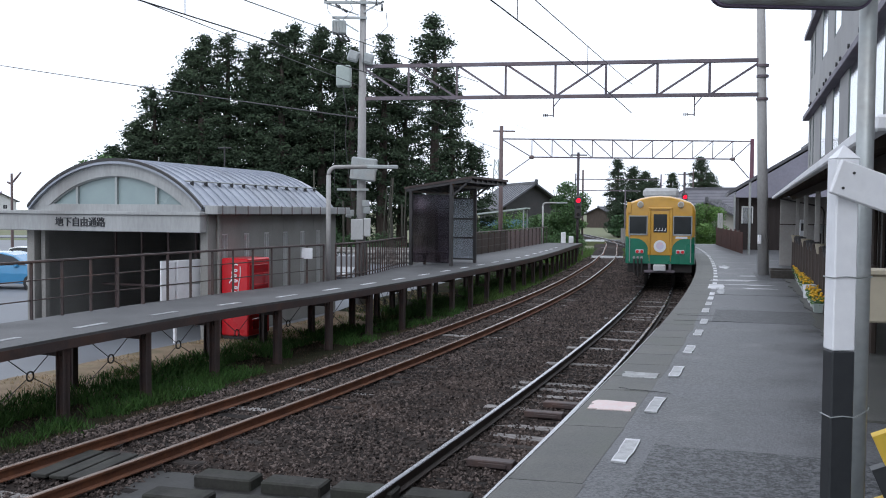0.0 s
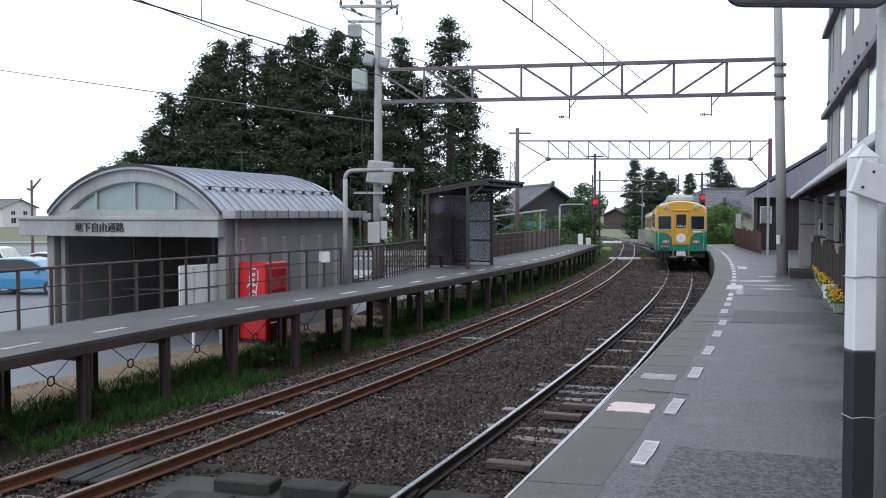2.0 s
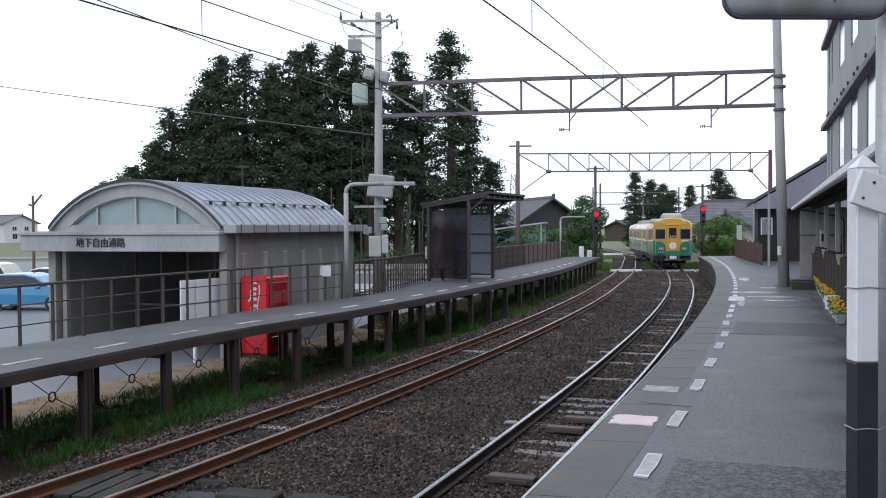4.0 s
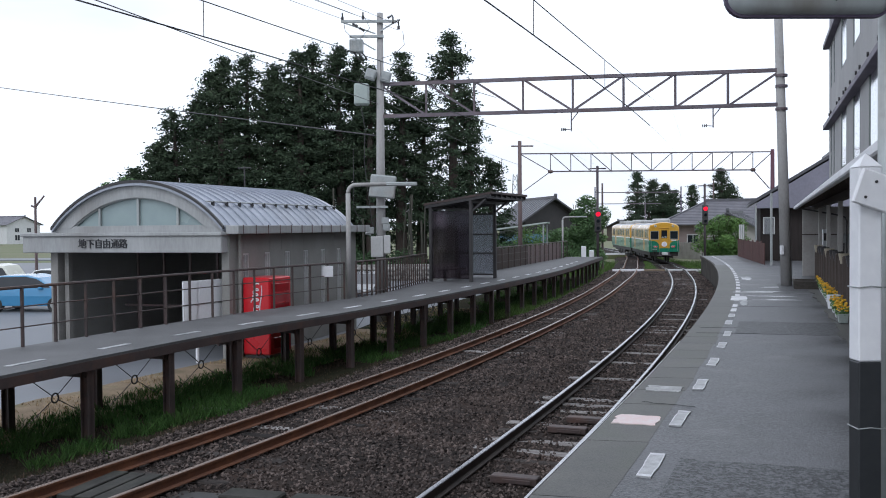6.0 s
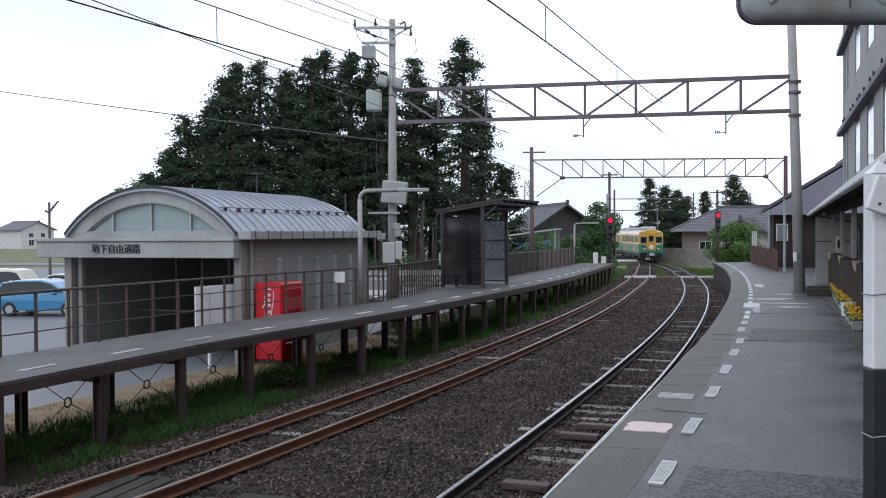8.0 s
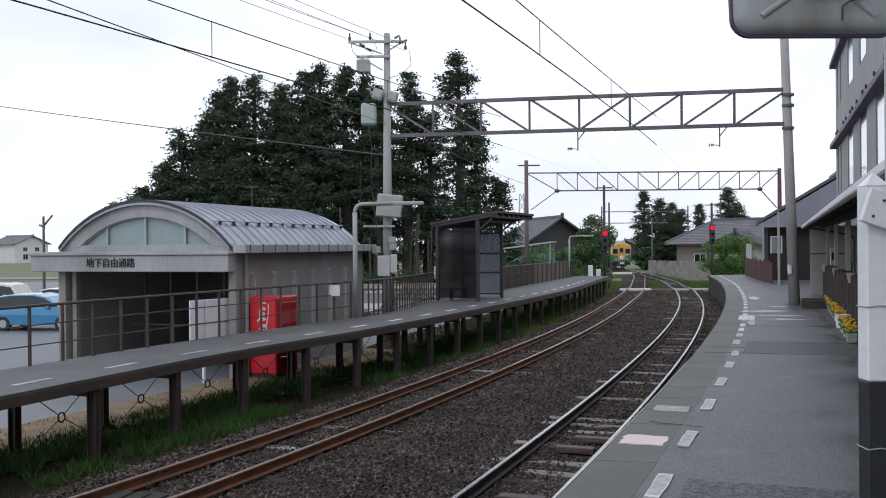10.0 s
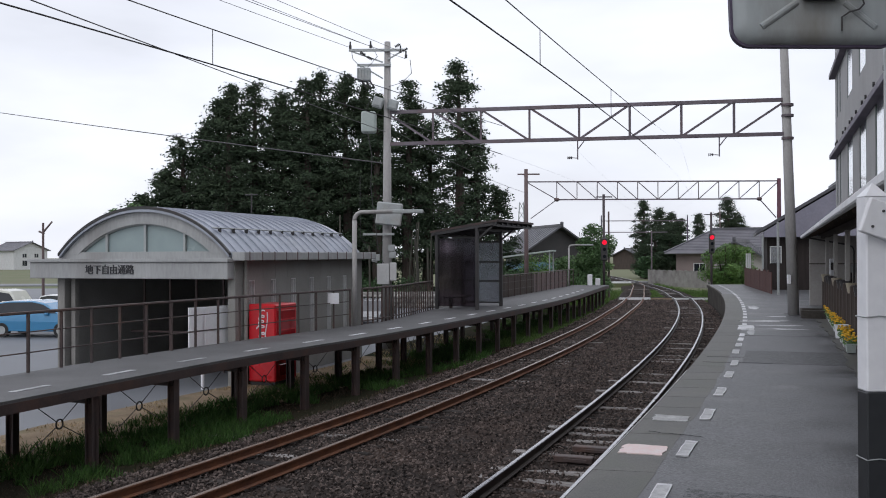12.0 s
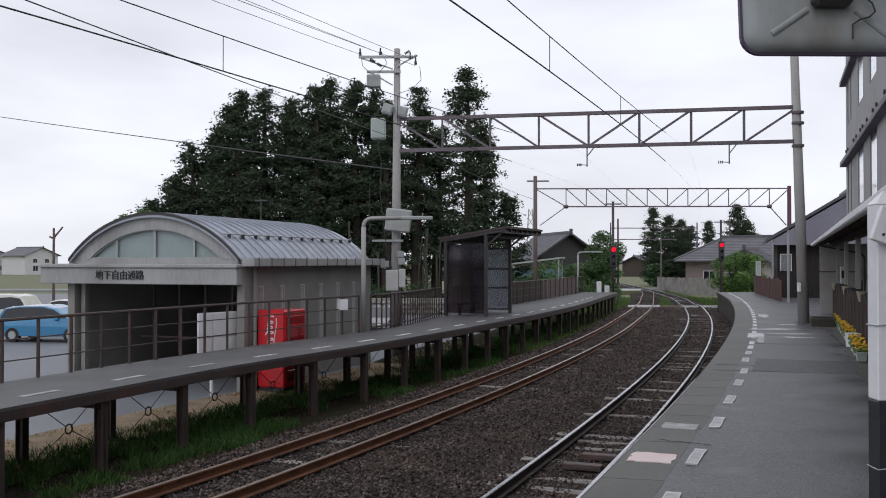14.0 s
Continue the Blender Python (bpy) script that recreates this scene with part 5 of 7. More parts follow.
        part("gangway_frame", s, M["yellow"], t)
        s = Shape()
        s.box(-0.36, 0.36, f - 0.03, f, 1.33, 3.08, 0.01)
        d = part("end_door", s, M["yellow"], t)
        s = Shape()
        s.box(-0.26, 0.26, f - 0.04, f - 0.02, 2.22, 2.95, 0.02)
        part("pane", s, M["glass"], d)
        s = Shape()
        for k in range(4):
            x = -0.22 + k * 0.12
            s.box(x, x + 0.08, f - 0.048, f - 0.038, 2.28, 2.31).beam((x + 0.04, f - 0.045, 2.28), (x + 0.08, f - 0.045, 2.40), 0.012, 0.02)
        part("window_writing", s, M["white"], d)
        s = Shape()
        s.tube((0, f - 0.03, 1.68), (0, f - 0.075, 1.68), 0.24, n=28)
        h = part("headboard", s, M["white"], t, "round white headboard")
        s = Shape()
        s.tube((0, f - 0.07, 1.70), (0, f - 0.082, 1.70), 0.15, n=20)
        part("emblem", s, M["emblem"], h)
        s = Shape()
        s.box(0.60, 1.05, f - 0.02, f, 1.99, 2.07)
        part("fleet_mark", s, M["white"], t)
        s = Shape()
        s.box(-0.24, 0.24, f - 0.55, f - 0.02, 0.72, 0.96, 0.03)
        part("coupler", s, M["offwhite"], t)
        s = Shape()
        s.box(-0.6, 0.6, f - 0.10, f + 0.1, 0.62, 0.72, 0.02).box(-0.45, -0.35, f - 0.08, f + 0.1, 0.7, 0.98).box(0.35, 0.45, f - 0.08, f + 0.1, 0.7, 0.98)
        part("buffer_beam", s, M["steel"], t)
        s = Shape()
        for x, a, b in ((-1.0, 1.2, 0.6), (-0.85, 1.25, 0.45), (-0.7, 1.25, 0.55)):
            s.path([(x, f - 0.03, a), (x, f - 0.12, a - 0.15), (x + 0.02, f - 0.1, b)], 0.035)
        part("jumper_cable", s, M["underside"], t)
        s = Shape()
        for x in (-1.0, -0.85, -0.7):
            s.tube((x, f - 0.02, 1.22), (x, f - 0.1, 1.22), 0.055, n=10)
        part("jumper_socket", s, M["galv"], t)
        s = Shape()
        s.box(-1.30, -1.12, f - 0.05, f, 2.98, 3.42, 0.03)
        part("side_board", s, M["yellow"], t)
    return t


CAR_TAIL = build_car("train_car", True)
CAR_LEAD = build_car("train_car", False)


def tail_way(t):
    """Metres along the line of the train's tail at t seconds."""
    return 37.0 + 6.2 * t + 0.33 * t * t


def along_table():
    ys = np.linspace(0, 380, 1901)
    xs = np.array([TRACK_R(y)[0] for y in ys])
    s = np.concatenate([[0], np.cumsum(np.hypot(np.diff(xs), np.diff(ys)))])
    return xs, ys, s


TABLE = along_table()
S37 = float(np.interp(37.0, TABLE[1], TABLE[2]))


def line_point(s):
    return float(np.interp(s, TABLE[2], TABLE[0])), float(np.interp(s, TABLE[2], TABLE[1]))


def car_pose(s_tail, start):
    a, b = line_point(s_tail + start + 2.9), line_point(s_tail + start + 15.3)
    yaw = -math.degrees(math.atan2(b[0] - a[0], b[1] - a[1]))
    za, zb = dip(a[1]), dip(b[1])
    return pose((a[0] + b[0]) / 2, (a[1] + b[1]) / 2, (za + zb) / 2, math.degrees(math.atan2(zb - za, 12.4)), 0, yaw)


# ================= right side: station building, post, sign =================
def build_right_building():
    c = Vector((16.45, 40.0, 0))
    t = thing("station_building", pose(c.x, c.y, ZG, 0, 0, -18.6), "grey three-storey building with window bands beside the platform", "building")
    # local y is negative towards the camera, wall face at x = 0
    L = 46
    zl = [0, 5.2 + 0.55, 7.6 + 0.55, 11.1 + 0.55]
    s = Shape()
    s.box(1.35, 9, -L, 0, 0, 5.55).box(0, 1.35, -L, 0, 5.3, 5.55)
    part("lower_wall", s, M["bldwall"], t)
    s = Shape()
    s.box(0, 9, -L, 0, 7.75, 9.15)
    s.box(0, 9, -L, 0, 10.95, 12.4)
    part("wall", s, M["bldwall"], t, "grey rendered spandrel walls")
    s = Shape()
    s.box(0.5, 8.8, -L, -0.1, 5.55, 7.75).box(0.5, 8.8, -L, -0.1, 9.15, 10.95)
    part("core", s, M["interior"], t)
    for z0, z1 in ((5.55, 7.75), (9.15, 10.95)):
        y = 0.0
        i = 0
        while y > -L + 5:
            wpier = (0.9, 1.0, 3.1)[i] if i < 3 else 2.25
            s = Shape()
            s.box(0.0, 0.4, y - wpier, y, z0, z1)
            part("pier", s, M["bldwall"], t)
            wd = 0.55 if i < 2 else 2.3
            s = Shape()
            s.box(0.02, 0.06, y - wpier - wd, y - wpier, z0, z1)
            w = part("window", s, M["sheen"], t)
            f = Shape()
            for a, fw in ((0, 0.16), (wd - 0.16, 0.16)) if wd < 1 else ((0, 0.2), (wd - 0.3, 0.3)):
                f.box(0.012, 0.03, y - wpier - a - fw, y - wpier - a, z0, z1)
            f.box(0.012, 0.03, y - wpier - wd, y - wpier, z0, z0 + 0.06).box(0.10, 0.2, y - wpier - wd, y - wpier, z1 - 0.06, z1)
            part("frame", f, M["windowgreen"], w)
            y -= wpier + wd
            i += 1
    for z in (7.72, 11.15):
        s = Shape()
        s.box(-0.24, 0.1, -L, 0.25, z - 0.16, z + 0.04, 0.02)
        part("ledge", s, M["purple"], t, "dark violet ledge above the windows")
    s = Shape()
    s.box(-0.03, 9, -L, 0.02, 12.4, 12.6)
    part("parapet", s, M["bldwall"], t)
    for y in (-0.4, -1.3, -4.4, -5.6, -7.4, -8.3, -9.9, -11.9, -13.0, -15.2, -17.6):
        s = Shape()
        s.tube((0.02, y, 8.15), (-0.06, y, 8.15), 0.07, n=8)
        part("bolt", s, M["dark"], t)
    return t


M["lilac"] = mat("lilac_sheet", (0.27, 0.26, 0.32), (0.21, 0.205, 0.255), 0.55, fine=10, coarse=0.7, bump=0.1, dirt=(0.17, 0.16, 0.19), dirt_amt=0.4)
M["sheen"] = mat("window_glass", (0.55, 0.57, 0.60), (0.48, 0.50, 0.53), 0.07, metal=0.9, fine=2, coarse=0.4, bump=0.0)
build_right_building()


def build_post():
    P = Vector((1.80, 4.0, ZP + 0.02))
    t = thing("marker_post", Matrix.Translation(P), "square wooden post painted white above and black below", "post")
    s = Shape()
    w = 0.049
    s.box(-w, w, -w, w, -0.1, 1.445, 0.006)
    part("lower_half", s, M["black"], t, "black painted lower half")
    s = Shape()
    s.box(-w, w, -w, w, 1.445, 2.27, 0.006)
    s.add([(-w, -w, 2.27), (w, -w, 2.27), (w, w, 2.27), (-w, w, 2.27), (0, 0, 2.33)], [(0, 1, 4), (1, 2, 4), (2, 3, 4), (3, 0, 4)])
    part("upper_half", s, M["white"], t, "white painted upper half with a pointed top")
    for z in (1.76, 1.16):
        s = Shape()
        e = w + 0.003
        s.path([(-e, -e, z), (0, -e - 0.002, z + 0.006), (e, -e, z), (0.20, 0.14, z - 0.01), (0.235, 0.2, z - 0.01), (0.19, 0.25, z - 0.01), (e, e, z), (-e, e, z), (-e, -e, z)], 0.003, n=5)
        part("tie_wire", s, M["galv"], t)
    s = Shape()
    s.m = pose(0, 0, 2.17, 0, 19, 0)
    s.box(-0.07, 1.2, -0.085, -0.056, -0.075, 0.075, 0.005)
    b = part("board", s, M["white"], t, "sloping white board")
    for z in (0.035, -0.04):
        s = Shape()
        s.m = pose(0, 0, 2.17, 0, 19, 0)
        s.tube((-0.015 + z * 0.3, -0.085, z), (-0.015 + z * 0.3, -0.09, z), 0.006, n=10)
        part("bolt", s, M["dark"], b)
    return t


def build_mirror():
    P = Vector((1.985, 4.2, ZP + 0.02))
    t = thing("platform_mirror", Matrix.Translation(P), "rectangular platform mirror on a grey steel pipe, seen from behind", "mirror")
    s = Shape()
    s.tube((0, 0, -0.1), (0, 0, 3.6), 0.038, n=16)
    part("pipe", s, M["galv"], t, smooth=True)
    c = pose(-0.385, -0.06, 3.215, -6, 0, 2)
    hw, hh, r = 0.362, 0.28, 0.075

    def outline(hw, hh, r):
        out = []
        for cx, cz, a0 in ((hw - r, hh - r, 0), (-hw + r, hh - r, 90), (-hw + r, -hh + r, 180), (hw - r, -hh + r, 270)):
            for k in range(7):
                a = radians(a0 + 15 * k)
                out.append((cx + r * math.cos(a), cz + r * math.sin(a)))
        return out
    s = Shape()
    s.m = c
    rings = [[(x, y, z) for x, z in outline(hw - i, hh - i, r - i * 0.5)] for y, i in ((-0.05, 0.06), (-0.045, 0.03), (-0.03, 0.012), (-0.012, 0.004), (0.0, 0.0))]
    s.loft(rings)
    shell = part("mirror_shell", s, M["shell"], t, "pale grey stained mirror shell with rounded corners", smooth=True)
    s = Shape()
    s.m = c
    ro, ri = outline(hw + 0.008, hh + 0.008, r + 0.008), outline(hw - 0.004, hh - 0.004, r - 0.004)
    s.loft([[(x, -0.01, z) for x, z in ro], [(x, 0.014, z) for x, z in ro], [(x, 0.014, z) for x, z in ri], [(x, -0.01, z) for x, z in ri], [(x, -0.01, z) for x, z in ro]], caps=False)
    part("rim", s, M["purple"], t, "dark violet rubber rim")
    s = Shape()
    s.m = c
    s.add([(x, 0.016, z) for x, z in outline(hw - 0.01, hh - 0.01, r - 0.01)] + [(x, 0.004, z) for x, z in outline(hw - 0.01, hh - 0.01, r - 0.01)], [tuple(range(28)), tuple(range(55, 27, -1))])
    part("mirror_face", s, M["mirror"], t)
    for x0, z0, x1, z1 in ((-0.25, -0.21, -0.09, -0.10), (0.25, -0.21, 0.12, -0.10)):
        s = Shape()
        s.m = c
        s.tube((x0, -0.046, z0), (x1, -0.046, z1), 0.016, n=10)
        part("rib", s, M["shell"], shell)
    s = Shape()
    s.m = c
    s.box(-0.08, 0.09, -0.12, -0.045, -0.10, 0.14, 0.02).box(-0.05, 0.40, -0.10, -0.06, 0.0, 0.06, 0.005)
    part("bracket", s, M["dark"], t)
    s = Shape()
    s.m = c
    s.path([(0.14, -0.06, 0.06), (0.13, -0.07, 0.0), (0.15, -0.075, -0.05), (0.185, -0.075, -0.08), (0.195, -0.075, -0.115), (0.17, -0.075, -0.14), (0.13, -0.07, -0.15), (0.10, -0.062, -0.17), (0.10, -0.055, -0.23)], 0.004)
    part("cable", s, M["dark"], t)
    return t


M["shell"] = mat("mirror_shell", (0.36, 0.385, 0.39), (0.27, 0.29, 0.295), 0.5, fine=14, coarse=4, bump=0.1, stretch=(1, 1, 0.3), dirt=(0.15, 0.12, 0.085), dirt_amt=0.6)
M["mirror"] = mat("mirror_face", (0.9, 0.9, 0.9), (0.88, 0.88, 0.88), 0.03, metal=1.0, bump=0)
build_post()
build_mirror()


def build_canopy():
    t = thing("platform_canopy", pose(14.75, 38.9, 0, 0, 0, -19.3), "lean-to platform canopy with a white gutter and dark timber underside", "canopy")
    L = 34
    s = Shape()
    s.add([(x, y, z) for y in (-L, 0.6) for x, z in ((-0.1, 3.68), (2.6, 4.55), (2.6, 4.62), (-0.1, 3.75))], [(0, 1, 5, 4), (1, 2, 6, 5), (2, 3, 7, 6), (3, 0, 4, 7), (3, 2, 1, 0), (4, 5, 6, 7)])
    r = part("roof", s, M["roofslate"], t, "grey sheet roof")
    s = Shape()
    s.box(-0.2, -0.08, -L, 0.6, 3.62, 3.74, 0.02)
    part("gutter", s, M["white"], t)
    for k in range(26):
        s = Shape()
        y = 0.2 - k * 1.3
        s.beam((-0.08, y, 3.62), (1.3, y, 4.06), 0.06, 0.1)
        part("rafter", s, M["oldwood"], r)
    s = Shape()
    s.beam((0.55, -L, 3.66), (0.55, 0.5, 3.66), 0.12, 0.18)
    part("purlin", s, M["oldwood"], t)
    for k in range(6):
        s = Shape()
        y = -0.5 - k * 5.2
        s.box(0.5, 0.62, y - 0.06, y + 0.06, ZP, 3.6, 0.01)
        part("post", s, M["plaster"], t)
    return t


def build_station_front():
    """The lower front of the station behind the fence."""
    t = thing("ticket_hall", pose(16.92, 38.44, ZP, 0, 0, -19.0), "timber and plaster station front with dark openings", "station front")
    L = 32
    s = Shape()
    s.box(0.1, 0.3, -L, 0, 0, 3.2)
    part("wall", s, M["plaster"], t, "weathered pale plaster wall")
    s = Shape()
    s.m = pose(-2.15, -2.6, 0)
    s.box(0.0, 2.25, 0.0, 0.16, 0, 2.72, 0.01)
    w = part("end_wall", s, M["plaster"], t, "pale plaster end wall")
    s = Shape()
    s.m = pose(-2.15, -2.6, 0)
    s.box(-0.02, 2.23, -0.025, 0.0, 1.62, 1.66)
    part("dado", s, M["oldwood"], w)
    k = 0
    y = -3.4
    while y > -L + 2:
        s = Shape()
        s.box(0.03, 0.1, y - 0.75, y, 0.1, 2.2, 0.01)
        d = part("opening", s, M["oldwood"] if k % 2 else M["glass"], t)
        s = Shape()
        s.box(0.0, 0.06, y - 0.83, y - 0.75, 0, 2.3).box(0.0, 0.06, y, y + 0.08, 0, 2.3).box(0.0, 0.06, y - 0.83, y + 0.08, 2.2, 2.3)
        part("frame", s, M["oldwood"], d)
        y -= 1.75
        k += 1
    return t


def build_slat_fence():
    a, b = Vector((12.35, 31.0, ZP)), Vector((6.5, 13.4, ZP))
    t = thing("slat_fence", Matrix.Translation(a), "dark weathered timber fence at the rear of the platform", "fence")
    d = b - a
    n = 72
    for i in range(n + 1):
        p = d * (i / n)
        s = Shape()
        h = 1.2 + (0.12 if i % 4 == 0 else 0.05 * math.sin(i * 2.3))
        w = 0.06 if i % 4 == 0 else 0.04
        s.box(p.x - w, p.x + w, p.y - w, p.y + w, -0.05, h, 0.03)
        part("post" if i % 6 == 0 else "slat", s, M["oldwood"], t)
    for z in (0.35, 0.85):
        s = Shape()
        s.beam(Vector((0.05, 0, z)), d + Vector((0.05, 0, z)), 0.04, 0.09)
        part("rail", s, M["oldwood"], t)
    return t


def build_planter(m, seed, pot):
    rng = random.Random(seed)
    t = thing("flower_planter", m, "pale plastic planter full of yellow flowers beside the fence", "planter", "flower planters")
    s = Shape()
    rings = [[(x * k, y * k, z) for x, y in ((-0.30, -0.13), (0.30, -0.13), (0.30, 0.13), (-0.30, 0.13))] for z, k in ((0.0, 0.82), (0.22, 0.98), (0.22, 1.05), (0.26, 1.05), (0.26, 0.92), (0.20, 0.90))]
    s.loft(rings)
    part("pot", s, M[pot], t)
    s, f = Shape(), Shape()
    for _ in range(110):
        x, y, z = rng.uniform(-0.34, 0.34), rng.uniform(-0.18, 0.18), rng.uniform(0.2, 0.42)
        a, e = rng.uniform(0, 6.28), 0.045
        s.add([(x - e * math.cos(a), y - e * math.sin(a), z), (x + e * 0.6, y, z + 0.03), (x + e * math.cos(a), y + e * math.sin(a), z + 0.02), (x, y + e * 0.5, z - 0.02)], [(0, 1, 2, 3)])
    part("foliage", s, M["leaf"], t)
    for _ in range(46):
        x, y, z = rng.uniform(-0.33, 0.33), rng.uniform(-0.18, 0.18), rng.uniform(0.34, 0.52)
        f.ball((x, y, z), rng.uniform(0.028, 0.045), n=6, m=4, sz=0.6)
    part("blossom", f, M["flower"], t, "yellow blossoms")
    return t


build_canopy()
build_station_front()
build_slat_fence()
for i in range(9):
    q = Vector((12.25, 30.8, ZP + 1.12)).lerp(Vector((8.3, 18.9, ZP + 1.12)), i / 8 + 0.02 * math.sin(i * 2.1))
    t = thing("hanging_pot", Matrix.Translation(q), "dark flower pot hung on the fence top", "flower pot", "hanging pots")
    s = Shape()
    s.loft([[(r * math.cos(k * math.pi / 6), r * math.sin(k * math.pi / 6) - 0.16, z) for k in range(12)] for z, r in ((0, 0.09), (0.2, 0.13), (0.24, 0.14), (0.24, 0.12), (0.19, 0.11))])
    part("pot", s, M["dark"] if i % 3 else M["beige"], t)
    s = Shape()
    s.path([(0, -0.04, 0.22), (0, 0.03, 0.25), (0, 0.05, 0.12)], 0.012)
    part("hook", s, M["dark"], t)
for i in range(11):
    q = Vector((11.75, 29.2, ZP + 0.06)).lerp(Vector((8.05, 18.9, ZP + 0.06)), i / 10)
    if i == 7:
        t = thing("white_bucket", Matrix.Translation(q) @ Matrix.Scale(0.55, 4), "white plastic tub between the flower planters", "tub")
        s = Shape()
        s.loft([[(r * math.cos(k * math.pi / 8), r * math.sin(k * math.pi / 8), z) for k in range(16)] for z, r in ((0, 0.24), (0.52, 0.29), (0.55, 0.31), (0.58, 0.31), (0.58, 0.27), (0.5, 0.26))])
        part("tub", s, M["white"], t)
    else:
        build_planter(Matrix.Translation(q) @ pose(0, 0, 0, 0, 0, 71) @ Matrix.Scale(0.72, 4), i, ("offwhite", "greenbox", "white")[i % 3])


def build_right_smalls():
    s = Shape()
    s.m = pose(11.5, 29.8, ZP + 0.02, 0, 0, -HEAD) @ Matrix.Diagonal((1, 1, 0.65, 1))
    s.loft([[(x, y, z) for x, y in ((-0.35 * k, -0.7 * k), (0.35 * k, -0.7 * k), (0.35 * k, 0.7 * k), (-0.35 * k, 0.7 * k))] for z, k in ((0, 1), (0.35, 1.05), (0.38, 1.05), (0.38, 0.9), (0.3, 0.9))])
    single("stone_trough", s, M["wallstone"], "dark low trough with pebbles beside the pole", "trough")
    t = thing("meter_box", pose(2.62, 5.5, ZP + 0.02, 0, 0, -HEAD), "beige metal box on a dark stand", "box")
    s = Shape()
    s.box(-0.12, 0.5, -0.1, 0.1, 1.4, 1.68, 0.01).box(-0.14, 0.52, -0.12, 0.12, 1.68, 1.71, 0.005)
    part("box", s, M["beige"], t)
    for x in (-0.02, 0.38):
        s = Shape()
        s.box(x - 0.025, x + 0.025, -0.03, 0.03, 0, 1.4)
        part("leg", s, M["dark"], t)
    t = thing("hazard_guard", pose(2.18, 4.35, ZP + 0.02, 0, 0, -HEAD), "black and yellow striped guard at the foot of the pipe", "guard")
    for k in range(6):
        s = Shape()
        s.m = pose(0, 0, 0.12 + k * 0.16, 0, -24, 0)
        s.box(-0.02, 0.3, -0.04, 0.04, -0.08, 0.08)
        part("stripe", s, M["signyellow"] if k % 2 else M["black"], t)
    # lamp post, red boards and gate at the far rear of the platform
    t = thing("board_fence", pose(19.0, 60.5, ZP, 0, 0, -12), "dark red board fence with notices at the rear of the platform", "fence")
    for k in range(34):
        s = Shape()
        s.box(-0.02, 0.02, -k * 0.4 - 0.36, -k * 0.4, 0.0, 1.1 if k % 5 else 1.2, 0.004)
        part("board", s, M["redwood"], t)
    for k in range(5):
        s = Shape()
        s.box(-0.03, 0.03, -1.3 - k * 2.4, -1.2 - k * 2.4, 0.0, 2.1 if k < 2 else 1.15, 0.005)
        part("post", s, M["redwood"], t)
    for k in range(3):
        s = Shape()
        s.box(-0.06, -0.03, -1.3 - k * 1.1 - 0.7, -1.3 - k * 1.1, 1.15, 2.05, 0.005)
        part("notice", s, M["offwhite"], t)
    for q, h in ((Vector((16.15, 46.2, ZP)), 3.6),):
        s = Shape()
        s.tube(q, q + Vector((0, 0, h)), 0.06, n=10)
        single("slim_post", s, M["galv"], "slim grey post at the rear of the platform", "post")
    for k in range(5):
        q = Vector((16.4 - k * 0.9 + 2.0, 50.0 - k * 2.3, ZP))
        t = thing("pipe_barrier", pose(q.x, q.y, q.z, 0, 0, -HEAD), "grey barrier of bent steel pipe", "barrier", "pipe barriers")
        s = Shape()
        s.path([(0, 0, 0), (0, 0, 0.85), (0, 0.12, 1.0), (0, 1.5, 1.0), (0, 1.62, 0.85), (0, 1.62, 0)], 0.035, n=8)
        part("pipe", s, M["galv"], t)
    # white cabinet and a wall box by the station front
    t = thing("white_cabinet", pose(13.72, 33.6, ZP, 0, 0, -HEAD), "tall narrow white cabinet before the station front", "cabinet")
    s = Shape()
    s.box(-0.13, 0.13, -0.13, 0.13, 0, 1.85, 0.015)
    part("body", s, M["white"], t)
    s = Shape()
    s.box(-0.09, 0.09, -0.14, -0.125, 1.45, 1.72, 0.004)
    part("panel", s, M["dark"], t)
    t = thing("wall_box", pose(14.6, 34.2, ZP, 0, 0, -HEAD), "grey box with a sloping lid on a thin post", "box")
    s = Shape()
    s.box(-0.18, 0.18, -0.15, 0.15, 1.35, 1.62, 0.02).box(-0.22, 0.22, -0.19, 0.19, 1.62, 1.67, 0.01)
    part("box", s, M["galv"], t)
    s = Shape()
    s.tube((0, 0, 0), (0, 0, 1.36), 0.03)
    part("post", s, M["dark"], t)
    t = thing("clothes_rail", pose(13.2, 34.6, ZP, 0, 0, -HEAD), "dark bent pipe rail under the end of the canopy", "pipe rail")
    s = Shape()
    s.path([(0, 0, 2.62), (1.3, -0.5, 2.35), (1.45, -0.55, 2.28), (1.5, -0.58, 2.15), (1.5, -0.58, 0)], 0.03, n=8)
    part("pipe", s, M["dark"], t)


build_right_smalls()


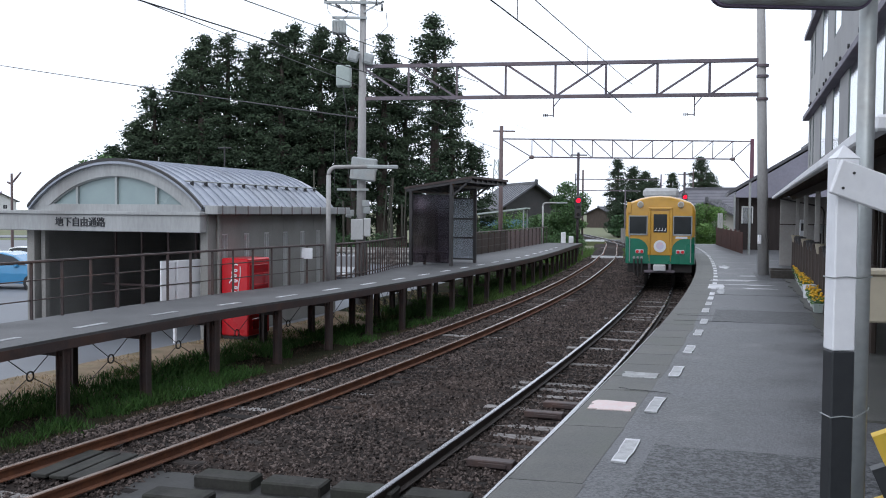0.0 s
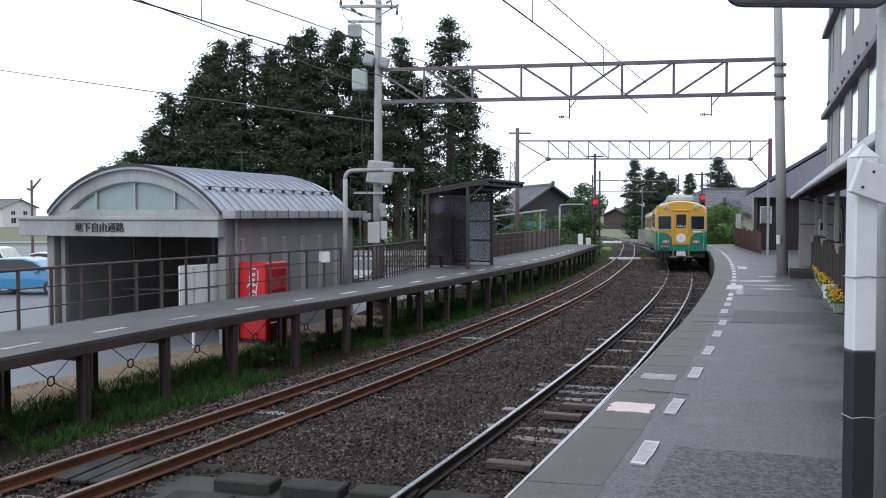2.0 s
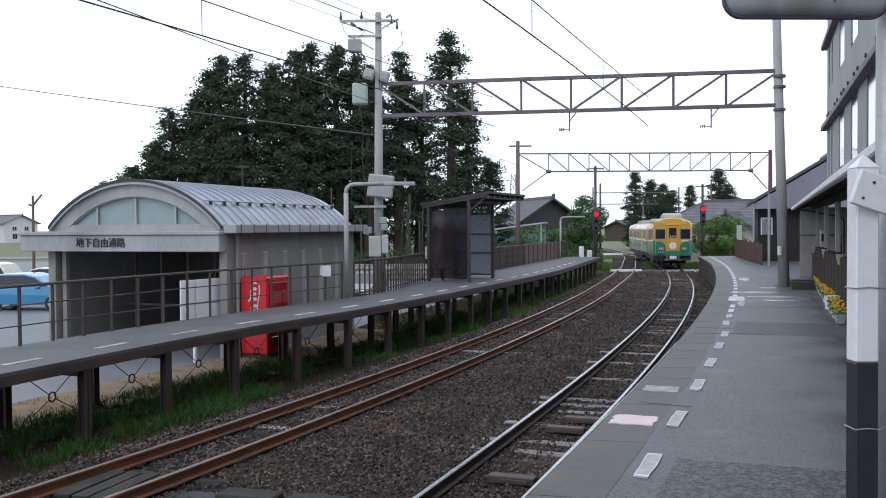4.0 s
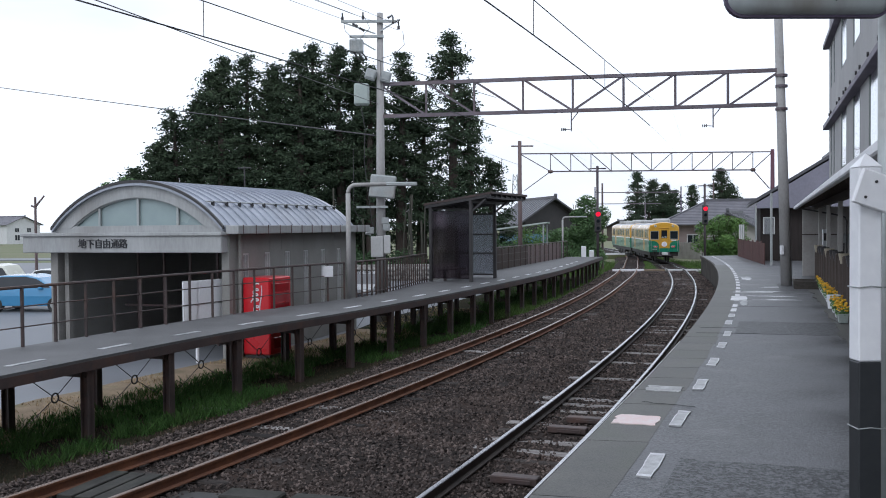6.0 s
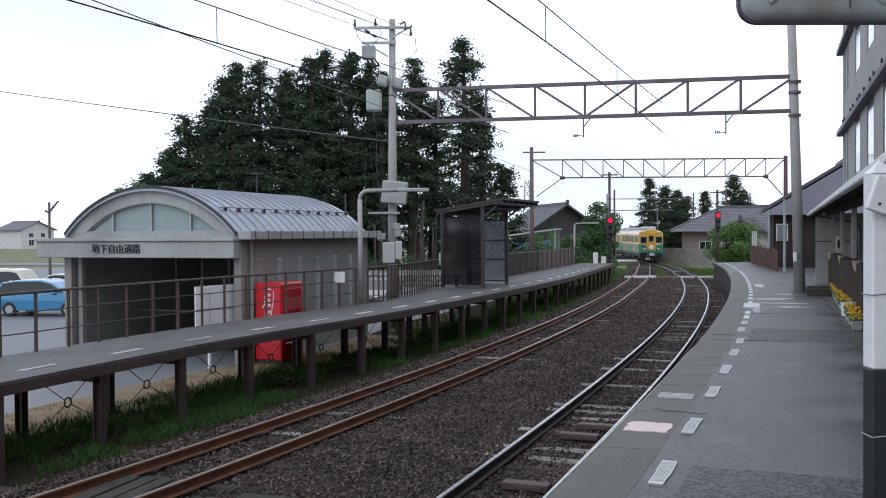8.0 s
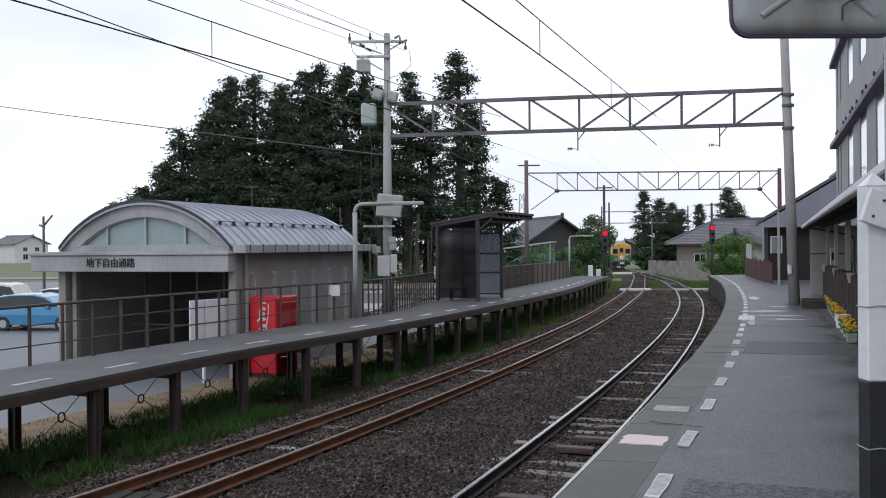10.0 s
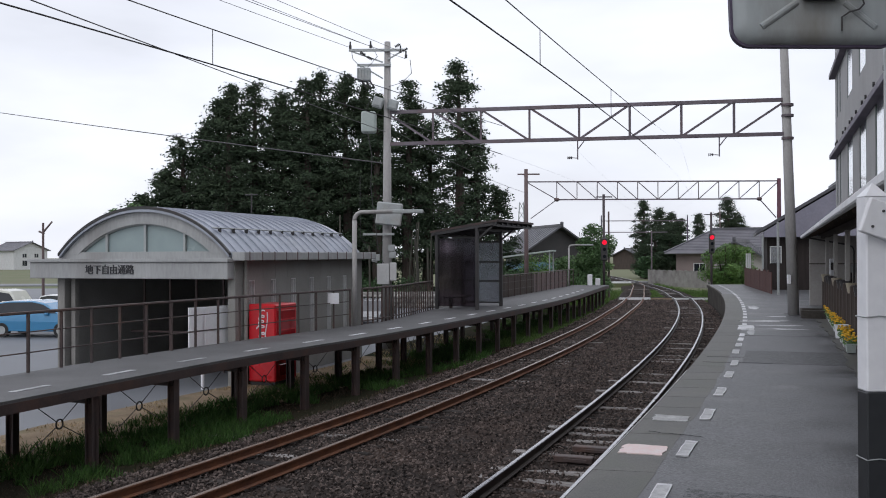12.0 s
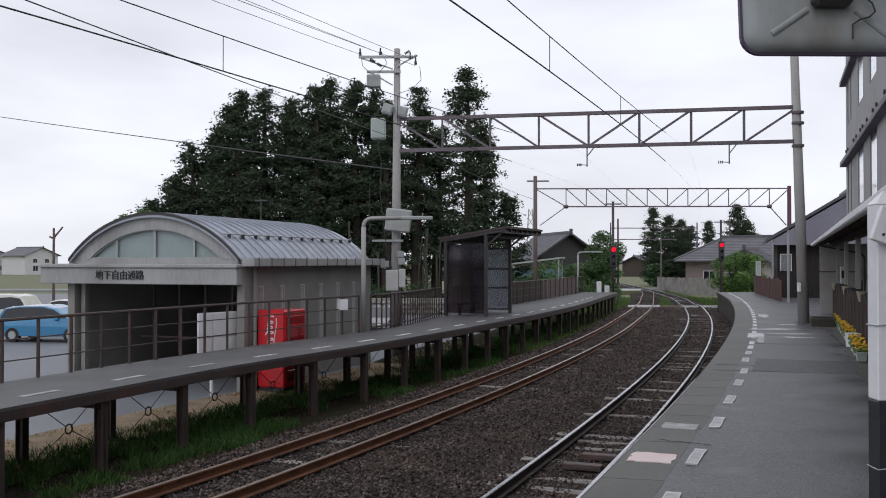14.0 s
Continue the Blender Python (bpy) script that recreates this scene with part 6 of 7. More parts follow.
# ================= plants =================
def cards(name, pts, size, flat, m, parent, seed, droop=0.0, label=""):
    """Many small leaf-shaped blades round the given points, as one mesh."""
    rng = np.random.default_rng(seed)
    n = len(pts)
    a = rng.normal(size=(n, 3))
    a[:, 2] = a[:, 2] * flat - droop
    a /= np.linalg.norm(a, axis=1)[:, None]
    b = np.cross(a, rng.normal(size=(n, 3)))
    b /= np.linalg.norm(b, axis=1)[:, None]
    L = (size * rng.uniform(0.6, 1.3, n))[:, None]
    W = L * rng.uniform(0.28, 0.5, n)[:, None]
    v = np.stack([pts - a * L * 0.5, pts + b * W * 0.5 - a * L * 0.05, pts + a * L * 0.5, pts - b * W * 0.5 - a * L * 0.05], 1).reshape(-1, 3)
    me = bpy.data.meshes.new(name)
    me.vertices.add(4 * n)
    me.vertices.foreach_set("co", v.ravel())
    me.loops.add(4 * n)
    me.loops.foreach_set("vertex_index", np.arange(4 * n, dtype=np.int32))
    me.polygons.add(n)
    me.polygons.foreach_set("loop_start", np.arange(0, 4 * n, 4, dtype=np.int32))
    me.materials.append(m)
    me.update(calc_edges=True)
    me.validate()
    ob = new(name, me)
    if parent:
        ob.parent = parent
    if label:
        tagged(ob, label)
    return ob


def build_cedar(x, y, h, r, seed, dens=1.0, bare=0.16, zb=ZG):
    rng = np.random.default_rng(seed)
    t = thing("cedar_tree", pose(x, y, zb), "tall dark green cedar with drooping needle branches", "tree", "cedar grove")
    s = Shape()
    rings = []
    for k in range(9):
        f = k / 8
        rr = (0.34 + h * 0.008) * (1 - f) ** 0.8 + 0.03
        ox, oy = 0.15 * math.sin(f * 3 + seed), 0.15 * math.cos(f * 2.3 + seed)
        rings.append([(ox + rr * math.cos(q * math.pi / 4), oy + rr * math.sin(q * math.pi / 4), f * h * 0.97) for q in range(8)])
    rings.insert(0, [(a, b, -0.6) for a, b, c in rings[0]])
    s.loft(rings)
    part("trunk", s, M["bark"], t)
    P = []
    limbs = Shape()
    nb = int(h * 9 * dens)
    for _ in range(nb):
        f = bare + (1 - bare) * rng.random() ** 0.82
        reach = r * (min(1.0, (1 - f) * 1.85) ** 0.70) * rng.uniform(0.5, 1.1) + 0.2
        az = rng.uniform(0, 2 * math.pi)
        rise = rng.uniform(-0.10, 0.28) + 0.35 * f
        base = np.array([0, 0, f * h])
        d = np.array([math.cos(az), math.sin(az), rise])
        if rng.random() < 0.3:
            limbs.tube(tuple(base), tuple(base + d * reach * 0.8), 0.05, 0.02, n=4, caps=False)
        side = np.array([-d[1], d[0], 0])
        tufts = []
        for _ in range(2 + int(reach * 1.7)):
            u = rng.random() ** 0.55
            c = base + d * (u * reach) + side * rng.normal() * 0.16 * reach * u
            c[2] -= 0.25 * u * u * reach
            m = int(rng.uniform(20, 34))
            rad = rng.uniform(0.16, 0.34)
            tufts.append(c + rng.normal(size=(m, 3)) * rad * np.array([1, 1, 0.55]))
        q = np.concatenate(tufts)
        P.append(q)
    tagged(part("branchwork", limbs, M["bark"], t), kind="stuff")
    cards("crown", np.concatenate(P), 0.27, 0.6, M["cedar"], t, seed, droop=0.15)
    return t


def build_broadleaf(name, x, y, z, h, r, seed, n, m, label, size=0.22, group=""):
    rng = np.random.default_rng(seed)
    t = thing(name, pose(x, y, z), label, "bush" if name == "bush" else "tree", group)
    s = Shape()
    for k in range(5):
        a = rng.uniform(0, 6.28)
        q = Vector((math.cos(a) * r * 0.5, math.sin(a) * r * 0.5, h * rng.uniform(0.55, 0.85)))
        s.tube((0, 0, -0.6), q * 0.5 + Vector((0, 0, 0.1 * h)), 0.06 + 0.012 * h, 0.05, n=6).tube(q * 0.5 + Vector((0, 0, 0.1 * h)), q, 0.05, 0.02, n=5)
    part("trunk", s, M["bark"], t)
    P = []
    lobes = 26
    for k in range(lobes):
        a, f = rng.uniform(0, 6.28), rng.uniform(0.08, 0.90)
        rad = r * math.sqrt(max(0.1, 1 - ((f - 0.42) / 0.58) ** 2)) * rng.uniform(0.15, 0.85)
        c = np.array([math.cos(a) * rad, math.sin(a) * rad, f * h])
        lr = r * rng.uniform(0.28, 0.46)
        q = rng.normal(size=(n // lobes, 3))
        q /= np.linalg.norm(q, axis=1)[:, None]
        q *= (lr * rng.random(n // lobes) ** 0.4)[:, None] * np.array([1, 1, 0.8])
        P.append(c + q)
    P = np.concatenate(P)
    P = P[P[:, 2] > 0.05]
    cards("crown", P, size, 0.6, M[m], t, seed)
    return t


def grove():
    # apex bearings and heights of the cedar grove behind the car park
    front = [(-22.6, 69, 7.9, 2.2), (-21.3, 70, 10.0, 2.4), (-20.1, 70, 12.4, 2.6), (-18.5, 71, 13.2, 2.8), (-17.2, 70, 15.1, 2.8), (-16.1, 69, 16.0, 2.6), (-14.5, 70, 16.4, 2.9),
             (-12.4, 70, 15.6, 3.0), (-10.6, 69, 16.4, 2.6), (-9.8, 71, 17.3, 2.7), (-7.7, 70, 16.9, 2.8), (-6.3, 71, 16.3, 2.7), (-5.2, 69, 15.2, 2.5), (-3.0, 70, 16.4, 2.4),
             (-1.6, 72, 13.4, 2.0), (0.62, 69, 17.7, 2.9), (2.0, 71, 13.0, 1.9), (3.75, 71, 8.3, 1.5)]
    for i, (x, y, h, r) in enumerate(front):
        build_cedar(x, y, h, r, 10 + i, 1.15 if x < -4 else 0.9, 0.10 if x < -6 else 0.2)
    back = [(-20.5, 77, 11.5), (-17.5, 78, 14.5), (-14.0, 77, 16.0), (-11.0, 78, 16.2), (-7.0, 78, 16.4), (-3.4, 78, 12.5)]
    for i, (x, y, h) in enumerate(back):
        build_cedar(x, y, h, 3.2, 50 + i, 0.8, 0.06)
    build_broadleaf("tree", -22.6, 66, ZG, 7.3, 2.5, 91, 9000, "leaf_mid", "rounded green tree at the end of the cedar grove", 0.3)
    for i, (x, y, h, r) in enumerate(((-9.0, 66, 2.6, 2.2), (-6.0, 67, 2.0, 2.0), (-3.0, 66, 1.8, 1.8), (1.5, 67, 2.2, 1.9), (3.4, 66, 2.8, 1.8), (4.9, 66, 2.4, 1.5))):
        build_broadleaf("bush", x, y, ZG, h, r, 120 + i, 3600, "leaf_dark", "dark undergrowth at the foot of the cedars", 0.22, "undergrowth")
    # slender bare trunks at the edge of the grove
    rng = random.Random(77)
    for k in range(22):
        x, y, h = rng.uniform(-7.5, 3.2), rng.uniform(63.5, 66), rng.uniform(3.6, 6.5)
        s = Shape()
        s.path([(0, 0, -0.3), (rng.uniform(-0.06, 0.06), 0, h * 0.5), (rng.uniform(-0.2, 0.2), 0, h)], rng.uniform(0.04, 0.085), n=6)
        single("bamboo_stem", s, M["stem"], "slender pale green-brown stem at the edge of the grove", "stem", "bare stems", at=pose(x, y, ZG))
    # low wall of rounded stones with a kerb beyond the car park
    t = thing("stone_wall", pose(-12.0, 58.5, ZL, 0, 0, 2), "low wall of rounded pale stones with a concrete kerb", "wall")
    s = Shape()
    s.box(0, 17.5, 0.15, 0.5, -0.3, 1.02, 0.02)
    part("kerb", s, M["concrete"], t)
    for row in range(3):
        for k in range(46):
            s = Shape()
            s.ball((0.2 + k * 0.375 + 0.18 * (row % 2) + rng.uniform(-0.04, 0.04), 0.12, 0.16 + row * 0.29), rng.uniform(0.15, 0.2), n=7, m=5, sz=0.8)
            part("stone", s, M["wallpebble"], t)


def far_plants():
    build_broadleaf("tree", 10.55, 71.5, ZG, 6.4, 2.2, 7, 28000, "leaf_mid", "dense rounded green tree beside the signal", 0.2)
    build_broadleaf("tree", 11.85, 74.0, ZG, 4.9, 0.95, 8, 7000, "leaf", "bright green tree behind the signal", 0.2)
    build_broadleaf("bush", 9.9, 70.8, ZG, 3.6, 2.2, 27, 15000, "leaf_mid", "dense dark shrub below the signal tree", 0.2)
    build_broadleaf("tree", 22.7, 77.5, ZG, 5.0, 2.2, 9, 20000, "leaf", "bright green leafy tree beside the line", 0.2)
    build_broadleaf("bush", 24.0, 78.0, ZG, 3.2, 1.6, 17, 5000, "leaf", "bright green shrub beside the platform end", 0.2)
    build_broadleaf("bush", 7.5, 79.0, ZG, 3.6, 2.0, 18, 4200, "leaf", "light green garden shrub by the house", 0.22)
    # far wood beyond the line
    for i, (x, y, h, r) in enumerate(((37.5, 148, 4.0, 2.6), (41.0, 148, 4.4, 2.8), (29.6, 142, 3.0, 1.8))):
        build_broadleaf("tree", x, y, ZG, h, r, 60 + i, 4200, "leaf_dark", "dark tall tree in the far wood", 0.55, "far wood")
    for i, (x, y, h, r) in enumerate(((31.0, 150, 12.0, 2.1), (33.8, 151, 10.9, 2.6), (34.4, 147, 8.2, 2.7), (32.0, 146, 7.6, 2.7), (35.6, 146, 6.0, 2.2), (30.3, 145, 5.0, 1.9), (37.0, 150, 9.0, 2.2), (35.4, 150, 10.2, 2.0), (44.4, 150, 12.4, 3.2), (46.4, 152, 10.0, 3.4), (39.8, 150, 9.8, 1.3))):
        build_cedar(x, y, h, r, 80 + i, 1.25, 0.05)


M["stem"] = mat("bare_stem", (0.06, 0.058, 0.042), (0.035, 0.033, 0.025), 0.7, fine=15, coarse=2, bump=0.1, rnd=0.35)
M["wallpebble"] = mat("wall_pebble", (0.30, 0.29, 0.27), (0.17, 0.165, 0.155), 0.85, fine=15, coarse=2, bump=0.3, rnd=0.45)
M["leaf_mid"] = mat("mid_leaves", (0.06, 0.125, 0.045), (0.10, 0.17, 0.06), 0.6, fine=3, coarse=0.6, island=0.4, bump=0)
grove()
far_plants()


# ================= houses and far things =================
def gable_house(name, m, w, d, h, rise, over, walls, roof, label, band=None, wins=()):
    """Ridge along local y, gable on the local -y side."""
    t = thing(name, m, label, "house")
    s = Shape()
    s.prism([(-w / 2, -0.6), (w / 2, -0.6), (w / 2, h), (0, h + rise), (-w / 2, h)], 0, d)
    part("wall", s, M[walls], t)
    k = over / (w / 2)
    for sx in (-1, 1):
        s = Shape()
        x1, z1 = sx * (w / 2 + over), h - rise * k
        prof = [(0, h + rise + 0.16), (x1, z1 + 0.16), (x1, z1 + 0.02), (0, h + rise + 0.02)]
        s.prism(prof, -over, d + over)
        part("roof_slope", s, M[roof], t)
        n = int((d + 2 * over) / 0.9)
        for i in range(n + 1):
            s = Shape()
            y = -over + 0.1 + i * (d + 2 * over - 0.2) / n
            s.beam((0, y, h + rise + 0.17), (x1, y, z1 + 0.17), 0.12, 0.06)
            part("roof_rib", s, M[roof], t)
    s = Shape()
    s.beam((0, -over - 0.05, h + rise + 0.22), (0, d + over + 0.05, h + rise + 0.22), 0.3, 0.24)
    part("ridge", s, M[roof], t)
    s = Shape()
    s.box(-0.16, 0.16, -over - 0.1, -over + 0.12, h + rise + 0.2, h + rise + 0.55, 0.06)
    part("ridge_end", s, M[roof], t)
    if band:
        s = Shape()
        s.box(-w / 2 - 0.02, w / 2 + 0.02, -0.03, d, 1.9, 2.8)
        part("band", s, M[band], t, "pale blue wall band")
    for x, z, ww, hh in wins:
        s = Shape()
        s.box(x, x + ww, -0.03, 0.02, z, z + hh)
        q = part("window", s, M["glass"], t)
        s = Shape()
        s.box(x - 0.06, x, -0.05, 0.02, z - 0.06, z + hh + 0.06).box(x + ww, x + ww + 0.06, -0.05, 0.02, z - 0.06, z + hh + 0.06).box(x, x + ww, -0.05, 0.02, z - 0.06, z).box(x, x + ww, -0.05, 0.02, z + hh, z + hh + 0.06).box(x + ww / 2 - 0.03, x + ww / 2 + 0.03, -0.05, 0.02, z, z + hh)
        part("frame", s, M["offwhite"], q)
    return t


def build_wide_house():
    """A long house whose roof ends in a hip; the ridge runs along local y."""
    t = thing("wide_house", pose(30.6, 123.2, ZG - 0.4, 0, 0, -114) @ Matrix.Scale(1.12, 4), "long house with a broad grey hipped roof beside the line", "house")
    w, d, h, rise, over = 8.5, 17.0, 4.0, 2.3, 1.1
    s = Shape()
    s.box(-w / 2, w / 2, 0, d, -0.6, h)
    part("wall", s, M["pinkwall"], t, "pinkish rendered wall")
    e, x = h - 0.35, w / 2 + over
    y0, y1, ya = -over, d + over, 3.6
    for sx in (-1, 1):
        s = Shape()
        top = [(sx * x, y0, e), (0, ya, h + rise), (0, y1, h + rise), (sx * x, y1, e)]
        s.add(top + [(a, b, c - 0.14) for a, b, c in top], [(0, 1, 2, 3), (4, 5, 6, 7), (0, 3, 7, 4), (2, 3, 7, 6)])
        part("roof_slope", s, M["roofslate"], t)
        for k in range(1, 15):
            f = k / 15
            s = Shape()
            s.beam((sx * x * (1 - f), y0 + (ya - y0) * f, e + (h + rise - e) * f + 0.02), (sx * x * (1 - f), y1, e + (h + rise - e) * f + 0.02), 0.05, 0.05)
            part("roof_course", s, M["roofslate"], t)
    s = Shape()
    s.add([(-x, y0, e), (x, y0, e), (0, ya, h + rise), (-x, y0, e - 0.14), (x, y0, e - 0.14), (0, ya, h + rise - 0.14)], [(0, 1, 2), (3, 4, 5), (0, 1, 4, 3)])
    part("hip_end", s, M["roofslate"], t)
    s = Shape()
    s.beam((0, ya - 0.2, h + rise + 0.08), (0, y1, h + rise + 0.08), 0.34, 0.26)
    for sx in (-1, 1):
        s.beam((sx * x, y0, e + 0.04), (0, ya, h + rise + 0.04), 0.22, 0.16)
    part("ridge", s, M["rooftile"], t)
    for y in (2.0, 6.5, 11.0):
        s = Shape()
        s.box(w / 2 - 0.02, w / 2 + 0.03, y, y + 1.2, 1.2, 2.4)
        q = part("window", s, M["glass"], t)
        s = Shape()
        for a, b, c, f in ((y - 0.08, y, 1.12, 2.48), (y + 1.2, y + 1.28, 1.12, 2.48), (y, y + 1.2, 2.4, 2.48), (y, y + 1.2, 1.12, 1.2), (y + 0.57, y + 0.63, 1.2, 2.4)):
            s.box(w / 2, w / 2 + 0.06, a, b, c, f)
        part("frame", s, M["offwhite"], q)
    return t


M["darkboards"] = mat("dark_boards", (0.030, 0.022, 0.020), (0.018, 0.014, 0.013), 0.9, fine=20, coarse=2, bump=0.3, stretch=(3, 3, 0.4))


def build_station_house():
    t = gable_house("station_house", pose(21.7, 51.4, ZG, 0, 0, -17), 8.2, 8.0, 4.95, 2.5, 0.6, "darkboards", "rooftile", "dark timber house with tiled roof and pale fascia")
    s = Shape()
    s.prism([(-4.3, 4.45), (4.3, 4.45), (4.3, 4.75), (0, 7.36), (-4.3, 4.75)], -0.56, -0.42)
    part("gable_panel", s, M["lilac"], t, "plain lilac-grey gable panel")
    for x in (-4.35, -1.2, 2.0):
        s = Shape()
        s.tube((x, -0.52, 1.5), (x, -0.52, 4.6), 0.055, n=10)
        part("post", s, M["galv"], t)
    for x, z, w, h in ((-3.9, 3.0, 0.5, 0.9), (0.6, 2.8, 1.6, 1.4)):
        s = Shape()
        s.box(x, x + w, -0.06, 0.0, z, z + h)
        q = part("window", s, M["sheen"], t)
        s = Shape()
        s.box(x - 0.06, x, -0.1, 0.0, z, z + h).box(x + w, x + w + 0.06, -0.1, 0.0, z, z + h).box(x - 0.06, x + w + 0.06, -0.1, 0.0, z + h, z + h + 0.06)
        part("frame", s, M["offwhite"], q)
    return t


gable_house("farm_house", pose(10.8, 93.0, ZG, 0, 0, 13), 5.6, 9.0, 4.3, 1.9, 1.0, "dark", "rooftile", "dark timber house with a tiled gable roof", "bluewall")
build_wide_house()
build_station_house()
gable_house("white_gable_house", pose(25.6, 84.0, ZG, 0, 0, -28), 4.6, 5.0, 3.3, 1.2, 0.7, "plaster", "rooftile", "small white-walled house with a dark tiled roof behind the platform", None, ((-1.0, 1.4, 1.2, 1.2),))
gable_house("far_house", pose(43.0, 230.0, ZG, 0, 0, -25), 6.0, 6.0, 3.2, 1.5, 0.8, "oldwood", "rooftile", "dark far-off house with a tiled roof")
gable_house("white_house", pose(-112.0, 250.0, ZG, 0, 0, 60), 10.0, 10.0, 5.2, 2.0, 0.7, "offwhite", "roofslate", "white two-storey house across the field", None, ((-2.6, 1.0, 1.4, 1.4), (1.0, 1.0, 1.4, 1.4), (-2.6, 3.2, 1.2, 1.0), (1.0, 3.2, 1.2, 1.0)))
gable_house("white_house", pose(-131.0, 262.0, ZG, 0, 0, 40), 10.0, 10.0, 5.0, 2.0, 0.7, "plaster", "rooftile", "far white house with a dark roof across the field", None, ((-2.6, 1.0, 1.4, 1.4), (1.0, 1.0, 1.4, 1.4)))


M["signalpost"] = mat("signal_post", (0.060, 0.045, 0.055), (0.038, 0.030, 0.036), 0.6, fine=20, coarse=2, bump=0.15, dirt=(0.11, 0.06, 0.05), dirt_amt=0.4)


def build_signal(x, y, top, zl, name="railway_signal"):
    t = thing(name, pose(x, y, ZG, 0, 0, 0), "railway colour-light signal showing red on a grey post", "signal", "railway signals")
    s = Shape()
    s.tube((0, 0, -0.6), (0, 0, top - ZG), 0.09, n=12)
    part("post", s, M["signalpost"], t, smooth=True)
    s = Shape()
    s.box(-0.55, 0.6, -0.05, 0.05, top - ZG - 0.22, top - ZG - 0.14)
    part("crossarm", s, M["signalpost"], t)
    z = zl - ZG
    s = Shape()
    s.box(-0.24, 0.24, -0.22, -0.06, z - 1.3, z + 0.32, 0.08)
    h = part("head", s, M["dark"], t, "black signal head")
    for k, m in enumerate(("redlamp", "glass", "glass")):
        s = Shape()
        s.tube((0, -0.21, z - 0.5 * k), (0, -0.24, z - 0.5 * k), 0.17 if k == 0 else 0.12, n=16)
        part("lens", s, M[m], h)
        s = Shape()
        s.path([(0.17 * math.cos(a * math.pi / 8), -0.36, z - 0.5 * k + 0.17 * math.sin(a * math.pi / 8)) for a in range(0, 9)], 0.02)
        part("hood", s, M["dark"], h)
    return t


build_signal(10.85, 66.0, 7.2, 3.83)
build_signal(20.9, 75.0, 6.3, 4.3)


def slim_pole(x, y, h, r, label, arm=0.0, m="darktrim", cat="pole"):
    t = thing("utility_pole", pose(x, y, ZG), label, cat, "far poles")
    s = Shape()
    s.tube((0, 0, -0.6), (0, 0, h), r, r * 0.7, n=10)
    part("shaft", s, M[m], t)
    if arm:
        s = Shape()
        s.box(-arm, arm, -0.05, 0.05, h - 0.5, h - 0.4)
        part("crossarm", s, M["galv"], t)
    return t


slim_pole(12.55, 74, 6.9, 0.1, "dark slim pole behind the signal tree")
fork = slim_pole(-33.5, 77, 6.3, 0.13, "dark bare pole with a forked top beside the road", 0.0)
s = Shape()
s.tube((0, 0, 5.5), (0.75, 0, 6.4), 0.09, 0.07, n=8).tube((-0.35, 0, 5.6), (0.1, 0, 5.4), 0.08, n=8)
part("fork", s, M["darktrim"], fork)
slim_pole(26.9, 125, 6.6, 0.12, "far grey pole beside the line", 0.0, "steel")
slim_pole(36.0, 125, 9.5, 0.12, "far slim pole beside the wood", 0.0)


def build_crossing():
    t = thing("foot_crossing", Matrix.Identity(4), "white-edged plank crossing over both tracks", "crossing", kind="structure")
    for x0, x1, m in ((12.0, 14.2, "white"), (14.2, 15.7, "soil"), (15.7, 18.4, "offwhite")):
        s = Shape()
        s.box(x0, x1, 66.4, 66.7, -0.3, -0.10 if m == "white" else -0.14, 0.01)
        part("plank", s, M[m], t)
    s = Shape()
    s.box(12.2, 18.4, 66.75, 68.0, -0.3, -0.15)
    part("deck", s, M["ballast"], t)
    s = Shape()
    s.box(8.0, 40.0, 117.0, 121.5, ZG - 0.6, -0.50)
    single("far_road", s, M["asphalt_far"], "road that crosses the line", "road", kind="structure")
    s = Shape()
    s.box(17.6, 21.0, 107.2, 108.4, ZG - 0.6, -0.36)
    single("kerb_bank", s, M["field"], "low grassy bank under the white kerb", "bank", kind="structure")
    s = Shape()
    s.box(18.2, 20.8, 107.5, 107.9, -0.36, -0.17, 0.01)
    single("white_kerb", s, M["white"], "white kerb beside the road crossing", "kerb", kind="structure")
    for x, y in ((9.2, 61.6), (9.75, 61.8)):
        s = Shape()
        s.box(x - 0.15, x + 0.15, y - 0.1, y + 0.1, ZP - 0.02, ZP + (0.72 if x < 9.5 else 0.45), 0.03)
        single("white_marker", s, M["white"], "white block marker at the platform end", "marker", "platform end markers")
    w = thing("panel_wall", pose(0, 0, 0), "pale concrete panel fence beside the line", "wall")
    for k in range(33):
        s = Shape()
        s.m = pose(28.3 - 4.0 * k / 33, 103.0 + 12.0 * k / 33, 0, 0, 0, 18.4)
        s.box(-0.05, 0.05, 0, 0.36, ZG - 0.6, 1.02 + 0.04 * (k % 3), 0.01)
        part("panel", s, M["concrete"], w)


build_crossing()


def build_tower():
    t = thing("lattice_tower", pose(9.6, 125, ZG), "slender grey steel lattice mast far behind the houses", "mast")
    h, n = 10.5, 9
    for sx, sy in ((-1, -1), (1, -1), (1, 1), (-1, 1)):
        s = Shape()
        s.tube((sx * 0.8, sy * 0.8, 0), (sx * 0.25, sy * 0.25, h), 0.05, n=5)
        part("leg", s, M["galv"], t)
    for k in range(n):
        f0, f1 = k / n, (k + 1) / n
        a, b = 0.8 - 0.55 * f0, 0.8 - 0.55 * f1
        for sy in (-1, 1):
            s = Shape()
            s.tube((-a, sy * a, f0 * h), (b, sy * b, f1 * h), 0.03, n=4).tube((a, sy * a, f0 * h), (-b, sy * b, f1 * h), 0.03, n=4)
            part("brace", s, M["galv"], t)


build_tower()


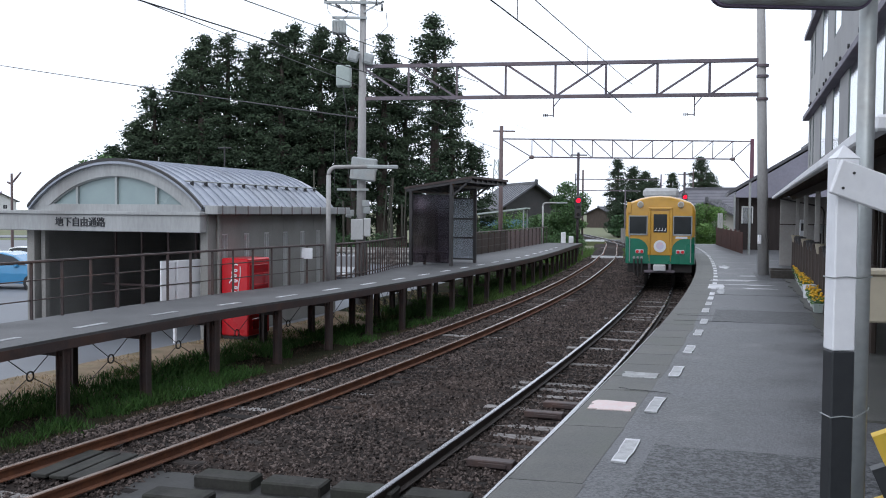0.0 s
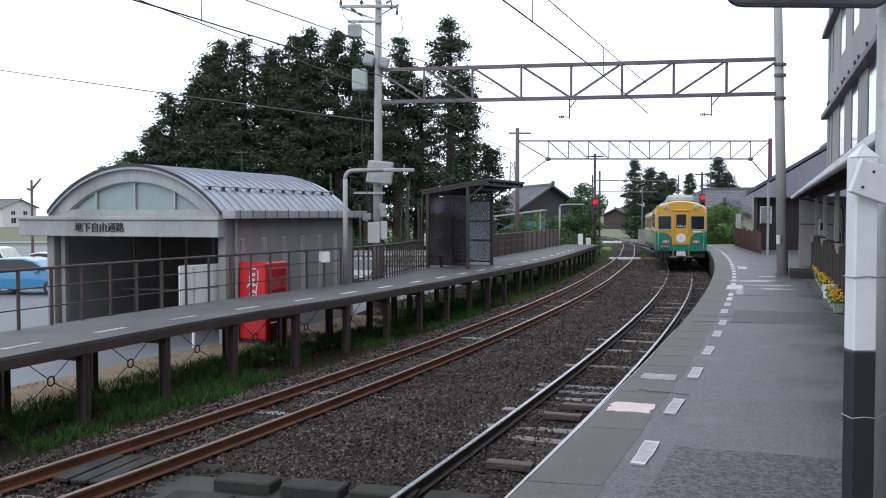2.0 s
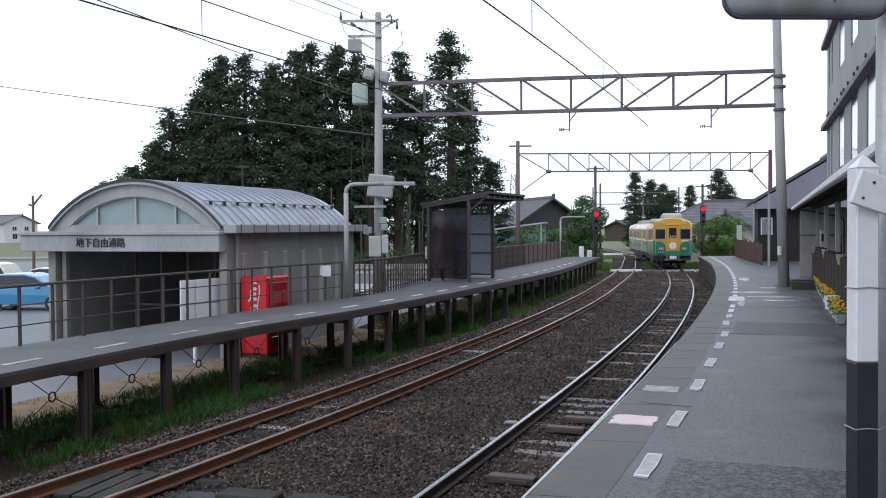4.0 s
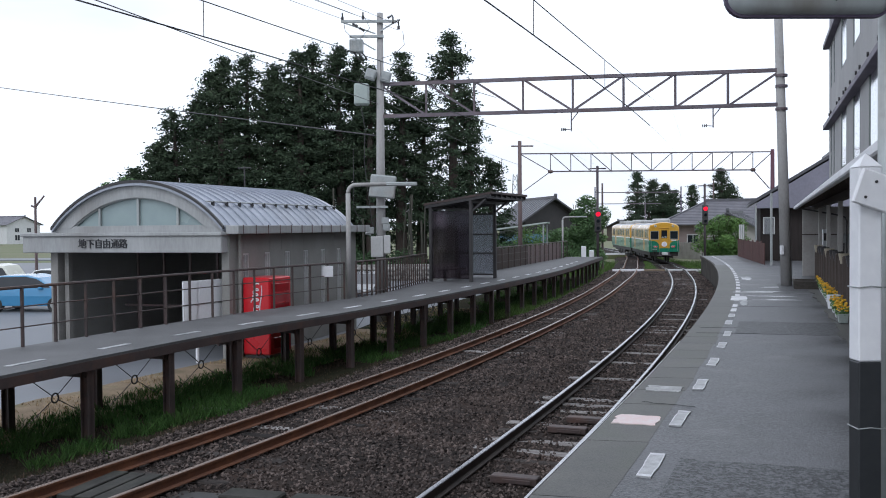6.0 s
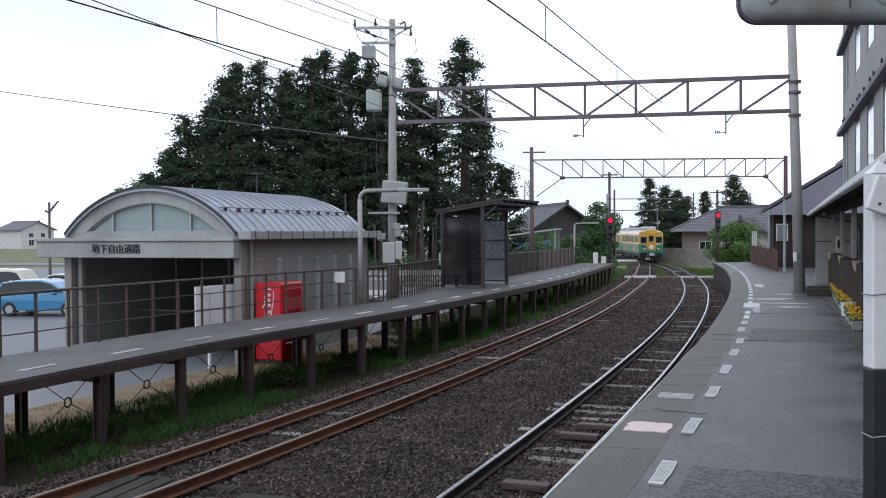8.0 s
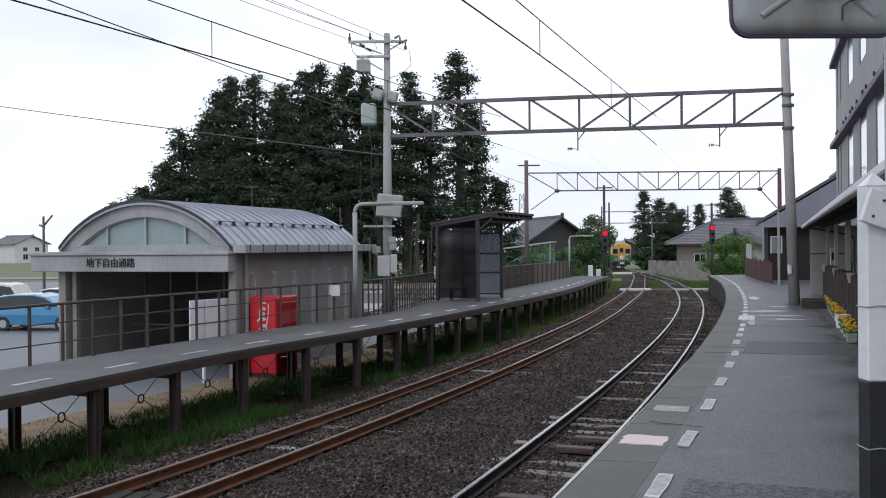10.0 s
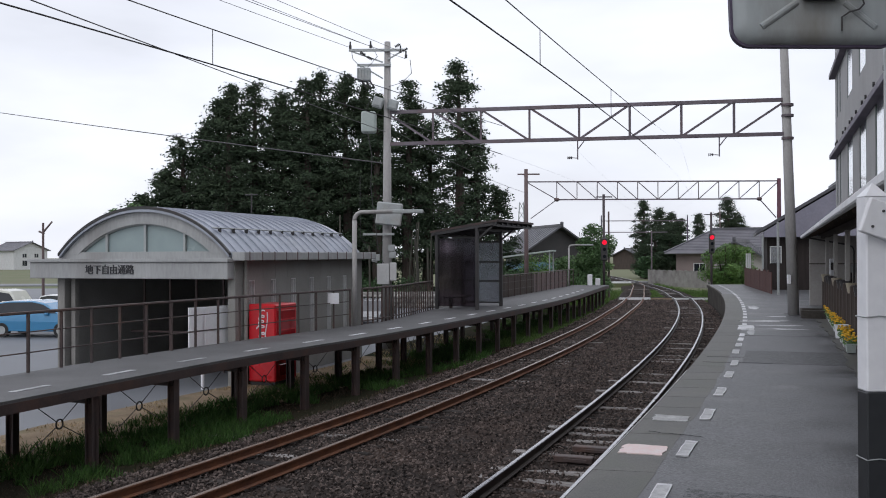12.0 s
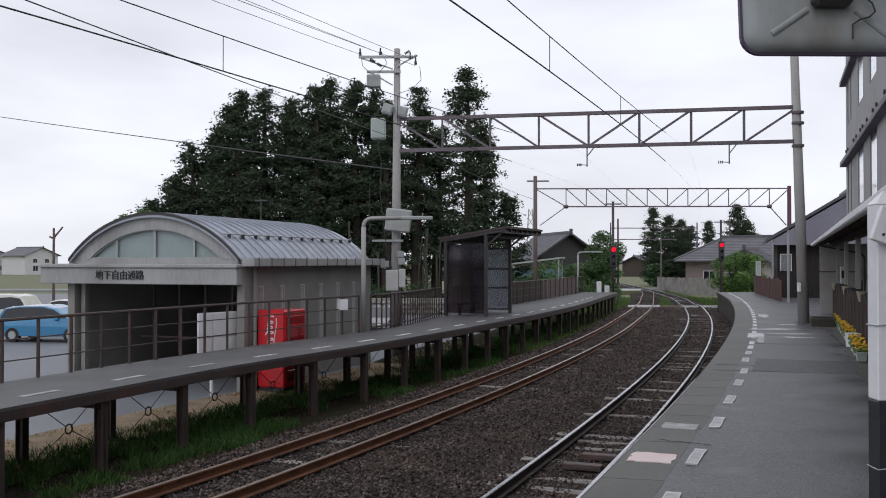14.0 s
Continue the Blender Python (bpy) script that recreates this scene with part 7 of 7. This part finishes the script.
def build_far_fence():
    t = thing("board_fence", Matrix.Identity(4), "low fence of dark weathered boards behind the far platform", "fence")
    y = 42.2
    k = 0
    while y < 60.5:
        x, sl = FAR_REAR(y)
        s = Shape()
        s.m = pose(x - 0.12, y, ZP, 0, 0, -math.degrees(math.atan(sl)))
        s.box(-0.015, 0.015, 0, 0.20, -0.9, 0.98 + 0.03 * math.sin(k * 1.7), 0.004)
        part("board", s, M["oldwood"] if y < 51 else M["darktrim"], t)
        y += 0.21 if y < 51 else 0.33
        k += 1
    t = thing("carport", pose(4.6, 66.0, ZG, 0, 0, -12), "open carport with a thin pale green roof", "carport")
    s = Shape()
    s.add([(x, y, z) for y in (0, 3.0) for x, z in ((-2.6, 3.1), (2.6, 3.75), (2.6, 3.85), (-2.6, 3.2))], [(0, 1, 5, 4), (1, 2, 6, 5), (2, 3, 7, 6), (3, 0, 4, 7), (3, 2, 1, 0), (4, 5, 6, 7)])
    part("roof", s, M["greenbox"], t)
    for x, h in ((-2.4, 3.1), (2.4, 3.7)):
        for y in (0.2, 2.8):
            s = Shape()
            s.tube((x, y, 0), (x, y, h), 0.05, n=8)
            part("post", s, M["galv"], t)


build_far_fence()


# ================= cars =================
def build_car_parked(name, m, paint, L, W, H, prof, glass, label):
    t = thing(name, m, label, "car", "parked cars")

    def body(pts, tum, wide=1.0):
        s = Shape()
        rings = []
        for f, w in ((-1, 0.90), (-0.86, 0.985), (-0.5, 1.0), (0.5, 1.0), (0.86, 0.985), (1, 0.90)):
            rings.append([(x * L, f * W / 2 * (1 - tum * max(0, z - 0.55)) * wide, z * H if abs(f) < 0.99 else (z * 0.96 + 0.02) * H) for x, z in pts])
        s.loft(rings)
        return s
    part("body", body(prof, 0.22), M[paint], t, smooth=False)
    part("glasshouse", body(glass, 0.22, 1.012), M["glass"], t, "dark side and rear windows")
    for x in (-0.31, 0.30):
        for sy in (-1, 1):
            s = Shape()
            y = sy * (W / 2 - 0.10)
            s.tube((x * L, y - 0.11, 0.30), (x * L, y + 0.11, 0.30), 0.30, n=24)
            w = part("wheel", s, M["tyre"], t)
            s = Shape()
            s.tube((x * L, y - 0.12, 0.30), (x * L, y + 0.12, 0.30), 0.17, n=16)
            part("rim", s, M["galv"], w)
    for sy in (-1, 1):
        s = Shape()
        s.box(L * 0.42, L * 0.485, sy * W * 0.32 - 0.14, sy * W * 0.32 + 0.14, H * 0.44, H * 0.52, 0.03)
        part("headlight", s, M["offwhite"], t)
        s = Shape()
        s.box(-L * 0.495, -L * 0.46, sy * W * 0.36 - 0.1, sy * W * 0.36 + 0.1, H * 0.45, H * 0.62, 0.02)
        part("tail_light", s, M["red"], t)
        s = Shape()
        s.box(L * 0.14, L * 0.18, sy * (W / 2 + 0.02) - 0.09, sy * (W / 2 + 0.02) + 0.09, H * 0.6, H * 0.68, 0.03)
        part("door_mirror", s, M[paint], t)
    return t


HATCH = [(-0.49, 0.16), (-0.5, 0.45), (-0.47, 0.68), (-0.40, 0.93), (-0.25, 0.99), (0.0, 1.0), (0.12, 0.93), (0.27, 0.66), (0.45, 0.54), (0.5, 0.42), (0.49, 0.16)]
HGLASS = [(-0.44, 0.66), (-0.385, 0.91), (-0.25, 0.965), (0.0, 0.975), (0.115, 0.905), (0.262, 0.665)]
VAN = [(-0.49, 0.14), (-0.5, 0.5), (-0.48, 0.9), (-0.44, 0.99), (0.1, 1.0), (0.24, 0.95), (0.36, 0.6), (0.47, 0.5), (0.5, 0.36), (0.49, 0.14)]
VGLASS = [(-0.485, 0.58), (-0.465, 0.88), (0.1, 0.94), (0.235, 0.9), (0.345, 0.6)]


build_car_parked("hatchback_car", pose(-17.15, 39.4, ZL, 0, 0, -6), "carblue", 4.2, 1.8, 1.52, HATCH, HGLASS, "light blue hatchback parked on the asphalt")
build_car_parked("white_van", pose(-22.0, 46.0, ZL, 0, 0, -8), "carcream", 3.4, 1.5, 1.75, VAN, VGLASS, "cream-white boxy van parked behind the blue car")
build_car_parked("white_car", pose(-18.3, 45.6, ZL, 0, 0, -35), "carwhite", 4.2, 1.7, 1.5, HATCH, HGLASS, "white car parked behind the blue car")
build_car_parked("black_car", pose(-3.55, 40.5, ZL, 0, 0, -97), "cardark", 4.2, 1.7, 1.5, HATCH, HGLASS, "black car parked nose-on behind the railing")
build_car_parked("white_car", pose(-7.0, 46.0, ZL, 0, 0, -95), "carwhite", 4.2, 1.7, 1.5, HATCH, HGLASS, "white car parked beyond the passage building")


# ================= drain crossing and plants by the near track =================
M["mud"] = mat("wet_mud", (0.014, 0.013, 0.012), (0.024, 0.022, 0.02), 0.6, fine=20, coarse=3, bump=0.4)


def build_drain():
    t = thing("drain_crossing", pose(-1.75, 10.65, 0, 0, 0, -16), "concrete blocks and planks that cover a drain across the tracks", "drain cover")
    rng = random.Random(5)
    for row, y, x0, n in ((0, 0.0, -0.87, 4), (1, -0.78, -1.05, 3)):
        for k in range(n):
            s = Shape()
            x = x0 + k * 0.84
            s.box(x, x + 0.72, y - 0.17, y + 0.17, -0.42, -0.045 - rng.random() * 0.03, 0.02)
            part("block", s, M["wetconcrete"], t)
    s = Shape()
    s.box(-1.6, 2.3, -1.0, 0.3, -0.4, -0.192)
    part("trench", s, M["mud"], t, "dark wet trench bed")
    s = Shape()
    s.box(-4.6, -3.55, -0.1, 0.12, -0.42, -0.22, 0.02)
    part("timber", s, M["sleeper"], t, "dark timber end")
    for k in range(4):
        s = Shape()
        s.box(-2.80 + k * 0.25, -2.59 + k * 0.25, -0.5, 0.62, -0.15, -0.095 - rng.random() * 0.012, 0.008)
        part("plank", s, M["wetconcrete"], t)


def blades(name, n, place, h0, h1, m, label, seed):
    rng = np.random.default_rng(seed)
    V, k = [], 0
    while k < n:
        p = place(rng)
        if p is None:
            continue
        h, a, w = rng.uniform(h0, h1), rng.uniform(0, 6.28), rng.uniform(0.006, 0.016)
        lean = rng.normal(0, 0.35, 2) * h
        dx, dy = w * math.cos(a), w * math.sin(a)
        V += [(p[0] - dx, p[1] - dy, p[2]), (p[0] + dx, p[1] + dy, p[2]), (p[0] + lean[0] + dx * 0.3, p[1] + lean[1] + dy * 0.3, p[2] + h), (p[0] + lean[0] * 1.1, p[1] + lean[1] * 1.1, p[2] + h)]
        k += 1
    me = bpy.data.meshes.new(name)
    me.from_pydata(V, [], [(4 * i, 4 * i + 1, 4 * i + 2, 4 * i + 3) for i in range(n)])
    me.materials.append(m)
    tagged(new(name, me), label, "grass", kind="stuff")


def verge_place(rng):
    y = 8 + 50 * rng.random() ** 1.8
    d = rng.uniform(-5.4, -1.9)
    x, yy = off(TRACK_L, y, d)
    if noise.noise((x * 0.55, yy * 0.55, 7)) + 0.25 * noise.noise((x * 2, yy * 2, 1)) < -0.02 + 0.28 * (d > -2.6):
        return None
    return x, yy, -0.51 + (0.1 if d > -2.4 else 0)


def bank_place(rng):
    y = 9 + 30 * rng.random() ** 1.5
    d = rng.uniform(-1.2, 0.9)
    x = FAR_REAR(y)[0] + d
    if noise.noise((x * 0.8, y * 0.8, 3)) < -0.05:
        return None
    return x, y, -0.40 - 0.05 * d


def end_place(rng):
    side = rng.random() < 0.5
    y = rng.uniform(62, 92)
    x, yy = off(TRACK_L, y, rng.uniform(-5, -1.6)) if side else off(TRACK_R, y, rng.uniform(1.7, 5))
    if rng.random() < 0.15:
        x, yy = 21.9 + (yy - 62) * 0.07, yy + 18
    return x, yy, -0.52 + (0.8 * dip(yy) if yy > 66 else 0)


def foot_place(rng):
    y = rng.uniform(34, 66)
    x, yy = off(TRACK_L, y, rng.uniform(-2.9, -1.55))
    if noise.noise((x * 0.7, yy * 0.7, 9)) < -0.15:
        return None
    return x, yy, -0.46


def litter_place(rng):
    y = 8 + 34 * rng.random() ** 1.7
    d = rng.uniform(-4.4, -1.75)
    x, yy = off(TRACK_L, y, d)
    return x, yy, -0.50 + (0.1 if d > -2.4 else 0)


def slope_place(rng):
    y = 8.5 + 27 * rng.random() ** 1.5
    d = 1.3 - 1.25 * rng.random() ** 1.6
    x = FAR_REAR(y)[0] + d
    if noise.noise((x * 0.9, y * 0.9, 5)) < -0.12 - 0.25 * (d > 0.7):
        return None
    return x, y, -0.42 - 0.05 * d


def mid_place(rng):
    y = rng.uniform(69, 96)
    a, b = off(TRACK_L, y, 1.3), off(TRACK_R, y, -1.3)
    if b[0] - a[0] < 0.1:
        return None
    t = rng.random()
    return a[0] + (b[0] - a[0]) * t, a[1] + (b[1] - a[1]) * t, -0.22 + dip(y)


for y, d in ((11.5, 0.12), (14.3, 0.10), (15.0, 0.22)):
    s = Shape()
    x, sl = TRACK_R(y)
    s.m = pose(x + d, y, 0, 0, 0, -math.degrees(math.atan(sl)))
    s.box(-0.30, 0.30, -0.09, 0.09, -0.17, -0.07, 0.012).box(-0.14, 0.22, -0.11, -0.09, -0.15, -0.10, 0.004)
    single("wooden_block", s, M["brown"], "dark brown wooden block lying on the sleepers", "block", "blocks between the rails")
build_drain()
blades("verge_grass", 60000, verge_place, 0.05, 0.24, M["blade"], "green grass tufts along the far track", 3)
blades("slope_grass", 16000, slope_place, 0.05, 0.2, M["blade"], "green grass at the foot of the soil slope", 14)
blades("dry_grass", 9000, bank_place, 0.015, 0.06, M["blade_dry"], "dry straw-coloured grass on the bank under the platform", 4)
blades("end_grass", 16000, end_place, 0.12, 0.5, M["blade_light"], "rough grass beyond the platform ends", 5)
blades("bank_grass", 22000, foot_place, 0.08, 0.32, M["blade_light"], "light green grass between the far track and the platform posts", 8)
blades("mid_grass", 7000, mid_place, 0.08, 0.3, M["blade_light"], "grass between the tracks beyond the crossing", 6)
M["litter"] = mat("dead_leaves", (0.085, 0.055, 0.035), (0.04, 0.03, 0.02), 0.9, island=0.6, bump=0)
blades("leaf_litter", 26000, litter_place, 0.01, 0.06, M["litter"], "brown dead leaves and stalks beside the track", 12)
for y, d, w, L in ((16.9, -3.0, 0.12, 0.5), (24.5, -2.6, 0.12, 0.5)):
    s = Shape()
    x, yy = off(TRACK_L, y, d)
    s.m = pose(x, yy, -0.50, 0, 0, -24)
    s.box(-L, L, -w, w, -0.04, 0.045, 0.012)
    single("concrete_slab", s, M["concrete"], "flat pale concrete slab lying beside the track", "slab", "slabs by the track")
build_sleepers(TL, TRACK_L, 7.0, 95, 1, 0.15)
build_sleepers(TR, TRACK_R, 7.0, 95, 2, 0.34)
build_stones()


def motions():
    rows_t, rows_l = [], []
    k = 0
    while k <= 28:
        t = k * 0.5
        s = S37 + tail_way(t) - 37.0
        rows_t.append((t, car_pose(s, 0.0)))
        rows_l.append((t, car_pose(s, 18.8)))
        k += 1
    walk(CAR_TAIL, rows_t)
    walk(CAR_LEAD, rows_l)


motions()
